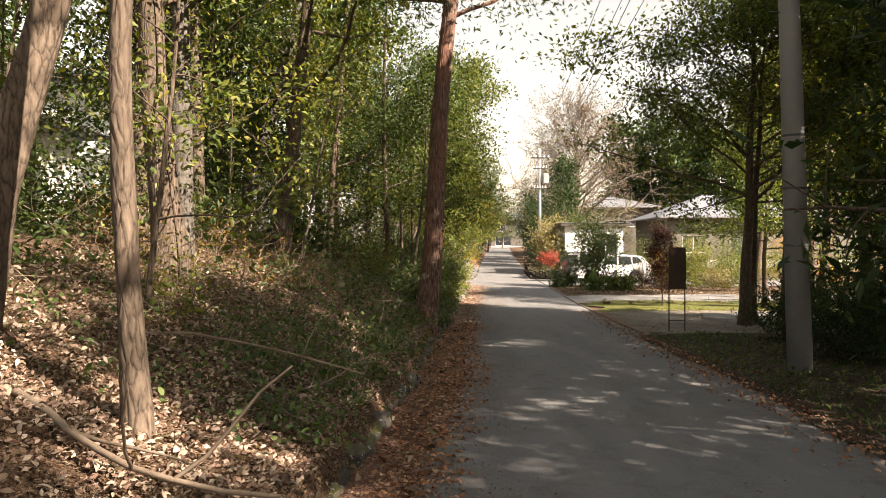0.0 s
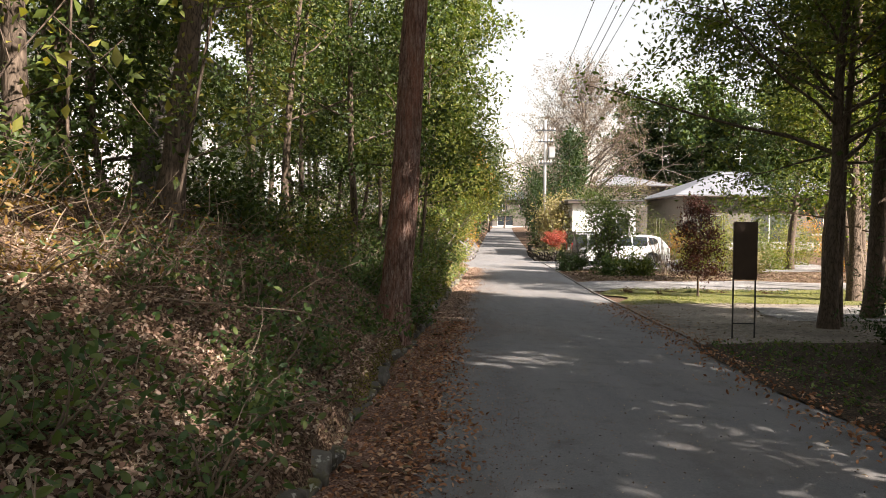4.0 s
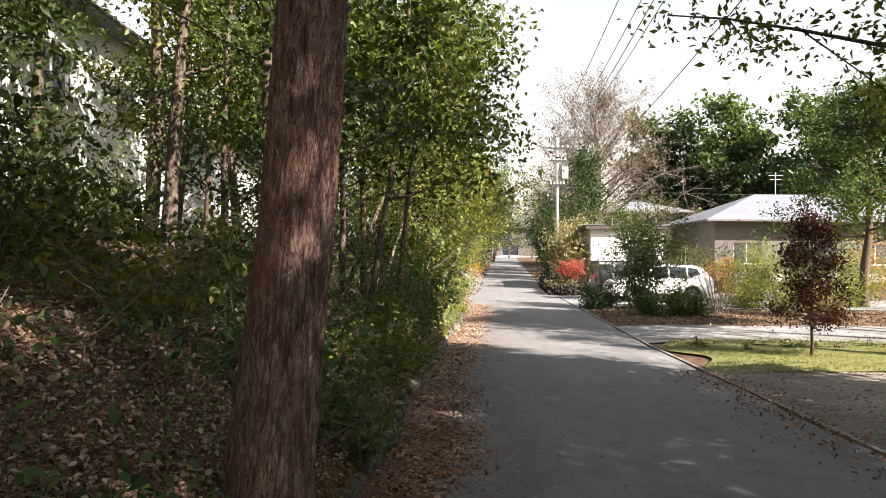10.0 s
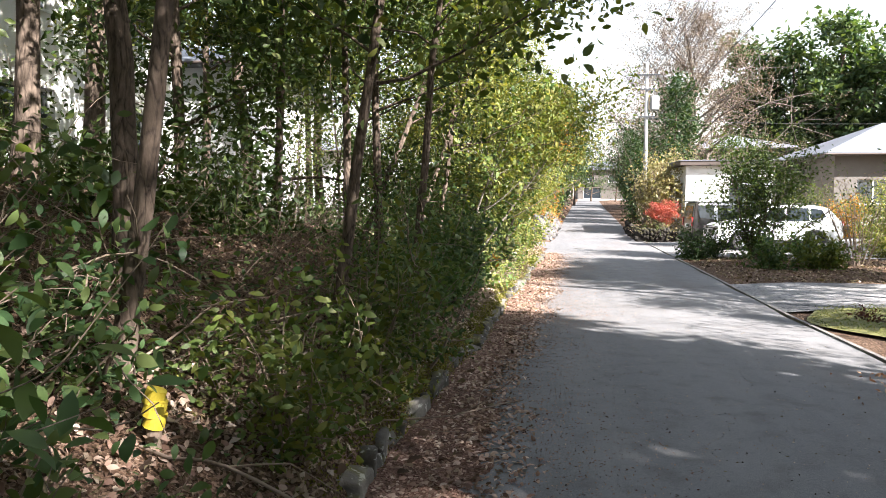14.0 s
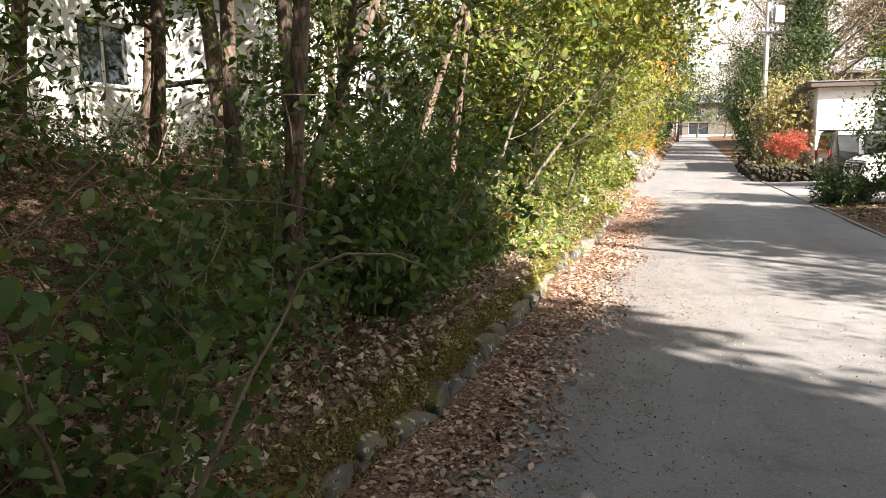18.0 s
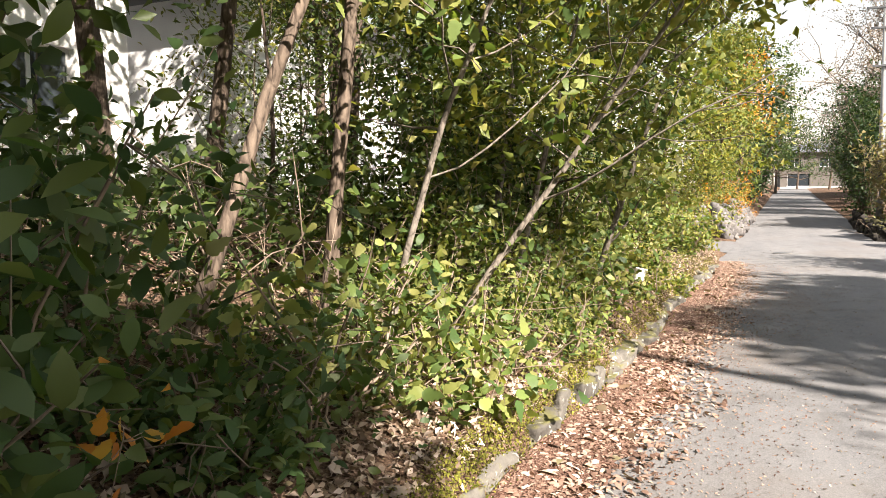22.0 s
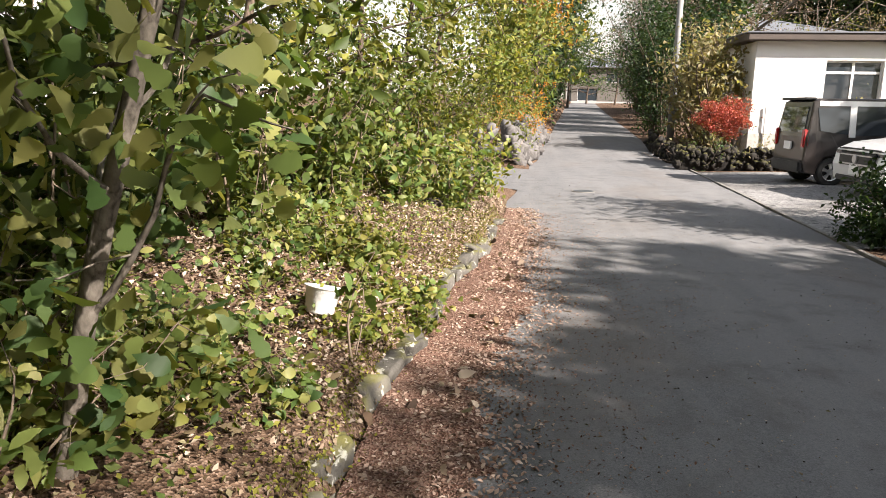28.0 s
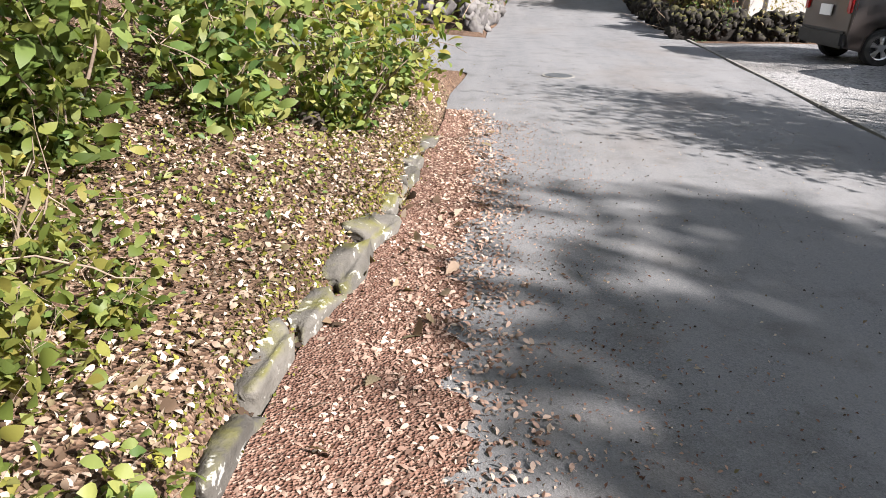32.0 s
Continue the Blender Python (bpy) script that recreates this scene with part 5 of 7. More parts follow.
# undergrowth
SHRUBS = [
    (-0.75, 28.6, 2.0, 1.3, MAT_LEAF_DEEP, 0.07, 5200), (-0.9, 30.3, 2.6, 1.4, MAT_LEAF_DEEP, 0.07, 5600), (-0.6, 32.2, 1.8, 1.3, MAT_LEAF_DEEP, 0.07, 5000), (-2.4, 29.4, 3.2, 2.0, MAT_LEAF_DEEP, 0.09, 4600), (-2.6, 33.4, 3.0, 2.2, MAT_LEAF_DEEP, 0.09, 4600),
    (-0.5, 29.2, 2.2, 1.4, MAT_LEAF_MID, 0.07, 4600), (-0.35, 30.9, 2.3, 1.4, MAT_LEAF_MID, 0.07, 4800), (-1.3, 29.9, 2.7, 1.8, MAT_LEAF_DEEP, 0.08, 4600), (-1.25, 28.2, 2.3, 1.7, MAT_LEAF_DEEP, 0.08, 4400), (-1.9, 31.2, 3.0, 2.0, MAT_LEAF_DEEP, 0.09, 4600), (-2.2, 26.6, 2.2, 1.8, MAT_LEAF_DEEP, 0.09, 3400),
    (-1.0, 5.0, 0.7, 0.9, MAT_LEAF_BUSH, 0.055, 2400), (-0.85, 6.2, 0.9, 1.0, MAT_LEAF_BUSH, 0.055, 3000), (-1.5, 5.9, 0.8, 1.0, MAT_LEAF_BUSH, 0.055, 2400), (-0.75, 7.3, 0.8, 0.9, MAT_LEAF_BUSH, 0.055, 2600), (-0.95, 9.2, 0.8, 1.0, MAT_LEAF_BUSH, 0.055, 2400),
    (-1.4, 7.2, 0.9, 1.2, MAT_LEAF_BUSH, 0.06, 2600), (-0.9, 8.2, 0.6, 1.0, MAT_LEAF_BUSH, 0.06, 2400), (-2.4, 6.4, 1.0, 1.4, MAT_LEAF_YEL, 0.06, 2200), (-2.0, 9.6, 1.0, 1.5, MAT_LEAF_BUSH, 0.06, 2600),
    (-0.75, 10.2, 0.5, 0.9, MAT_LEAF_BUSH, 0.07, 2000), (-1.5, 10.9, 0.7, 1.2, MAT_LEAF_BUSH, 0.07, 2200), (-0.6, 12.4, 0.6, 1.0, MAT_LEAF_BUSH, 0.07, 2200), (-1.7, 12.9, 0.8, 1.4, MAT_LEAF_BUSH, 0.07, 2400),
    (-0.1, 15.4, 0.4, 0.9, MAT_LEAF_BUSH, 0.06, 1800), (-0.8, 15.2, 0.6, 1.3, MAT_LEAF_BUSH, 0.07, 2400), (-1.7, 15.3, 0.6, 1.4, MAT_LEAF_YEL, 0.07, 2200), (-0.2, 17.4, 0.9, 1.0, MAT_LEAF_MID, 0.065, 2600),
    (-0.1, 18.6, 1.1, 1.2, MAT_LEAF_MID, 0.065, 2800), (0.0, 20.0, 1.0, 1.2, MAT_LEAF_BUSH, 0.07, 2800), (-0.1, 22.4, 0.9, 1.0, MAT_LEAF_BUSH, 0.09, 2600),
    (-0.2, 23.4, 1.0, 1.2, MAT_LEAF_BUSH, 0.09, 2600), (-0.1, 24.6, 0.5, 0.8, MAT_LEAF_BUSH, 0.08, 1800), (-0.7, 24.4, 1.2, 1.4, MAT_LEAF_BUSH, 0.08, 2400), (-0.2, 25.6, 0.6, 1.0, MAT_LEAF_MID, 0.075, 900),
    (-0.5, 27.9, 0.9, 1.3, MAT_LEAF_OAK, 0.07, 2400), (0.35, 28.4, 0.45, 0.9, MAT_LEAF_OAK, 0.06, 2000), (-1.3, 26.4, 1.4, 1.6, MAT_LEAF_DEEP, 0.08, 3000),
    (-0.6, 31.4, 1.5, 1.5, MAT_LEAF_DEEP, 0.08, 3200), (-0.6, 34.6, 1.6, 1.6, MAT_LEAF_MID, 0.08, 3400), (-0.1, 36.9, 1.5, 1.4, MAT_LEAF_MID, 0.08, 3400), (-1.4, 35.4, 1.9, 1.8, MAT_LEAF_DEEP, 0.08, 3600),
    (0.35, 38.6, 1.7, 1.5, MAT_LEAF_YEL, 0.07, 3600), (0.7, 40.0, 1.6, 1.4, MAT_LEAF_YEL, 0.07, 3600), (-0.6, 39.0, 2.2, 1.8, MAT_LEAF_YEL, 0.07, 3600), (-1.6, 32.6, 2.0, 1.8, MAT_LEAF_DEEP, 0.08, 3600),
    (0.0, 26.5, 0.5, 1.1, MAT_LEAF_OAK, 0.085, 1000), (0.3, 27.0, 0.3, 0.8, MAT_LEAF_OAK, 0.065, 500), (-0.4, 27.2, 0.75, 1.2, MAT_LEAF_OAK, 0.085, 1200), (0.5, 27.7, 0.35, 0.9, MAT_LEAF_OAK, 0.06, 900),
    (0.05, 27.6, 0.55, 1.0, MAT_LEAF_OAK, 0.07, 1000), (-0.9, 27.4, 0.8, 1.2, MAT_LEAF_OAK, 0.085, 1000), (0.0, 28.6, 0.65, 1.1, MAT_LEAF_OAK, 0.07, 1100), (-0.3, 25.6, 0.5, 1.0, MAT_LEAF_OAK, 0.085, 600), (0.3, 29.2, 0.45, 0.9, MAT_LEAF_OAK, 0.065, 900),
    (-0.55, 15.6, 0.45, 0.8, MAT_LEAF_BUSH, 0.075, 1000), (-1.0, 16.0, 0.6, 1.1, MAT_LEAF_BUSH, 0.075, 1300), (-0.4, 15.0, 0.35, 0.7, MAT_LEAF_BUSH, 0.07, 700), (-0.95, 16.8, 0.5, 1.0, MAT_LEAF_BUSH, 0.075, 1100), (-1.5, 16.4, 0.6, 1.1, MAT_LEAF_BUSH, 0.075, 1100),
    (-0.35, 32.9, 1.3, 1.2, MAT_LEAF_MID, 0.09, 2200), (-0.25, 34.9, 1.2, 1.1, MAT_LEAF_MID, 0.09, 2200), (0.35, 36.0, 0.9, 1.0, MAT_LEAF_OAK, 0.085, 1900), (0.85, 36.7, 0.8, 0.9, MAT_LEAF_OAK, 0.075, 1900), (0.9, 37.9, 1.1, 1.1, MAT_LEAF_YEL, 0.075, 2200),
    (0.2, 33.9, 0.35, 0.8, MAT_LEAF_YEL, 0.05, 1200), (-0.2, 30.2, 0.4, 0.9, MAT_LEAF_OAK, 0.06, 1200), (1.4, 49.0, 1.7, 2.0, MAT_LEAF_YEL, 0.08, 3600), (1.6, 52.0, 1.6, 2.0, MAT_LEAF_ORANGE, 0.08, 3200),
    (1.2, 55.0, 2.2, 2.4, MAT_LEAF_YEL, 0.09, 3600), (2.0, 59.0, 2.0, 2.4, MAT_LEAF_ORANGE, 0.09, 3000), (0.0, 50.5, 2.6, 2.6, MAT_LEAF_MID, 0.09, 4000),
]
LAB = {MAT_LEAF_BUSH.name: "tangled green bramble shrub on the bank", MAT_LEAF_YEL.name: "sunlit yellow-green shrub beside the lane", MAT_LEAF_DEEP.name: "dense dark green shrub under the trees",
       MAT_LEAF_OAK.name: "low oak seedling with broad green leaves", MAT_LEAF_MID.name: "leafy green shrub at the wood's edge", MAT_LEAF_ORANGE.name: "shrub turning orange in autumn"}
for k, (x, y, hgt, w, ml, lf, nl) in enumerate(SHRUBS):
    if y < 14:
        hgt, nl = hgt * 0.5, nl * 0.28
    if 14 < y < 17:
        w *= 1.3
    if 16.5 < y < 28.2:
        lf, nl = lf * 0.86, nl * 1.15
    if y > 28.2:
        lf, nl = lf * 1.2, nl * 0.65
    if x < -1.2 and 23 < y < 31:
        hgt, nl = min(hgt, 0.8), nl * 0.5
    near = y < 41 and x > -1.7
    plant_shrub("shrub", LAB[ml.name], on(x, y), hgt, w, 10, int(nl * 0.7), MAT_TWIG, ml, 300 + k, lf * 1.05, group="undergrowth", lobes="oval" if near else False, up=1.0 if near else 0.5, slim=0.46 if near else 0.5)

# dark undergrowth deeper in the wood
for k, (x, y, h, w) in enumerate([(-4.4, 6.0, 0.8, 2.0), (-5.4, 9.0, 0.8, 2.4), (-3.6, 10.4, 0.6, 1.8), (-4.6, 12.4, 0.6, 2.2), (-2.5, 14.6, 0.5, 1.6), (-2.7, 16.4, 0.5, 1.8), (-3.6, 17.8, 0.6, 2.0), (-2.3, 18.9, 0.6, 1.7), (-2.0, 20.8, 0.7, 1.8), (-3.3, 15.0, 0.5, 2.0), (-5.6, 4.2, 1.0, 2.2), (-3.4, 21.8, 0.8, 2.2), (-4.8, 20.4, 0.9, 2.4)]):
    plant_shrub("wood_shrub", "shaded evergreen shrub deep in the wood", on(x, y), h, w, 9, 1900, MAT_TWIG, MAT_LEAF_DEEP, 870 + k, 0.085, puff=0.18, group="deep undergrowth")

# high canopy over wood and conifers, mostly unseen, added to shade the ground
for k, (x, y, h) in enumerate([(-4.6, 1.0, 12), (-5.6, 6.8, 13), (-5.0, 11.6, 12.5), (-5.6, 18.0, 13), (-5.0, 23.0, 12), (-4.8, 28.6, 12), (-5.2, 34.6, 12), (-7.8, 13.0, 13), (-8.2, 25.0, 13), (-4.4, -5.0, 12), (-2.8, -1.2, 12), (-2.9, 1.8, 11), (6.3, 7.4, 12.5), (10.6, 21.6, 15)]):
    plant_tree("shade_canopy", "tall tree with a high green canopy, added for shade", on(x, y), h, 0.15, 6500 if y < 5 else 3400 if x < 0 else 6500, MAT_BARK, MAT_LEAF_MID if k % 2 else MAT_LEAF_DEEP, 820 + k, (0.02, 0), 0.52 if x < 0 else 0.66, 16, 3.6 if x < 0 else 2.0, 0.2, 0.24 if x < 9 else 0.12, puff=0.5, group="high canopy", slim=0.6, twigs=2)

# understorey saplings filling the wood
rng = np.random.default_rng(31)
for k in range(46):
    y = 5.5 + 36 * (k + rng.uniform(0, 1)) / 46
    x = float(kerb_x(y)) - (rng.uniform(3.4, 7.5) if 20 < y < 31 else rng.uniform(1.7, 7.5))
    ml = (MAT_LEAF_MID, MAT_LEAF_DEEP, MAT_LEAF_YEL, MAT_LEAF_DEEP)[k % 4]
    if (x < -2.0 and 12 < y < 31 and k % 6) or (abs(y - 10.5 - (0.6 - x) * 2.0) < 2.0 and x < -2.3):
        continue
    plant_tree("understorey_sapling", "thin woodland sapling with " + {MAT_LEAF_YEL.name: "yellowing", MAT_LEAF_MID.name: "green", MAT_LEAF_DEEP.name: "dark green"}[ml.name] + " leaves", on(x, y), rng.uniform(3.0, 6.0), rng.uniform(0.02, 0.04), 700 if x < -2.0 and 12 < y < 31 else 1900, MAT_BARK, ml, 350 + k,
               (rng.uniform(-0.1, 0.2), rng.uniform(-0.1, 0.1)), 0.15, 11, rng.uniform(1.2, 1.9), 0.35, 0.075, puff=0.24, sides=7, group="understorey", twigs=3)

# rusty bracken in the light under the first trees
for k, (x, y) in enumerate([(-2.4, 8.6), (-3.3, 9.8), (-2.2, 10.6), (-3.0, 7.2), (-3.9, 8.4)]):
    plant_shrub("bracken", "rust-brown bracken under the trees", on(x, y), 0.45, 1.2, 8, 420, MAT_TWIG, MAT_LEAF_BRACKEN, 470 + k, 0.06, puff=0.12, group="bracken", slim=0.35)

# oaks with large leaves close to the lane
OAK = dict(leaf=0.088, lobes=True, up=0.7, puff=0.12, sides=9, flare=1.1)
plant_tree("oak_tree", "pale leaning oak stem with large lobed leaves", on(0.27, 30.0), 4.2, 0.036, 2400, MAT_PALE, MAT_LEAF_OAK, 401, (0.36, -0.05), 0.16, 18, 0.8, 0.4, **OAK)
plant_tree("oak_tree", "slim leaning oak stem with large lobed leaves", on(-0.15, 28.4), 4.0, 0.034, 1300, MAT_PALE, MAT_LEAF_OAK, 407, (0.22, 0.12), 0.3, 12, 1.0, 0.3, **OAK)
plant_tree("oak_tree", "slim crooked oak stem with large lobed leaves", on(-0.3, 26.3), 3.6, 0.026, 1200, MAT_PALE, MAT_LEAF_OAK, 408, (0.36, 0.0), 0.35, 11, 1.0, 0.3, **OAK)
plant_shrub("oak_sapling", "young oak shrub with large lobed leaves", on(-0.1, 25.15), 1.25, 0.9, 7, 220, MAT_TWIG, MAT_LEAF_OAK, 402, 0.075, True, 0.7, 0.1, 0.01, low=0.4)
# the next two oaks take the darker bramble colour, which paints their shade
plant_shrub("oak_sapling", "young oak shrub with large leaves coloured dark for shade", on(-0.35, 22.2), 1.5, 1.6, 11, 3200, MAT_TWIG, MAT_LEAF_BUSH, 403, 0.055, "oval", 0.7, 0.14, 0.012)
plant_shrub("oak_sapling", "young oak shrub with large leaves coloured dark for shade", on(-0.35, 21.2), 0.9, 0.9, 9, 1600, MAT_TWIG, MAT_LEAF_BUSH, 404, 0.055, "oval", 0.7, 0.12, 0.01)
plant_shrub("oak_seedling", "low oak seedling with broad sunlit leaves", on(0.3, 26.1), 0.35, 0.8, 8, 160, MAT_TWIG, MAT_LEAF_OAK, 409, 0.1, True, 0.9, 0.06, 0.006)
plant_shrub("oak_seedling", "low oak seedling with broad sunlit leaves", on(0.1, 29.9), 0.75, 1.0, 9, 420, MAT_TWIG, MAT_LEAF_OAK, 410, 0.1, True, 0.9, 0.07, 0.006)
plant_shrub("oak_seedling", "spindly oak seedling with a few yellow-green leaves", on(0.83, 31.6), 0.7, 0.3, 2, 26, MAT_TWIG, MAT_LEAF_OAK, 405, 0.1, True, 0.9, 0.04, 0.009, low=0.7)
plant_shrub("maple_sapling", "small sapling with bright orange-yellow leaves", on(0.4, 23.65), 0.8, 0.24, 1, 16, MAT_TWIG, MAT_LEAF_ORANGE, 406, 0.065, True, 0.8, 0.05, 0.005, low=0.9)
# low herbs in the sunny clearing
for k, (x, y, h, w, nl) in enumerate([(0.36, 33.0, 0.34, 0.6, 420), (0.1, 32.9, 0.36, 0.7, 420), (0.5, 33.3, 0.3, 0.5, 300), (-0.35, 33.4, 0.4, 0.9, 500), (0.82, 32.75, 0.16, 0.4, 280), (0.98, 32.93, 0.16, 0.34, 240), (1.04, 32.62, 0.24, 0.36, 200), (-0.6, 34.2, 0.4, 1.0, 500), (0.3, 30.3, 0.3, 0.7, 360), (0.0, 31.0, 0.3, 0.8, 420), (0.62, 33.75, 0.2, 0.4, 160), (0.15, 31.3, 0.18, 0.6, 260), (0.78, 31.95, 0.2, 0.45, 260), (0.1, 32.25, 0.28, 0.6, 380), (0.4, 30.7, 0.2, 0.5, 220), (0.7, 31.0, 0.18, 0.4, 220)]):
    plant_shrub("low_herb", "low leafy seedlings among dry leaves", on(x, y), h, w, 9, nl, MAT_TWIG, MAT_LEAF_OAK if k % 2 else MAT_LEAF_YEL, 420 + k, 0.055, "oval", 1.2, 0.05, 0.004, group="herbs in the clearing", slim=0.75)
# shaded hedge in front of the bank houses
for k in range(12):
    plant_shrub("bank_hedge", "dark hedge in front of the bank houses", on(-7.3 + 0.3 * (k % 3), 7.0 + k * 3.0), 0.9, 2.4, 10, 1800, MAT_TWIG, MAT_LEAF_DEEP, 440 + k, 0.1, puff=0.25, group="bank hedge")

# ---- garden side ----
plant_tree("maple_tree", "multi-stemmed maple with dark spreading foliage", on(6.95, 16.1), 8.0, 0.14, 27000, MAT_BARK, MAT_LEAF_MID, 501, (0.0, -0.04), 0.36, 30, 4.3, 0.42, 0.1, puff=0.28, heavy=1.4, flare=1.5)
plant_tree("maple_tree", "slender second maple stem with dark foliage", on(7.25, 16.4), 7.6, 0.1, 12000, MAT_BARK, MAT_LEAF_DEEP, 502, (0.06, 0.0), 0.38, 20, 3.4, 0.2, 0.095, puff=0.3)
plant_tree("garden_tree", "small garden maple with airy green crown", on(17.4, 38.7), 9.0, 0.2, 22000, MAT_BARK, MAT_LEAF_FAR, 503, (0.02, 0), 0.3, 24, 3.3, 0.12, 0.14, puff=0.32)
plant_tree("garden_tree", "slim garden maple beside the lawn strip", on(10.3, 22.4), 5.8, 0.08, 9000, MAT_BARK, MAT_LEAF_MID, 505, (0.0, 0), 0.35, 16, 2.4, 0.2, 0.1, puff=0.28)
plant_tree("purple_maple", "small purple-leaved maple on the lawn strip", on(7.2, 23.0), 2.7, 0.03, 8500, MAT_BARK, MAT_LEAF_PURPLE, 504, (0.01, 0), 0.22, 18, 0.62, 0.3, 0.06, puff=0.13)
# all but the first conifer stand out of view, added for their shade
for k, (x, y, hgt, nl, sp, lf) in enumerate([(9.0, 14.2, 3.6, 6000, 1.6, 0.12), (8.0, 8.4, 12.0, 8500, 2.8, 0.3), (11.6, 11.5, 12.0, 9000, 2.8, 0.3), (8.4, 4.4, 12.0, 6500, 3.0, 0.3), (10.8, 7.4, 13.0, 9000, 2.8, 0.3), (9.3, -0.5, 11.5, 12000, 3.4, 0.3), (6.6, -6.0, 10.5, 4000, 3.2, 0.3), (6.6, 0.8, 10.0, 6000, 3.0, 0.3), (5.6, 6.4, 9.0, 3200, 2.2, 0.22), (9.4, 11.0, 12.0, 6000, 2.6, 0.28), (11.8, 14.2, 13.5, 6000, 2.8, 0.28)]):
    plant_tree("cedar_tree", "dark dense conifer shading the lane", on(x, y), hgt, 0.16, nl, MAT_BARK, MAT_LEAF_PINE, 510 + k, (0, 0), 0.08, 30, sp, -0.1, lf, puff=0.3, slim=0.3, droop=0.02, group="conifers by the lane", heavy=2.5 if k in (1, 2, 3, 7, 9, 10) else 1.0)
for k, (x, y, h, w) in enumerate([(6.1, 10.4, 1.1, 1.7), (7.2, 11.6, 1.3, 2.0), (6.3, 12.6, 1.0, 1.6), (7.6, 9.6, 1.4, 2.0), (7.9, 13.0, 1.3, 1.8)]):
    plant_shrub("yew_bush", "low dark evergreen bush beside the pole", on(x, y), h, w, 12, 7000, MAT_BARK, MAT_LEAF_PINE, 550 + k, 0.07, puff=0.15, dome=0.6, slim=0.3, group="dark bushes by the lane")
# tall trees along the sunny side, whose shade falls across the lane
for k, (x, y, hgt, nl, sp) in enumerate([(14.5, 11.0, 12, 7000, 3.2), (12.8, 23.6, 9.2, 1500, 2.0), (10.2, 16.5, 10.5, 6000, 2.0), (8.6, 17.6, 10.5, 4000, 1.5), (13.6, 26.6, 8.9, 8500, 2.3), (12.9, 25.0, 9.2, 4600, 1.9), (15.6, 5.5, 14, 8000, 3.6), (13.0, 1.0, 13, 7500, 3.4), (14.8, 27.4, 10.0, 9500, 3.0), (16.5, 31.0, 10.5, 4400, 2.4), (11.0, -7.0, 13, 7000, 3.6), (1.0, -9.0, 11, 6000, 3.4)]):
    plant_tree("tall_tree", "tall broadleaf tree shading the lane", on(x, y), hgt, 0.17, nl, MAT_BARK, MAT_LEAF_YEL if 16 < y < 27 else MAT_LEAF_DEEP, 530 + k, (0, 0), 0.68 if x == 8.6 else 0.6 if 12 < x < 15 and 22 < y < 28 else 0.25, 20, sp, 0.3, 0.24, puff=0.3, group="tall shade trees", slim=0.6, heavy=2.0)
plant_shrub("camellia_bush", "dark glossy evergreen bush in the planting bed", on(7.9, 36.6), 3.9, 3.0, 14, 14000, MAT_BARK, MAT_LEAF_DEEP, 541, 0.1, puff=0.2, r=0.03, dome=0.55)
plant_shrub("hydrangea_bush", "low bright green leafy plant at the bed's edge", on(8.4, 33.4), 0.75, 1.4, 10, 2200, MAT_TWIG, MAT_LEAF_MID, 542, 0.13, puff=0.12)
plant_shrub("hydrangea_bush", "low bright green leafy plant at the bed's edge", on(7.2, 33.0), 0.6, 1.0, 8, 1500, MAT_TWIG, MAT_LEAF_BUSH, 543, 0.11, puff=0.1)
plant_shrub("yard_bush", "low juniper bush beside the gravel yard", on(6.45, 36.9), 0.75, 1.5, 12, 5200, MAT_TWIG, MAT_LEAF_PINE, 544, 0.08, puff=0.12)
plant_shrub("bare_shrub", "twiggy half-bare shrub in the planting bed", on(10.0, 34.6), 2.5, 1.7, 18, 260, MAT_TWIG, MAT_LEAF_DRY, 545, 0.06, puff=0.1, r=0.02, wander=0.06)
plant_shrub("azalea_bush", "round azalea bush turned bright red", on(7.35, 48.6), 1.85, 1.45, 12, 12000, MAT_TWIG, MAT_LEAF_RED, 546, 0.055, puff=0.06, low=0.8, dome=0.99, dome_z=0.74, dome_h=0.27)
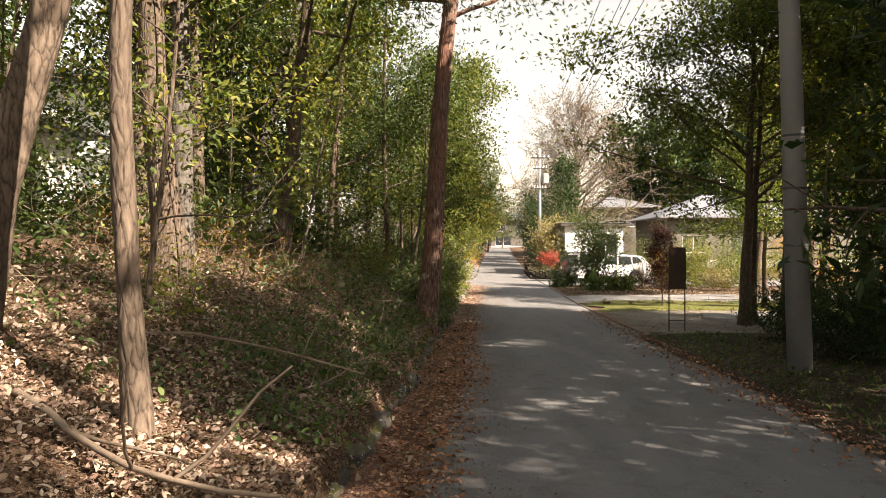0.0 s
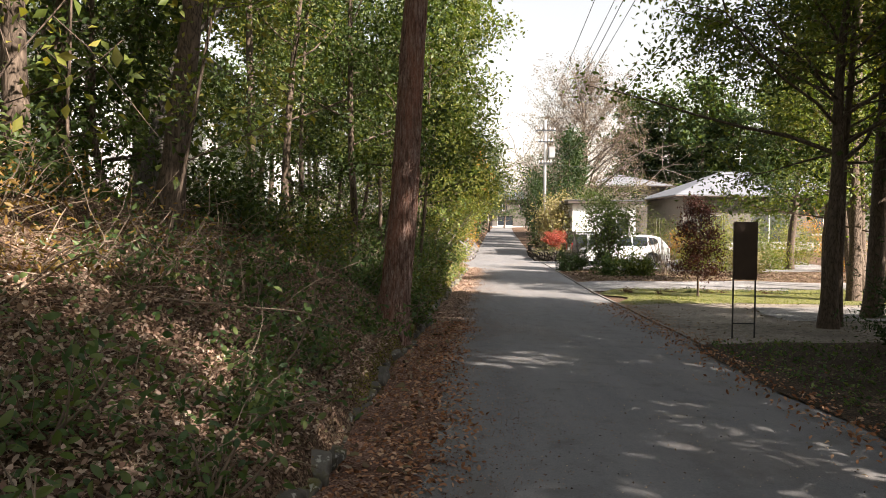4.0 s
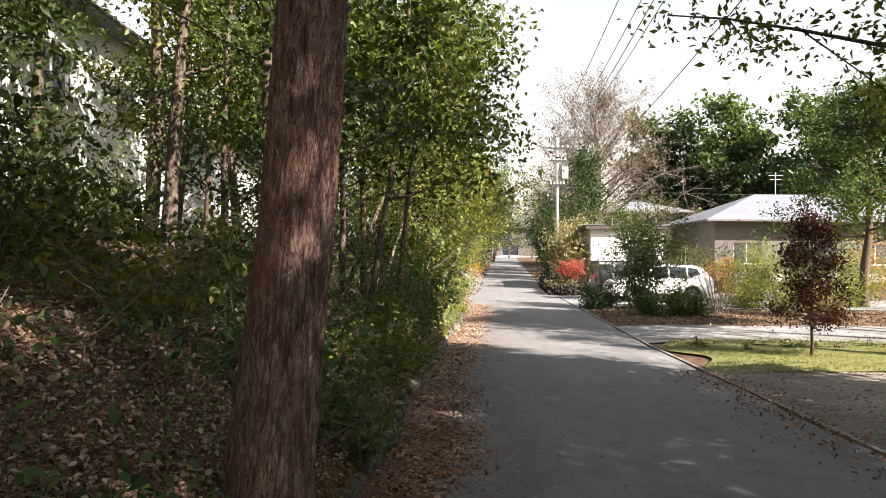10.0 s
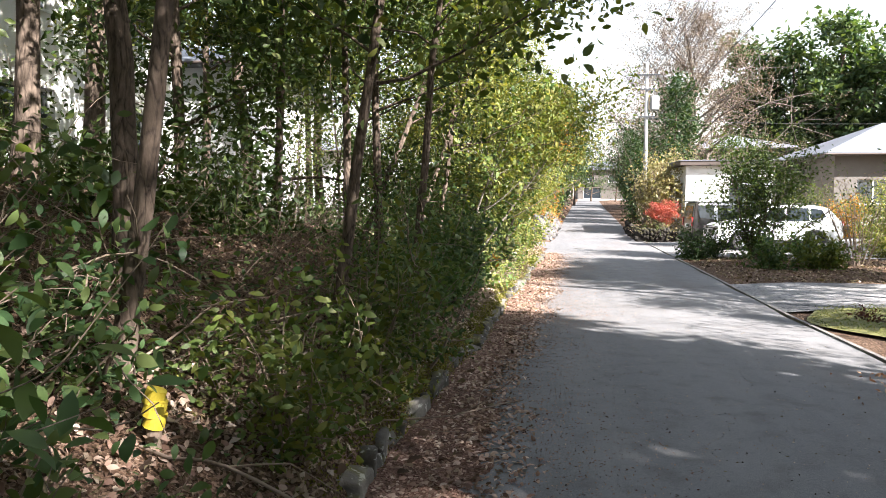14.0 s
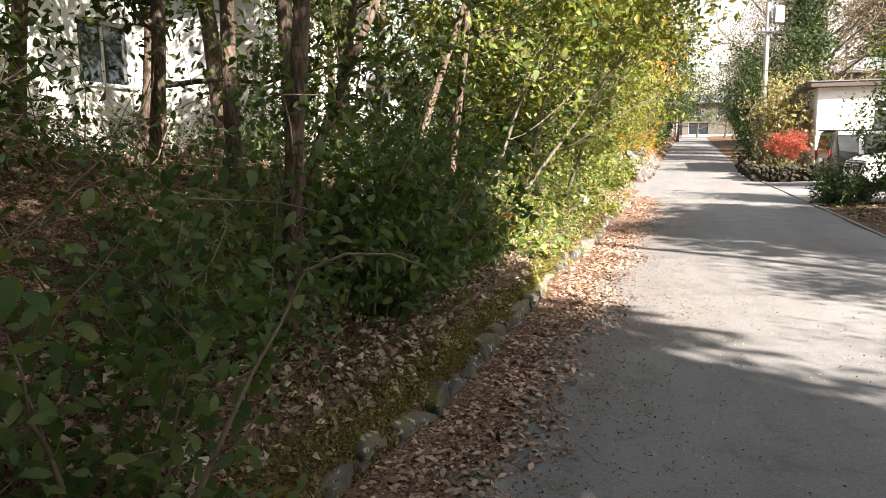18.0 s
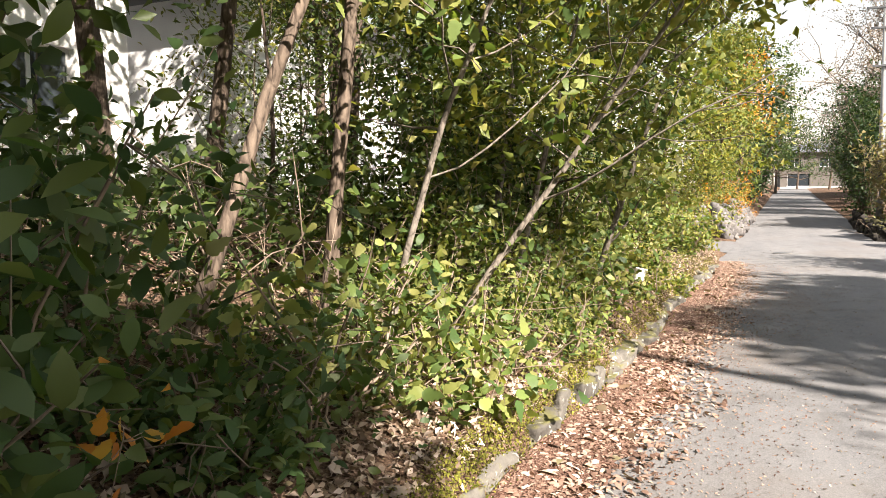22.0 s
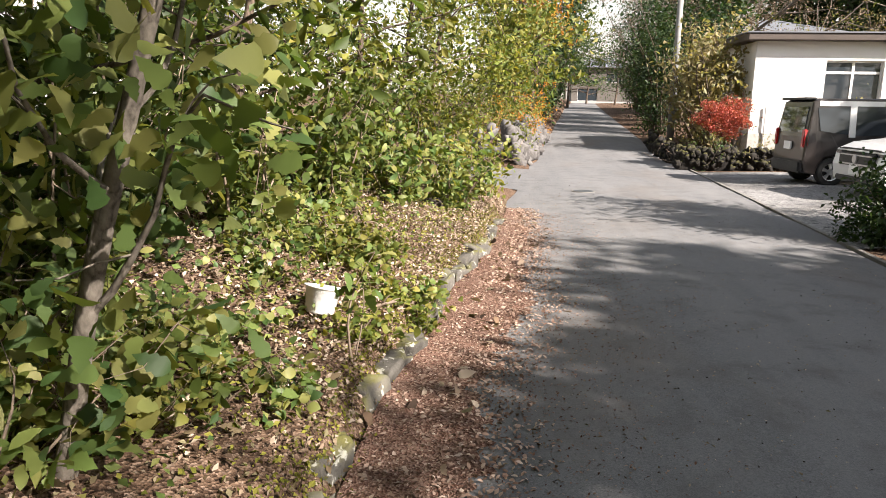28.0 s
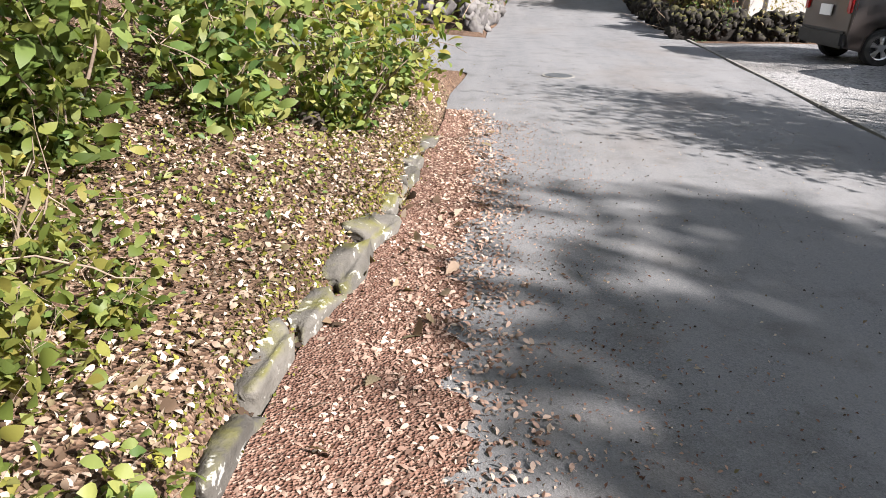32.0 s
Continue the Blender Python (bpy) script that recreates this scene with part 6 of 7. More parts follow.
for k, (x, y, h, w, ml) in enumerate([(13.5, 37.5, 1.2, 1.8, MAT_LEAF_YEL), (16.5, 38.5, 1.4, 2.0, MAT_LEAF_YEL), (19.5, 37.0, 1.5, 2.2, MAT_LEAF_ORANGE), (22.0, 40.0, 1.8, 2.6, MAT_LEAF_YEL), (14.5, 42.0, 1.5, 2.2, MAT_LEAF_MID),
                                      (18.0, 44.0, 2.2, 2.6, MAT_LEAF_MID), (25.0, 38.0, 2.4, 2.8, MAT_LEAF_ORANGE), (22.5, 47.0, 2.6, 3.0, MAT_LEAF_YEL), (13.0, 50.0, 1.4, 1.6, MAT_LEAF_DRY), (15.5, 50.5, 2.6, 2.6, MAT_LEAF_MID), (18.5, 50.0, 2.2, 2.6, MAT_LEAF_YEL), (21.0, 52.0, 2.8, 2.8, MAT_LEAF_MID), (25.0, 49.0, 3.0, 3.2, MAT_LEAF_ORANGE), (28.0, 46.0, 3.0, 3.4, MAT_LEAF_YEL), (16.0, 46.5, 1.8, 2.2, MAT_LEAF_YEL), (11.4, 47.9, 1.5, 1.8, MAT_LEAF_DRY), (11.0, 60.5, 5.0, 3.0, MAT_LEAF_DRY), (13.2, 61.0, 5.6, 3.2, MAT_LEAF_YEL), (15.6, 60.6, 5.2, 3.0, MAT_LEAF_DRY), (9.9, 59.0, 4.4, 2.4, MAT_LEAF_YEL), (13.4, 48.4, 2.0, 2.0, MAT_LEAF_MID), (15.2, 48.2, 1.7, 1.9, MAT_LEAF_ORANGE), (17.2, 48.0, 2.2, 2.2, MAT_LEAF_YEL), (12.2, 37.6, 1.1, 1.6, MAT_LEAF_YEL), (15.0, 37.2, 1.5, 1.8, MAT_LEAF_MID), (19.4, 41.5, 2.2, 2.4, MAT_LEAF_YEL), (14.0, 35.4, 0.8, 1.4, MAT_LEAF_DRY)]):
    plant_shrub("garden_shrub", {MAT_LEAF_YEL.name: "yellow-green garden shrub", MAT_LEAF_ORANGE.name: "garden shrub in orange autumn leaf", MAT_LEAF_MID.name: "green garden shrub", MAT_LEAF_DRY.name: "straw-coloured dry garden shrub"}[ml.name] + " in front of the house",
                on(x, y), h, w, 12, 2600, MAT_TWIG, ml, 560 + k, 0.1, puff=0.2, group="garden shrubs")
# hedges of the far lane
for k, (x, y, h, w, ml) in enumerate([(8.2, 53.0, 4.2, 2.2, MAT_LEAF_DRY), (8.6, 56.5, 4.0, 2.2, MAT_LEAF_DRY), (8.3, 63.0, 6.5, 2.6, MAT_LEAF_PINE), (8.8, 67.0, 7.5, 3.0, MAT_LEAF_PINE), (9.8, 71.0, 6.0, 3.0, MAT_LEAF_PINE), (10.4, 77.0, 6.5, 3.2, MAT_LEAF_FAR),
                                      (11.2, 84.0, 7.0, 3.4, MAT_LEAF_PINE), (12.2, 93.0, 7.5, 3.6, MAT_LEAF_FAR), (1.2, 63.0, 4.5, 3.0, MAT_LEAF_FAR), (2.0, 70.0, 5.0, 3.2, MAT_LEAF_PINE), (2.6, 78.0, 6.0, 3.4, MAT_LEAF_FAR), (3.4, 88.0, 7.0, 3.6, MAT_LEAF_PINE),
                                      (4.0, 100.0, 8.0, 4.0, MAT_LEAF_FAR), (2.2, 62.0, 3.4, 1.8, MAT_LEAF_FAR), (2.9, 71.0, 3.8, 1.8, MAT_LEAF_PINE), (3.7, 81.0, 4.2, 1.9, MAT_LEAF_FAR), (4.6, 92.0, 4.6, 2.0, MAT_LEAF_PINE), (13.6, 104.0, 8.0, 4.0, MAT_LEAF_PINE)]):
    plant_shrub("hedge_tree", {MAT_LEAF_DRY.name: "straw-coloured tall thicket", MAT_LEAF_FAR.name: "green boundary tree", MAT_LEAF_PINE.name: "dark conifer hedge"}[ml.name] + " lining the far lane", on(x, y), h, w, 14, 3600, MAT_BARK, ml, 600 + k, 0.19, puff=0.35, r=0.04, dome=0.6, category="hedge", group="far lane hedges")
for k, (x, y, h, sp, nl, ml) in enumerate([(1.5, 56.0, 7.5, 2.6, 5500, MAT_LEAF_YEL), (0.8, 64.0, 9.0, 3.0, 5500, MAT_LEAF_MID), (2.4, 74.0, 10.0, 3.2, 5500, MAT_LEAF_PINE), (12.0, 70.0, 10.0, 2.4, 5500, MAT_LEAF_PINE), (13.5, 82.0, 11.0, 2.6, 5500, MAT_LEAF_PINE), (5.0, 92.0, 12.0, 4.2, 5500, MAT_LEAF_FAR), (6.8, 106.0, 12.0, 4.5, 5500, MAT_LEAF_MID), (10.6, 64.0, 10.0, 2.0, 5500, MAT_LEAF_PINE), (15.0, 112.0, 12.0, 4.0, 5500, MAT_LEAF_PINE), (7.4, 120.0, 9.0, 3.2, 4000, MAT_LEAF_FAR), (14.4, 126.0, 10.0, 3.4, 4000, MAT_LEAF_PINE), (11.2, 132.0, 9.0, 4.0, 5500, MAT_LEAF_PINE)]):
    plant_tree("lane_tree", {MAT_LEAF_YEL.name: "yellowing", MAT_LEAF_MID.name: "green", MAT_LEAF_PINE.name: "dark conifer-like", MAT_LEAF_FAR.name: "green"}[ml.name] + " tree overhanging the far lane", on(x, y), h, 0.14, int(nl * 0.62), MAT_BARK, ml, 650 + k, (0.03, 0), 0.15, 22, sp, 0.2, 0.25, puff=0.4, group="far lane trees")
# distance
plant_tree("autumn_maple", "roadside maple turned orange at the top", on(2.0, 60.0), 7.4, 0.1, 1100, MAT_BARK, MAT_LEAF_ORANGE, 703, (0.08, 0), 0.5, 14, 1.5, 0.3, 0.2, puff=0.35)
plant_tree("half_bare_tree", "large half-bare tree with rusty pink leaves", on(14.0, 76.0), 15.5, 0.45, 50000, MAT_PALE, MAT_LEAF_RUST, 701, (0, 0), 0.08, 56, 8.6, 0.5, 0.13, puff=0.24, twigs=14)
plant_tree("half_bare_tree", "half-bare tree behind the lane pole", on(14.5, 98.0), 14, 0.25, 7000, MAT_PALE, MAT_LEAF_RUST, 702, (0, 0), 0.12, 30, 7.0, 0.55, 0.18, puff=0.6, twigs=7)
rng = np.random.default_rng(77)
for k in range(22):
    a = k / 21
    x, y = 24 + 62 * a + rng.uniform(-2, 2), 98 - 30 * a + rng.uniform(-5, 5)
    plant_tree("far_pine" if k % 3 else "far_broadleaf", "distant dark green tree behind the houses", (x, y, 0.5), rng.uniform(12, 17), 0.3, 2200, MAT_BARK, MAT_LEAF_PINE if k % 3 else MAT_LEAF_FAR, 710 + k, (0, 0), 0.15, 26, 5.0, 0.1, 0.55, puff=0.6, group="far woods", twigs=1)
for k in range(9):
    plant_tree("far_pine", "tall dark pine in the wood behind the bungalow", (24 + k * 3.4 + rng.uniform(-1, 1), 92 - k * 2.2 + rng.uniform(-3, 3), 0.5), rng.uniform(15, 19), 0.3, 4200, MAT_BARK, MAT_LEAF_FAR, 760 + k, (0, 0), 0.1, 26, 5.0, 0.05, 0.62, puff=0.75, group="far woods", twigs=1)
for k in range(10):
    plant_tree("far_broadleaf", "distant leafy tree beyond the bank houses", (-18 - rng.uniform(0, 6), 2 + k * 7.5, 1.5), rng.uniform(10, 14), 0.25, 1800, MAT_BARK, MAT_LEAF_FAR, 740 + k, (0, 0), 0.15, 22, 4.2, 0.2, 0.45, puff=0.6, group="far woods", twigs=1)
plant_shrub("wild_flower", "yellow wild flower at the foot of the bank", on(-1.17, 1.96), 0.22, 0.2, 6, 60, MAT_TWIG, MAT_YELLOW, 800, 0.035, False, 1.5, 0.02, 0.003, low=0.8, category="flower")

# ---- small things ----
def rock_mesh(seed, sx, sy, sz, sub=2, rough=0.25, square=0.6):
    bm = bmesh.new()
    bmesh.ops.create_icosphere(bm, subdivisions=sub, radius=0.5)
    off = Vector((seed * 7.3, seed * 3.1, seed * 1.7))
    for v in bm.verts:
        p = v.co * 2
        q = Vector([math.copysign(abs(c) ** square, c) for c in p]) * 0.5
        q *= 1 + rough * noise.noise(v.co * 2.2 + off) + 0.3 * rough * noise.noise(v.co * 6 + off)
        q += v.co.normalized() * (0.05 * noise.noise(v.co * 14 + off) + 0.03 * noise.noise(v.co * 31 + off))
        v.co = Vector((q.x * sx, q.y * sy, q.z * sz))
    me = bpy.data.meshes.new("stone")
    bm.to_mesh(me)
    bm.free()
    me.polygons.foreach_set("use_smooth", np.full(len(me.polygons), True))
    return me


# signboard on two legs
s = thing("sign_stand", "dark brown metal notice board on thin legs", "sign", on(4.95, 14.8), -3)
for x in (-0.165, 0.165):
    part("leg", rods(((x, 0, -0.1), (x, 0, 1.78), 0.013), sides=8), MAT_BLACK, s)
part("rung", rods(((-0.165, 0, 0.25), (0.165, 0, 0.25), 0.01), sides=8), MAT_BLACK, s)
part("board", boxes((-0.18, -0.03, 0.92, 0.18, -0.014, 1.8), bevel=0.006), MAT_BROWNMETAL, s)

# white bowl left on the bank
b = bmesh.new()
prof = [(0.0, 0.0), (0.075, 0.0), (0.085, 0.01), (0.105, 0.15), (0.118, 0.155), (0.118, 0.163), (0.1, 0.16), (0.08, 0.02), (0.0, 0.015)]
rings = [[b.verts.new((r * math.cos(a * math.pi / 14), r * math.sin(a * math.pi / 14), z)) for a in range(28)] for r, z in prof[1:-1]]
for r0, r1 in zip(rings, rings[1:]):
    for k in range(28):
        b.faces.new((r0[k], r0[(k + 1) % 28], r1[(k + 1) % 28], r1[k]))
b.faces.new(rings[0][::-1])
b.faces.new(rings[-1])
tagged(part("plastic_bucket", b, MAT_PLASTIC, smooth=True), "small white plastic tub lying among leaves", "tub").matrix_basis = pose(*on(0.55, 32.0, 0.02), -12, 8, 0)

cover = thing("manhole_cover", "round iron manhole cover set in the asphalt", "manhole cover", (2.95, 41.5, float(road_z(41.5)) + 0.034), kind="")
part("lid", rods(((0, 0, -0.03), (0, 0, 0.002), 0.19), sides=32), MAT_IRON, cover)
part("rim", rods(((0, 0, -0.02), (0, 0, -0.001), 0.225), sides=32), MAT_EDGING, cover)

me = rock_mesh(3, 0.22, 0.2, 0.16)
stump = put("tree_stump", me, MAT_STUMP)
tagged(stump, "blackened low tree stump in dry leaves", "stump").matrix_basis = pose(*on(0.72, 36.5, 0.03))

# fallen boughs and sticks
for k, (x, y, ln, az, el, r, lab) in enumerate([
        (-2.2, 3.6, 1.9, -35, -8, 0.022, "long dead bough lying on the leaf litter"), (-1.3, 5.0, 1.4, 60, 8, 0.016, "forked dead branch on the bank"), (-2.4, 5.2, 2.0, 10, -2, 0.02, "long dead bough lying on the leaf litter"),
        (-1.6, 7.0, 1.2, 130, 6, 0.013, "thin dead stick on the bank"), (-1.8, 9.4, 1.8, -25, 4, 0.012, "arched dead bramble cane"), (-1.0, 10.7, 1.1, 40, 15, 0.01, "arched dead bramble cane"),
        (-1.9, 11.0, 1.6, 160, 10, 0.012, "thin dead stick on the bank"), (-0.5, 16.6, 1.5, -20, 8, 0.012, "arched dead bramble cane"), (-0.2, 17.6, 1.3, 20, 12, 0.01, "arched dead bramble cane"),
        (0.45, 20.6, 0.5, 15, 6, 0.008, "dry stick on the leaf litter"), (0.72, 32.3, 0.26, 15, 0, 0.014, "short pale lichened stick on the leaves"), (-0.6, 29.9, 0.8, 70, 5, 0.009, "thin dead stick on the bank"), (0.2, 23.0, 0.9, 35, 50, 0.013, "bare crooked pale stem")]):
    rg = np.random.default_rng(900 + k)
    sk = Skin()
    d = (math.cos(radians(az)) * math.cos(radians(el)), math.sin(radians(az)) * math.cos(radians(el)), math.sin(radians(el)))
    line = bend(rg, (0, 0, 0), d, ln, 9, 0.14)
    xs, ys = line[:, 0] + x, line[:, 1] + y
    z0 = float(ground_z(x, y))
    line[:, 2] = np.maximum(line[:, 2] * 0.6, ground_z(xs, ys) - z0 + 0.01)
    r *= 0.65 if ln > 0.6 and y > 4.5 else 1.0
    sk.tube(line, np.linspace(r, r * 0.45, 9), 6, 0.06, rg)
    for q in (3, 5, 6):
        tw = bend(rg, line[q], np.array(d) + rg.normal(size=3) * 0.6 + np.array([0, 0, 0.3]), ln * 0.35, 5, 0.2)
        sk.tube(tw, np.linspace(r * 0.5, r * 0.2, 5), 4)
    tagged(put("fallen_branch", sk.mesh("fallen_branch"), MAT_TWIG), lab, "branch", "dead wood").matrix_basis = pose(x, y, z0 + 0.015)

# kerb of rough stones along the bank
kerb = thing("kerb", "rough mossy stone kerb along the bank", "kerb", kind="structure")
shapes = [rock_mesh(k, 1, 1, 1, 3, 0.5, 0.36) for k in range(8)]
for me in shapes:
    me.materials.append(MAT_KERB)
rng = np.random.default_rng(4)
y = -3.0
while y < 37.2:
    ln = rng.uniform(0.22, 0.5)
    ob = new("kerb_stone", shapes[rng.integers(0, 8)])
    ob.parent = kerb
    yc = y + ln / 2
    slope = math.degrees(math.atan2(float(kerb_x(yc + 0.3) - kerb_x(yc - 0.3)), 0.6))
    ob.matrix_basis = pose(float(kerb_x(yc)) - 0.07 + rng.uniform(-0.03, 0.03), yc, float(road_z(yc)) + rng.uniform(-0.06, 0.01) - 0.03 * (yc < 15), rng.uniform(-8, 8), rng.uniform(-8, 8), -slope + rng.uniform(-8, 8)) @ Matrix.Diagonal((rng.uniform(0.13, 0.21), ln * rng.uniform(0.85, 1.02), rng.uniform(0.2, 0.3), 1))
    y += ln

# boulder walls
bw = thing("boulder_wall", "piled pale boulders holding the bank past the side lane", "wall", kind="structure")
big = [rock_mesh(20 + k, 1, 1, 1, 2, 0.7) for k in range(6)]
for me in big:
    me.materials.append(MAT_ROCK)
for k in range(300):
    y = 46.9 + 12 * rng.uniform(0, 1) ** 1.2
    lv = rng.uniform(0, 1)
    sz = rng.uniform(0.18, 0.4)
    ob = new("boulder", big[rng.integers(0, 6)])
    ob.parent = bw
    reach = 1.2 if y > 47.3 else 2.6
    ob.matrix_basis = pose(float(kerb_x(y)) - 0.1 - lv * 0.6 - (rng.uniform(0, reach) if y < 47.5 else 0), y, float(road_z(y)) + 0.1 + lv * 0.95, *rng.uniform(0, 360, 3)) @ Matrix.Diagonal((sz, sz * rng.uniform(0.8, 1.2), sz * rng.uniform(0.6, 0.9), 1))
gw = thing("lava_wall", "low dark mossy stone wall beneath the red bush", "wall", kind="structure")
dark = [rock_mesh(40 + k, 1, 1, 1, 2, 0.9) for k in range(6)]
for me in dark:
    me.materials.append(MAT_LAVA)
part("core", boxes((5.95, 47.42, float(road_z(47)) - 0.2, 9.1, 47.62, float(road_z(47)) + 0.5)), MAT_LAVA, gw)
for k in range(280):
    x, row = 5.9 + 3.2 * rng.uniform(), rng.uniform()
    sz = rng.uniform(0.09, 0.2)
    ob = new("wall_stone", dark[rng.integers(0, 6)])
    ob.parent = gw
    ob.matrix_basis = pose(x, 47.35 + rng.uniform(0, 0.25), float(road_z(47)) + 0.08 + row * 0.5, *rng.uniform(0, 360, 3)) @ Matrix.Diagonal((sz, sz, sz * 0.8, 1))
for k in range(90):
    y, row = 47.4 + 8 * rng.uniform(), rng.uniform()
    sz = rng.uniform(0.14, 0.3)
    ob = new("wall_stone", dark[rng.integers(0, 6)])
    ob.parent = gw
    ob.matrix_basis = pose(float(right_x(y)) - 0.25 + rng.uniform(0, 0.2), y, float(road_z(y)) + 0.06 + row * 0.5, *rng.uniform(0, 360, 3)) @ Matrix.Diagonal((sz, sz, sz * 0.8, 1))


# fallen leaves, ground cover and grass
def strew(name, label, cat, n, x_of, y_range, size, mat_, seed, up=3.0, slim=0.55, lift=(0.005, 0.03), lobes=False):
    rg = np.random.default_rng(seed)
    y = rg.uniform(*y_range, n)
    x = x_of(rg, y)
    on_road = x > kerb_x(y)
    z = np.where(on_road & (x < right_x(y)), road_z(y) + 0.03 * (1 - (2 * (x - kerb_x(y)) / (right_x(y) - kerb_x(y)) - 1) ** 2), ground_z(x, y)) + rg.uniform(*lift, n)
    c = np.stack([x, y, z], 1)
    tagged(put(name, leaf_mesh(name, c, size, rg, up, slim, lobes), mat_), label, cat, kind="stuff")


def drift(rg, y):
    """A band of leaves along the kerb, thin towards the middle of the lane."""
    w = 1.0 + 0.2 * np.sin(y * 0.8) + 0.15 * np.sin(y * 2.1)
    return kerb_x(y) + 0.03 + w * rg.beta(1.1, 2.4, len(y)) * 1.7


def band(rg, y):
    """Across the drift beside the kerb: thick at the kerb, ragged at the outer rim."""
    return kerb_x(y) + 0.02 + 1.3 * (mould_edge(y) + 0.1) * rg.beta(1.0, 1.5, len(y))


strew("leaf_drift", "band of rusty fallen leaves along the kerb", "fallen leaves", 13000, band, (-3, 17), 0.045, MAT_FALLEN_RUST, 1001, 2.6, 0.5, (0.004, 0.018), "oval")
strew("leaf_drift", "band of pale pinkish fallen leaves along the kerb", "fallen leaves", 11000, band, (17, 30), 0.045, MAT_FALLEN_BROWN, 1012, 2.6, 0.5, (0.004, 0.018), "oval")
strew("leaf_drift", "band of reddish broken leaves along the kerb", "fallen leaves", 12000, band, (30, 39), 0.03, MAT_FALLEN_BROWN, 1013, 2.6, 0.5, (0.004, 0.016), "oval")
strew("leaf_chips", "small crumbs of dry leaf thinning out over the asphalt", "fallen leaves", 52000, drift, (-3, 38.5), 0.016, MAT_FALLEN_RED, 1011, lift=(0.002, 0.007))
strew("leaf_litter", "brown fallen oak leaves on the bank", "fallen leaves", 42000, lambda rg, y: kerb_x(y) - 3.6 * rg.uniform(0, 1, len(y)) ** 1.3, (-2, 40), 0.034, MAT_FALLEN, 1002, 1.1, 0.6, (0.005, 0.05))
strew("lane_leaves", "few dry leaves scattered over the asphalt", "fallen leaves", 1700, lambda rg, y: kerb_x(y) + 4.2 * rg.beta(0.9, 1.6, len(y)), (-2, 44), 0.022, MAT_FALLEN, 1003, lift=(0.002, 0.01))
strew("verge_leaves", "dry leaves on the shaded garden verge", "fallen leaves", 3500, lambda rg, y: right_x(y) + 4.5 * rg.beta(1, 1.6, len(y)), (2, 21), 0.06, MAT_FALLEN, 1004, 2.2)
strew("ground_cover", "low green leaves carpeting the bank", "ground cover", 7000, lambda rg, y: kerb_x(y) - 0.25 - 3.2 * rg.beta(1.1, 1.5, len(y)), (4, 26), 0.05, MAT_LEAF_BUSH, 1005, 1.5, 0.6, (0.02, 0.2), "oval")
strew("ground_cover", "sunlit low green seedlings among dry leaves", "ground cover", 3800, lambda rg, y: kerb_x(y) - 0.3 - 2.6 * rg.beta(1.1, 1.5, len(y)), (26, 38), 0.045, MAT_LEAF_OAK, 1006, 1.5, 0.6, (0.02, 0.12))
strew("lawn_grass", "short mown grass blades", "grass", 22000, lambda rg, y: right_x(y) + 0.4 + 0.25 * np.sin(y * 2) + 9 * rg.beta(1.0, 1.3, len(y)), (20.6, 25.9), 0.05, MAT_GRASS, 1007, -0.2, 0.16, (0.03, 0.06))
strew("verge_weeds", "low weeds along the shaded garden verge", "weeds", 3200, lambda rg, y: right_x(y) + 0.05 + 2.6 * rg.beta(1.0, 1.8, len(y)), (5, 14.2), 0.055, MAT_LEAF_BUSH, 1031, 1.0, 0.5, (0.02, 0.12))
strew("verge_leaves", "rusty leaves gathered along the edge of the asphalt", "fallen leaves", 3600, lambda rg, y: right_x(y) - 0.1 + 0.28 * rg.normal(0, 1, len(y)), (2, 21), 0.045, MAT_FALLEN_RUST, 1033, 2.0, 0.5, (0.03, 0.05), "oval")
strew("bed_leaves", "dry leaves on the planting bed", "fallen leaves", 5000, lambda rg, y: right_x(y) + 0.3 + 12 * rg.beta(1, 1.4, len(y)), (29.6, 37), 0.08, MAT_FALLEN, 1008, 2.2)


strew("dry_leaves", "reddish-brown dry leaves heaped on the bank", "fallen leaves", 15000, lambda rg, y: kerb_x(y) - 0.12 - 2.6 * rg.beta(1.0, 1.7, len(y)), (0, 14.5), 0.037, MAT_FALLEN_BROWN, 1023, 1.6, 0.6, (0.01, 0.07))
# the pale colour paints the sunlit look of this stretch of litter
strew("pale_leaves", "sunlit tan leaves strewn under the first trees", "fallen leaves", 7000, lambda rg, y: kerb_x(y) - 0.2 - 3.2 * rg.beta(1.2, 1.1, len(y)), (0, 8.5), 0.055, MAT_FALLEN_PALE, 1025, 1.6, 0.5, (0.01, 0.05), "oval")
strew("dry_leaves", "reddish-brown dry leaves on the shaded bank", "fallen leaves", 17000, lambda rg, y: kerb_x(y) - 0.1 - 2.2 * rg.beta(1.0, 1.5, len(y)), (3, 17), 0.04, MAT_FALLEN_BROWN, 1026, 1.8, 0.5, (0.01, 0.06), "oval")
strew("moss_patches", "yellow-green moss and tiny sprouts among dry leaves", "moss", 4200, lambda rg, y: kerb_x(y) - 0.12 - 1.5 * rg.beta(0.9, 1.6, len(y)) + 0.12 * np.sin(y * 5), (28, 37), 0.028, MAT_MOSS, 1041, 1.0, 0.6, (0.01, 0.05))
# here too the sunlight on the bank's edge is in the pale leaf colour
strew("pale_leaves", "pale sunlit fallen leaves covering the bank's edge", "fallen leaves", 6500, lambda rg, y: kerb_x(y) - 0.1 - 0.9 * rg.beta(1.0, 1.4, len(y)), (17.0, 29.0), 0.055, MAT_FALLEN_PALE, 1021, 1.6, 0.6, (0.005, 0.035))
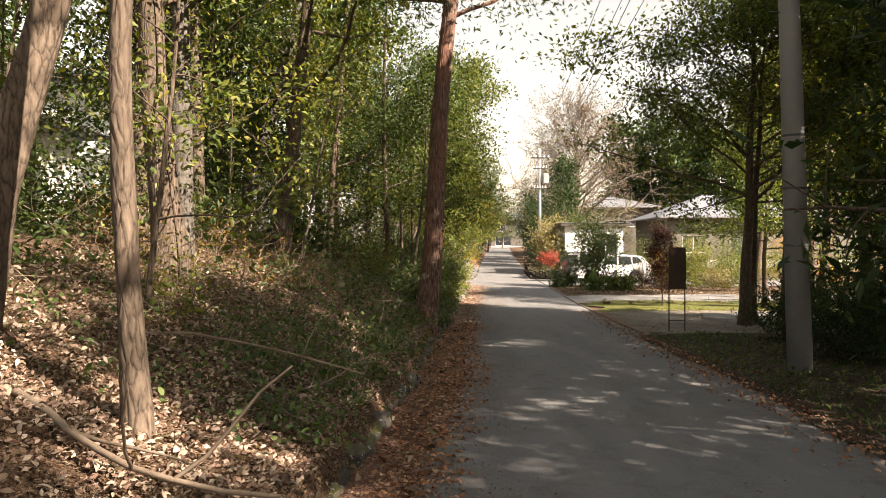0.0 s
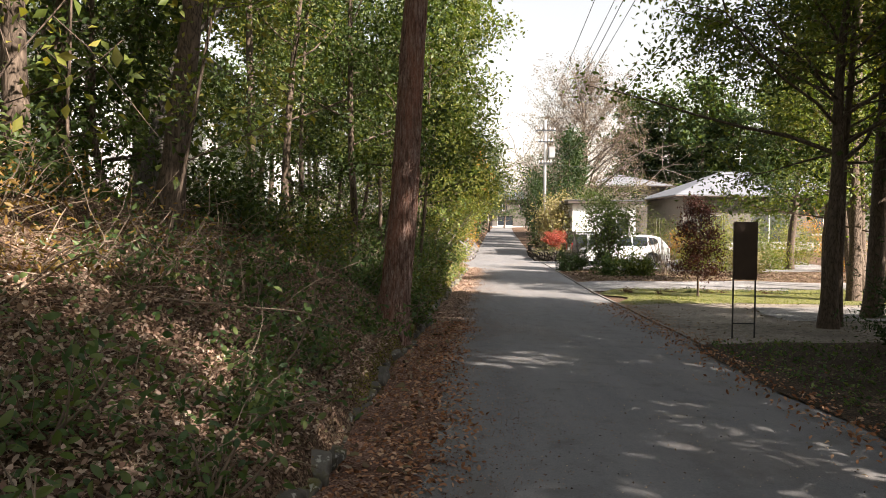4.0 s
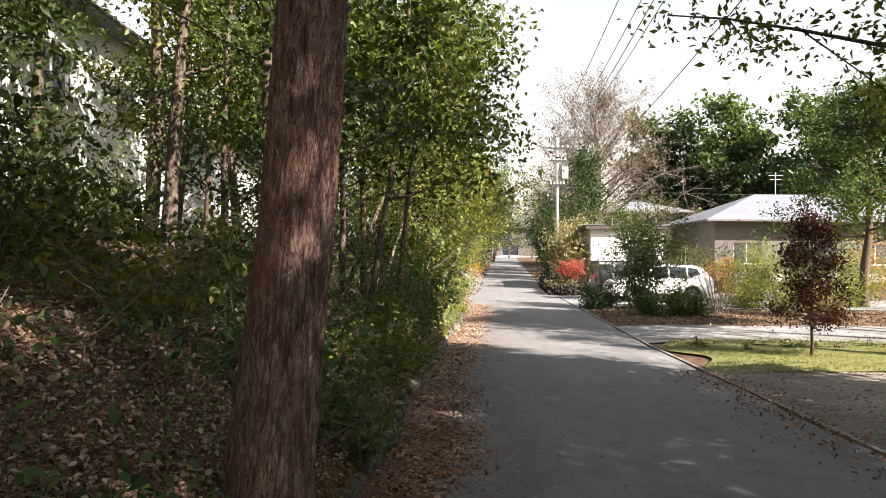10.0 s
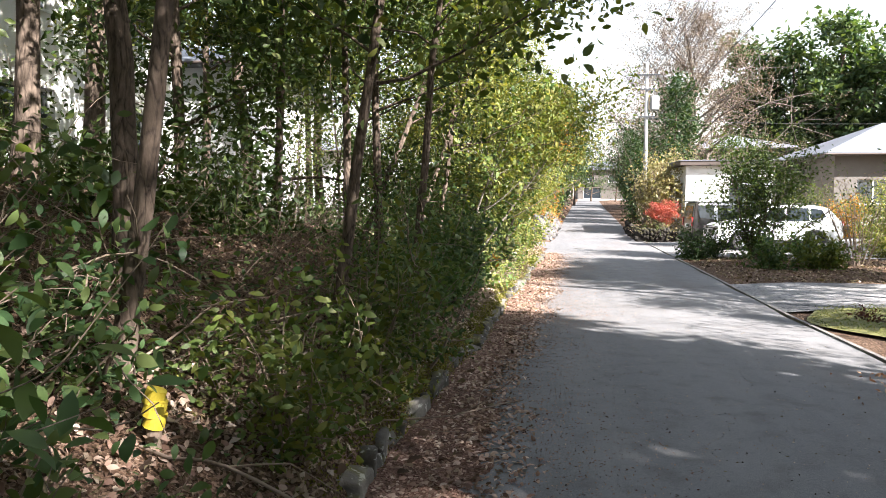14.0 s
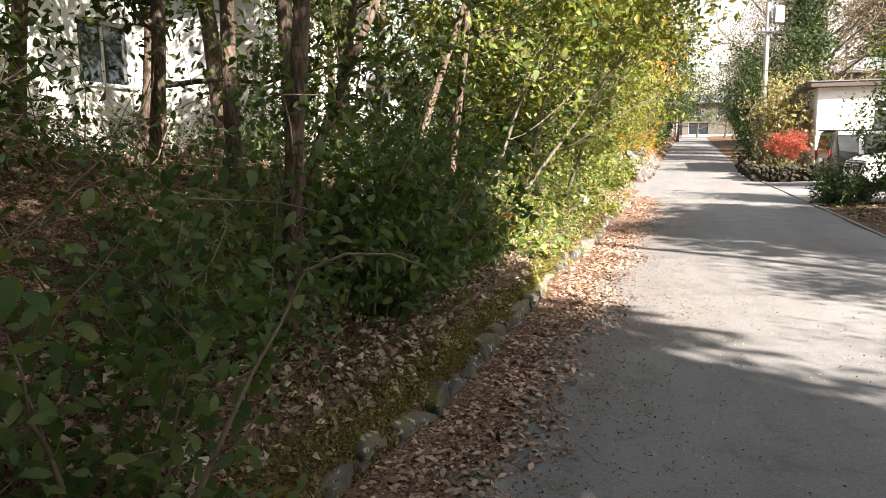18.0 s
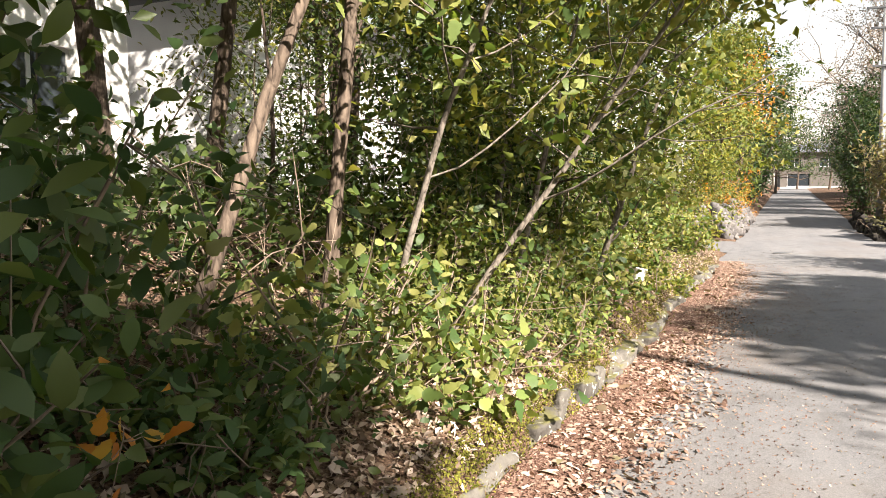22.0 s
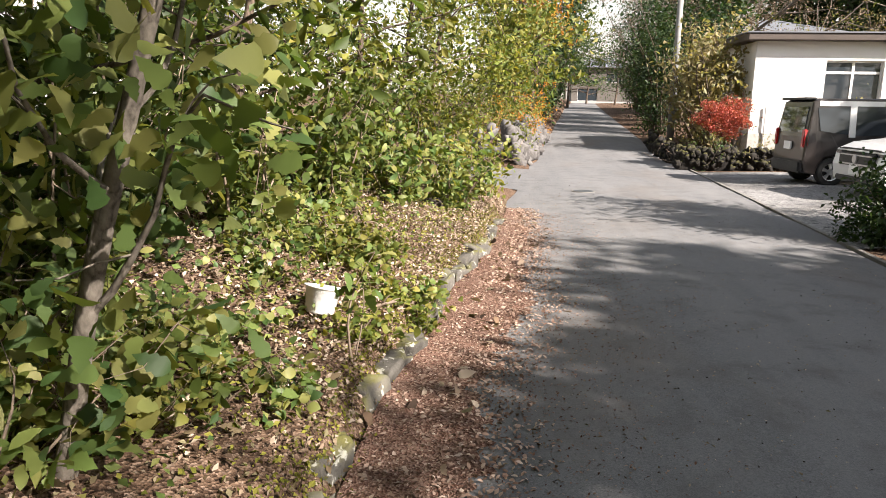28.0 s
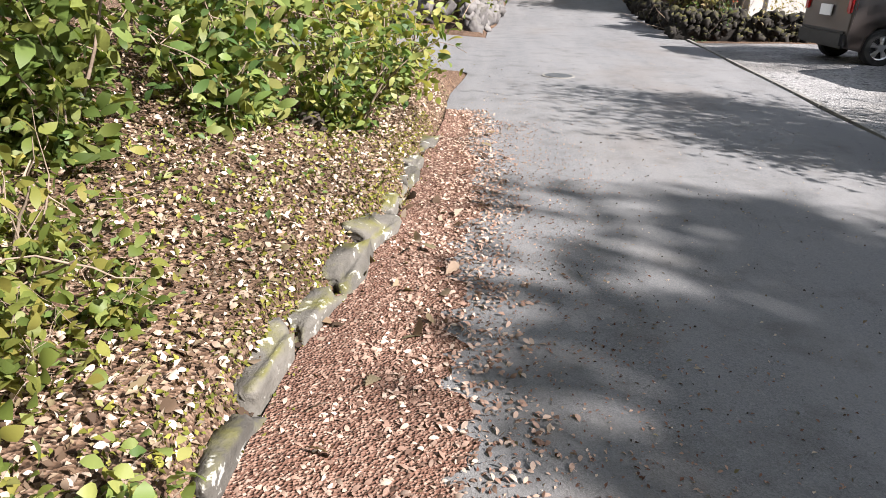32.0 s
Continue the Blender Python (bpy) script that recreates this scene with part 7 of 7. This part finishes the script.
strew("moss", "bright yellow-green moss along the kerb top", "moss", 15000, lambda rg, y: kerb_x(y) - 0.09 + rg.normal(0, 0.045, len(y)), (18.5, 28), 0.016, MAT_MOSS, 1022, 0.8, 0.7, (0.01, 0.05))
strew("pale_leaves", "straw-coloured broken leaves in the sunny clearing", "fallen leaves", 9000, lambda rg, y: kerb_x(y) - 0.05 - 2.0 * rg.beta(1.0, 1.5, len(y)), (31.0, 39.5), 0.03, MAT_FALLEN_PALE, 1024, 2.0, 0.6, (0.005, 0.04), "oval")
# dead canes and brush on the bank
rg = np.random.default_rng(1100)
sk = Skin()
for k in range(800):
    y = 4 + 26 * rg.uniform() ** 0.8
    x = float(kerb_x(y)) - 0.5 - 4.0 * rg.beta(1.3, 1.3)
    a, el = rg.uniform(0, 6.28), rg.uniform(0.05, 1.1)
    line = bend(rg, on(x, y, 0.0), (math.cos(a) * math.cos(el), math.sin(a) * math.cos(el), math.sin(el)), rg.uniform(0.4, 1.3), 6, 0.16, -0.08)
    sk.tube(line, np.linspace(0.006, 0.002, 6) * rg.uniform(0.6, 1.4), 3)
tagged(put("brush", sk.mesh("brush"), MAT_TWIG), "tangle of dead canes and twigs", "brushwood", kind="stuff")

st = thing("garden_stake", "short grey wooden stake in the bank", "stake", on(0.66, 29.47), 0)
part("post", rods(((0, 0, -0.1), (0.03, 0, 0.3), 0.022, 0.018), sides=8), MAT_TWIG, st)
strew("moss", "yellow-green moss over the kerb stones", "moss", 17000, lambda rg, y: kerb_x(y) - 0.08 + rg.normal(0, 0.055, len(y)) + 0 * y, (10, 38), 0.02, MAT_MOSS, 1200, 0.6, 0.6, (0.0, 0.03))
strew("large_leaves", "broad curled pale oak leaves on the litter", "fallen leaves", 1500, lambda rg, y: kerb_x(y) - 2.6 * rg.uniform(0, 1, len(y)) ** 1.2 + 0.5, (0, 38), 0.08, MAT_FALLEN, 1201, 2.0, 0.5, (0.01, 0.04), True)
strew("leaf_crumbs", "crumbled dry leaf fragments covering the bank", "fallen leaves", 42000, lambda rg, y: kerb_x(y) - 2.8 * rg.uniform(0, 1, len(y)) ** 1.3, (2, 38), 0.024, MAT_FALLEN, 1202, 1.5, 0.6, (0.0, 0.02))
plant_shrub("wall_plant", "low dry plants along the top of the dark wall", on(6.6, 47.9), 0.75, 1.8, 10, 900, MAT_TWIG, MAT_LEAF_BUSH, 810, 0.07, puff=0.12)
plant_shrub("wall_plant", "low dry plants along the top of the dark wall", on(8.3, 47.9), 0.7, 1.6, 10, 900, MAT_TWIG, MAT_LEAF_DRY, 811, 0.07, puff=0.12)
# dark tufts and clods on the lawn strip
rg = np.random.default_rng(1300)
for k in range(14):
    x, y = 5.6 + 4.5 * rg.uniform(), 23.9 + 1.0 * rg.uniform()
    plant_shrub("lawn_tuft", "small dark clump of low plants on the lawn", on(x, y, 0.02), 0.12, 0.35, 5, 120, MAT_TWIG, MAT_LEAF_PURPLE if k % 3 else MAT_LEAF_PINE, 1310 + k, 0.05, puff=0.05, r=0.004, group="lawn tufts")

# marker peg wrapped in yellow tape
peg = thing("marker_peg", "short wooden peg wrapped in yellow tape", "marker peg", on(-0.51, 16.69), 0)
part("post", rods(((0, 0, -0.15), (0.02, 0.0, 0.1), 0.032, 0.03), sides=12), MAT_TWIG, peg)
wrap = bmesh.new()
for z0, z1, r in ((0.07, 0.13, 0.042), (0.115, 0.18, 0.045), (0.165, 0.22, 0.041)):
    rod(wrap, (0.012, 0, z0), (0.03, 0.005, z1), r, r * 0.96, 14)
part("tape", wrap, MAT_TAPE, peg, "crumpled yellow tape")
# specks of grit and broken leaf lying on the asphalt
strew("road_grit", "pale grit and leaf crumbs scattered over the asphalt", "grit", 5200, lambda rg, y: kerb_x(y) + 0.4 + 3.6 * rg.beta(0.8, 1.4, len(y)), (8, 40), 0.014, MAT_FALLEN_PALE, 1402, 1.5, 0.7, (0.001, 0.005))
strew("road_grit", "dark grit scattered over the asphalt", "grit", 1800, lambda rg, y: kerb_x(y) + 0.4 + 3.6 * rg.beta(0.8, 1.2, len(y)), (8, 40), 0.014, MAT_STUMP, 1403, 1.5, 0.7, (0.001, 0.005))
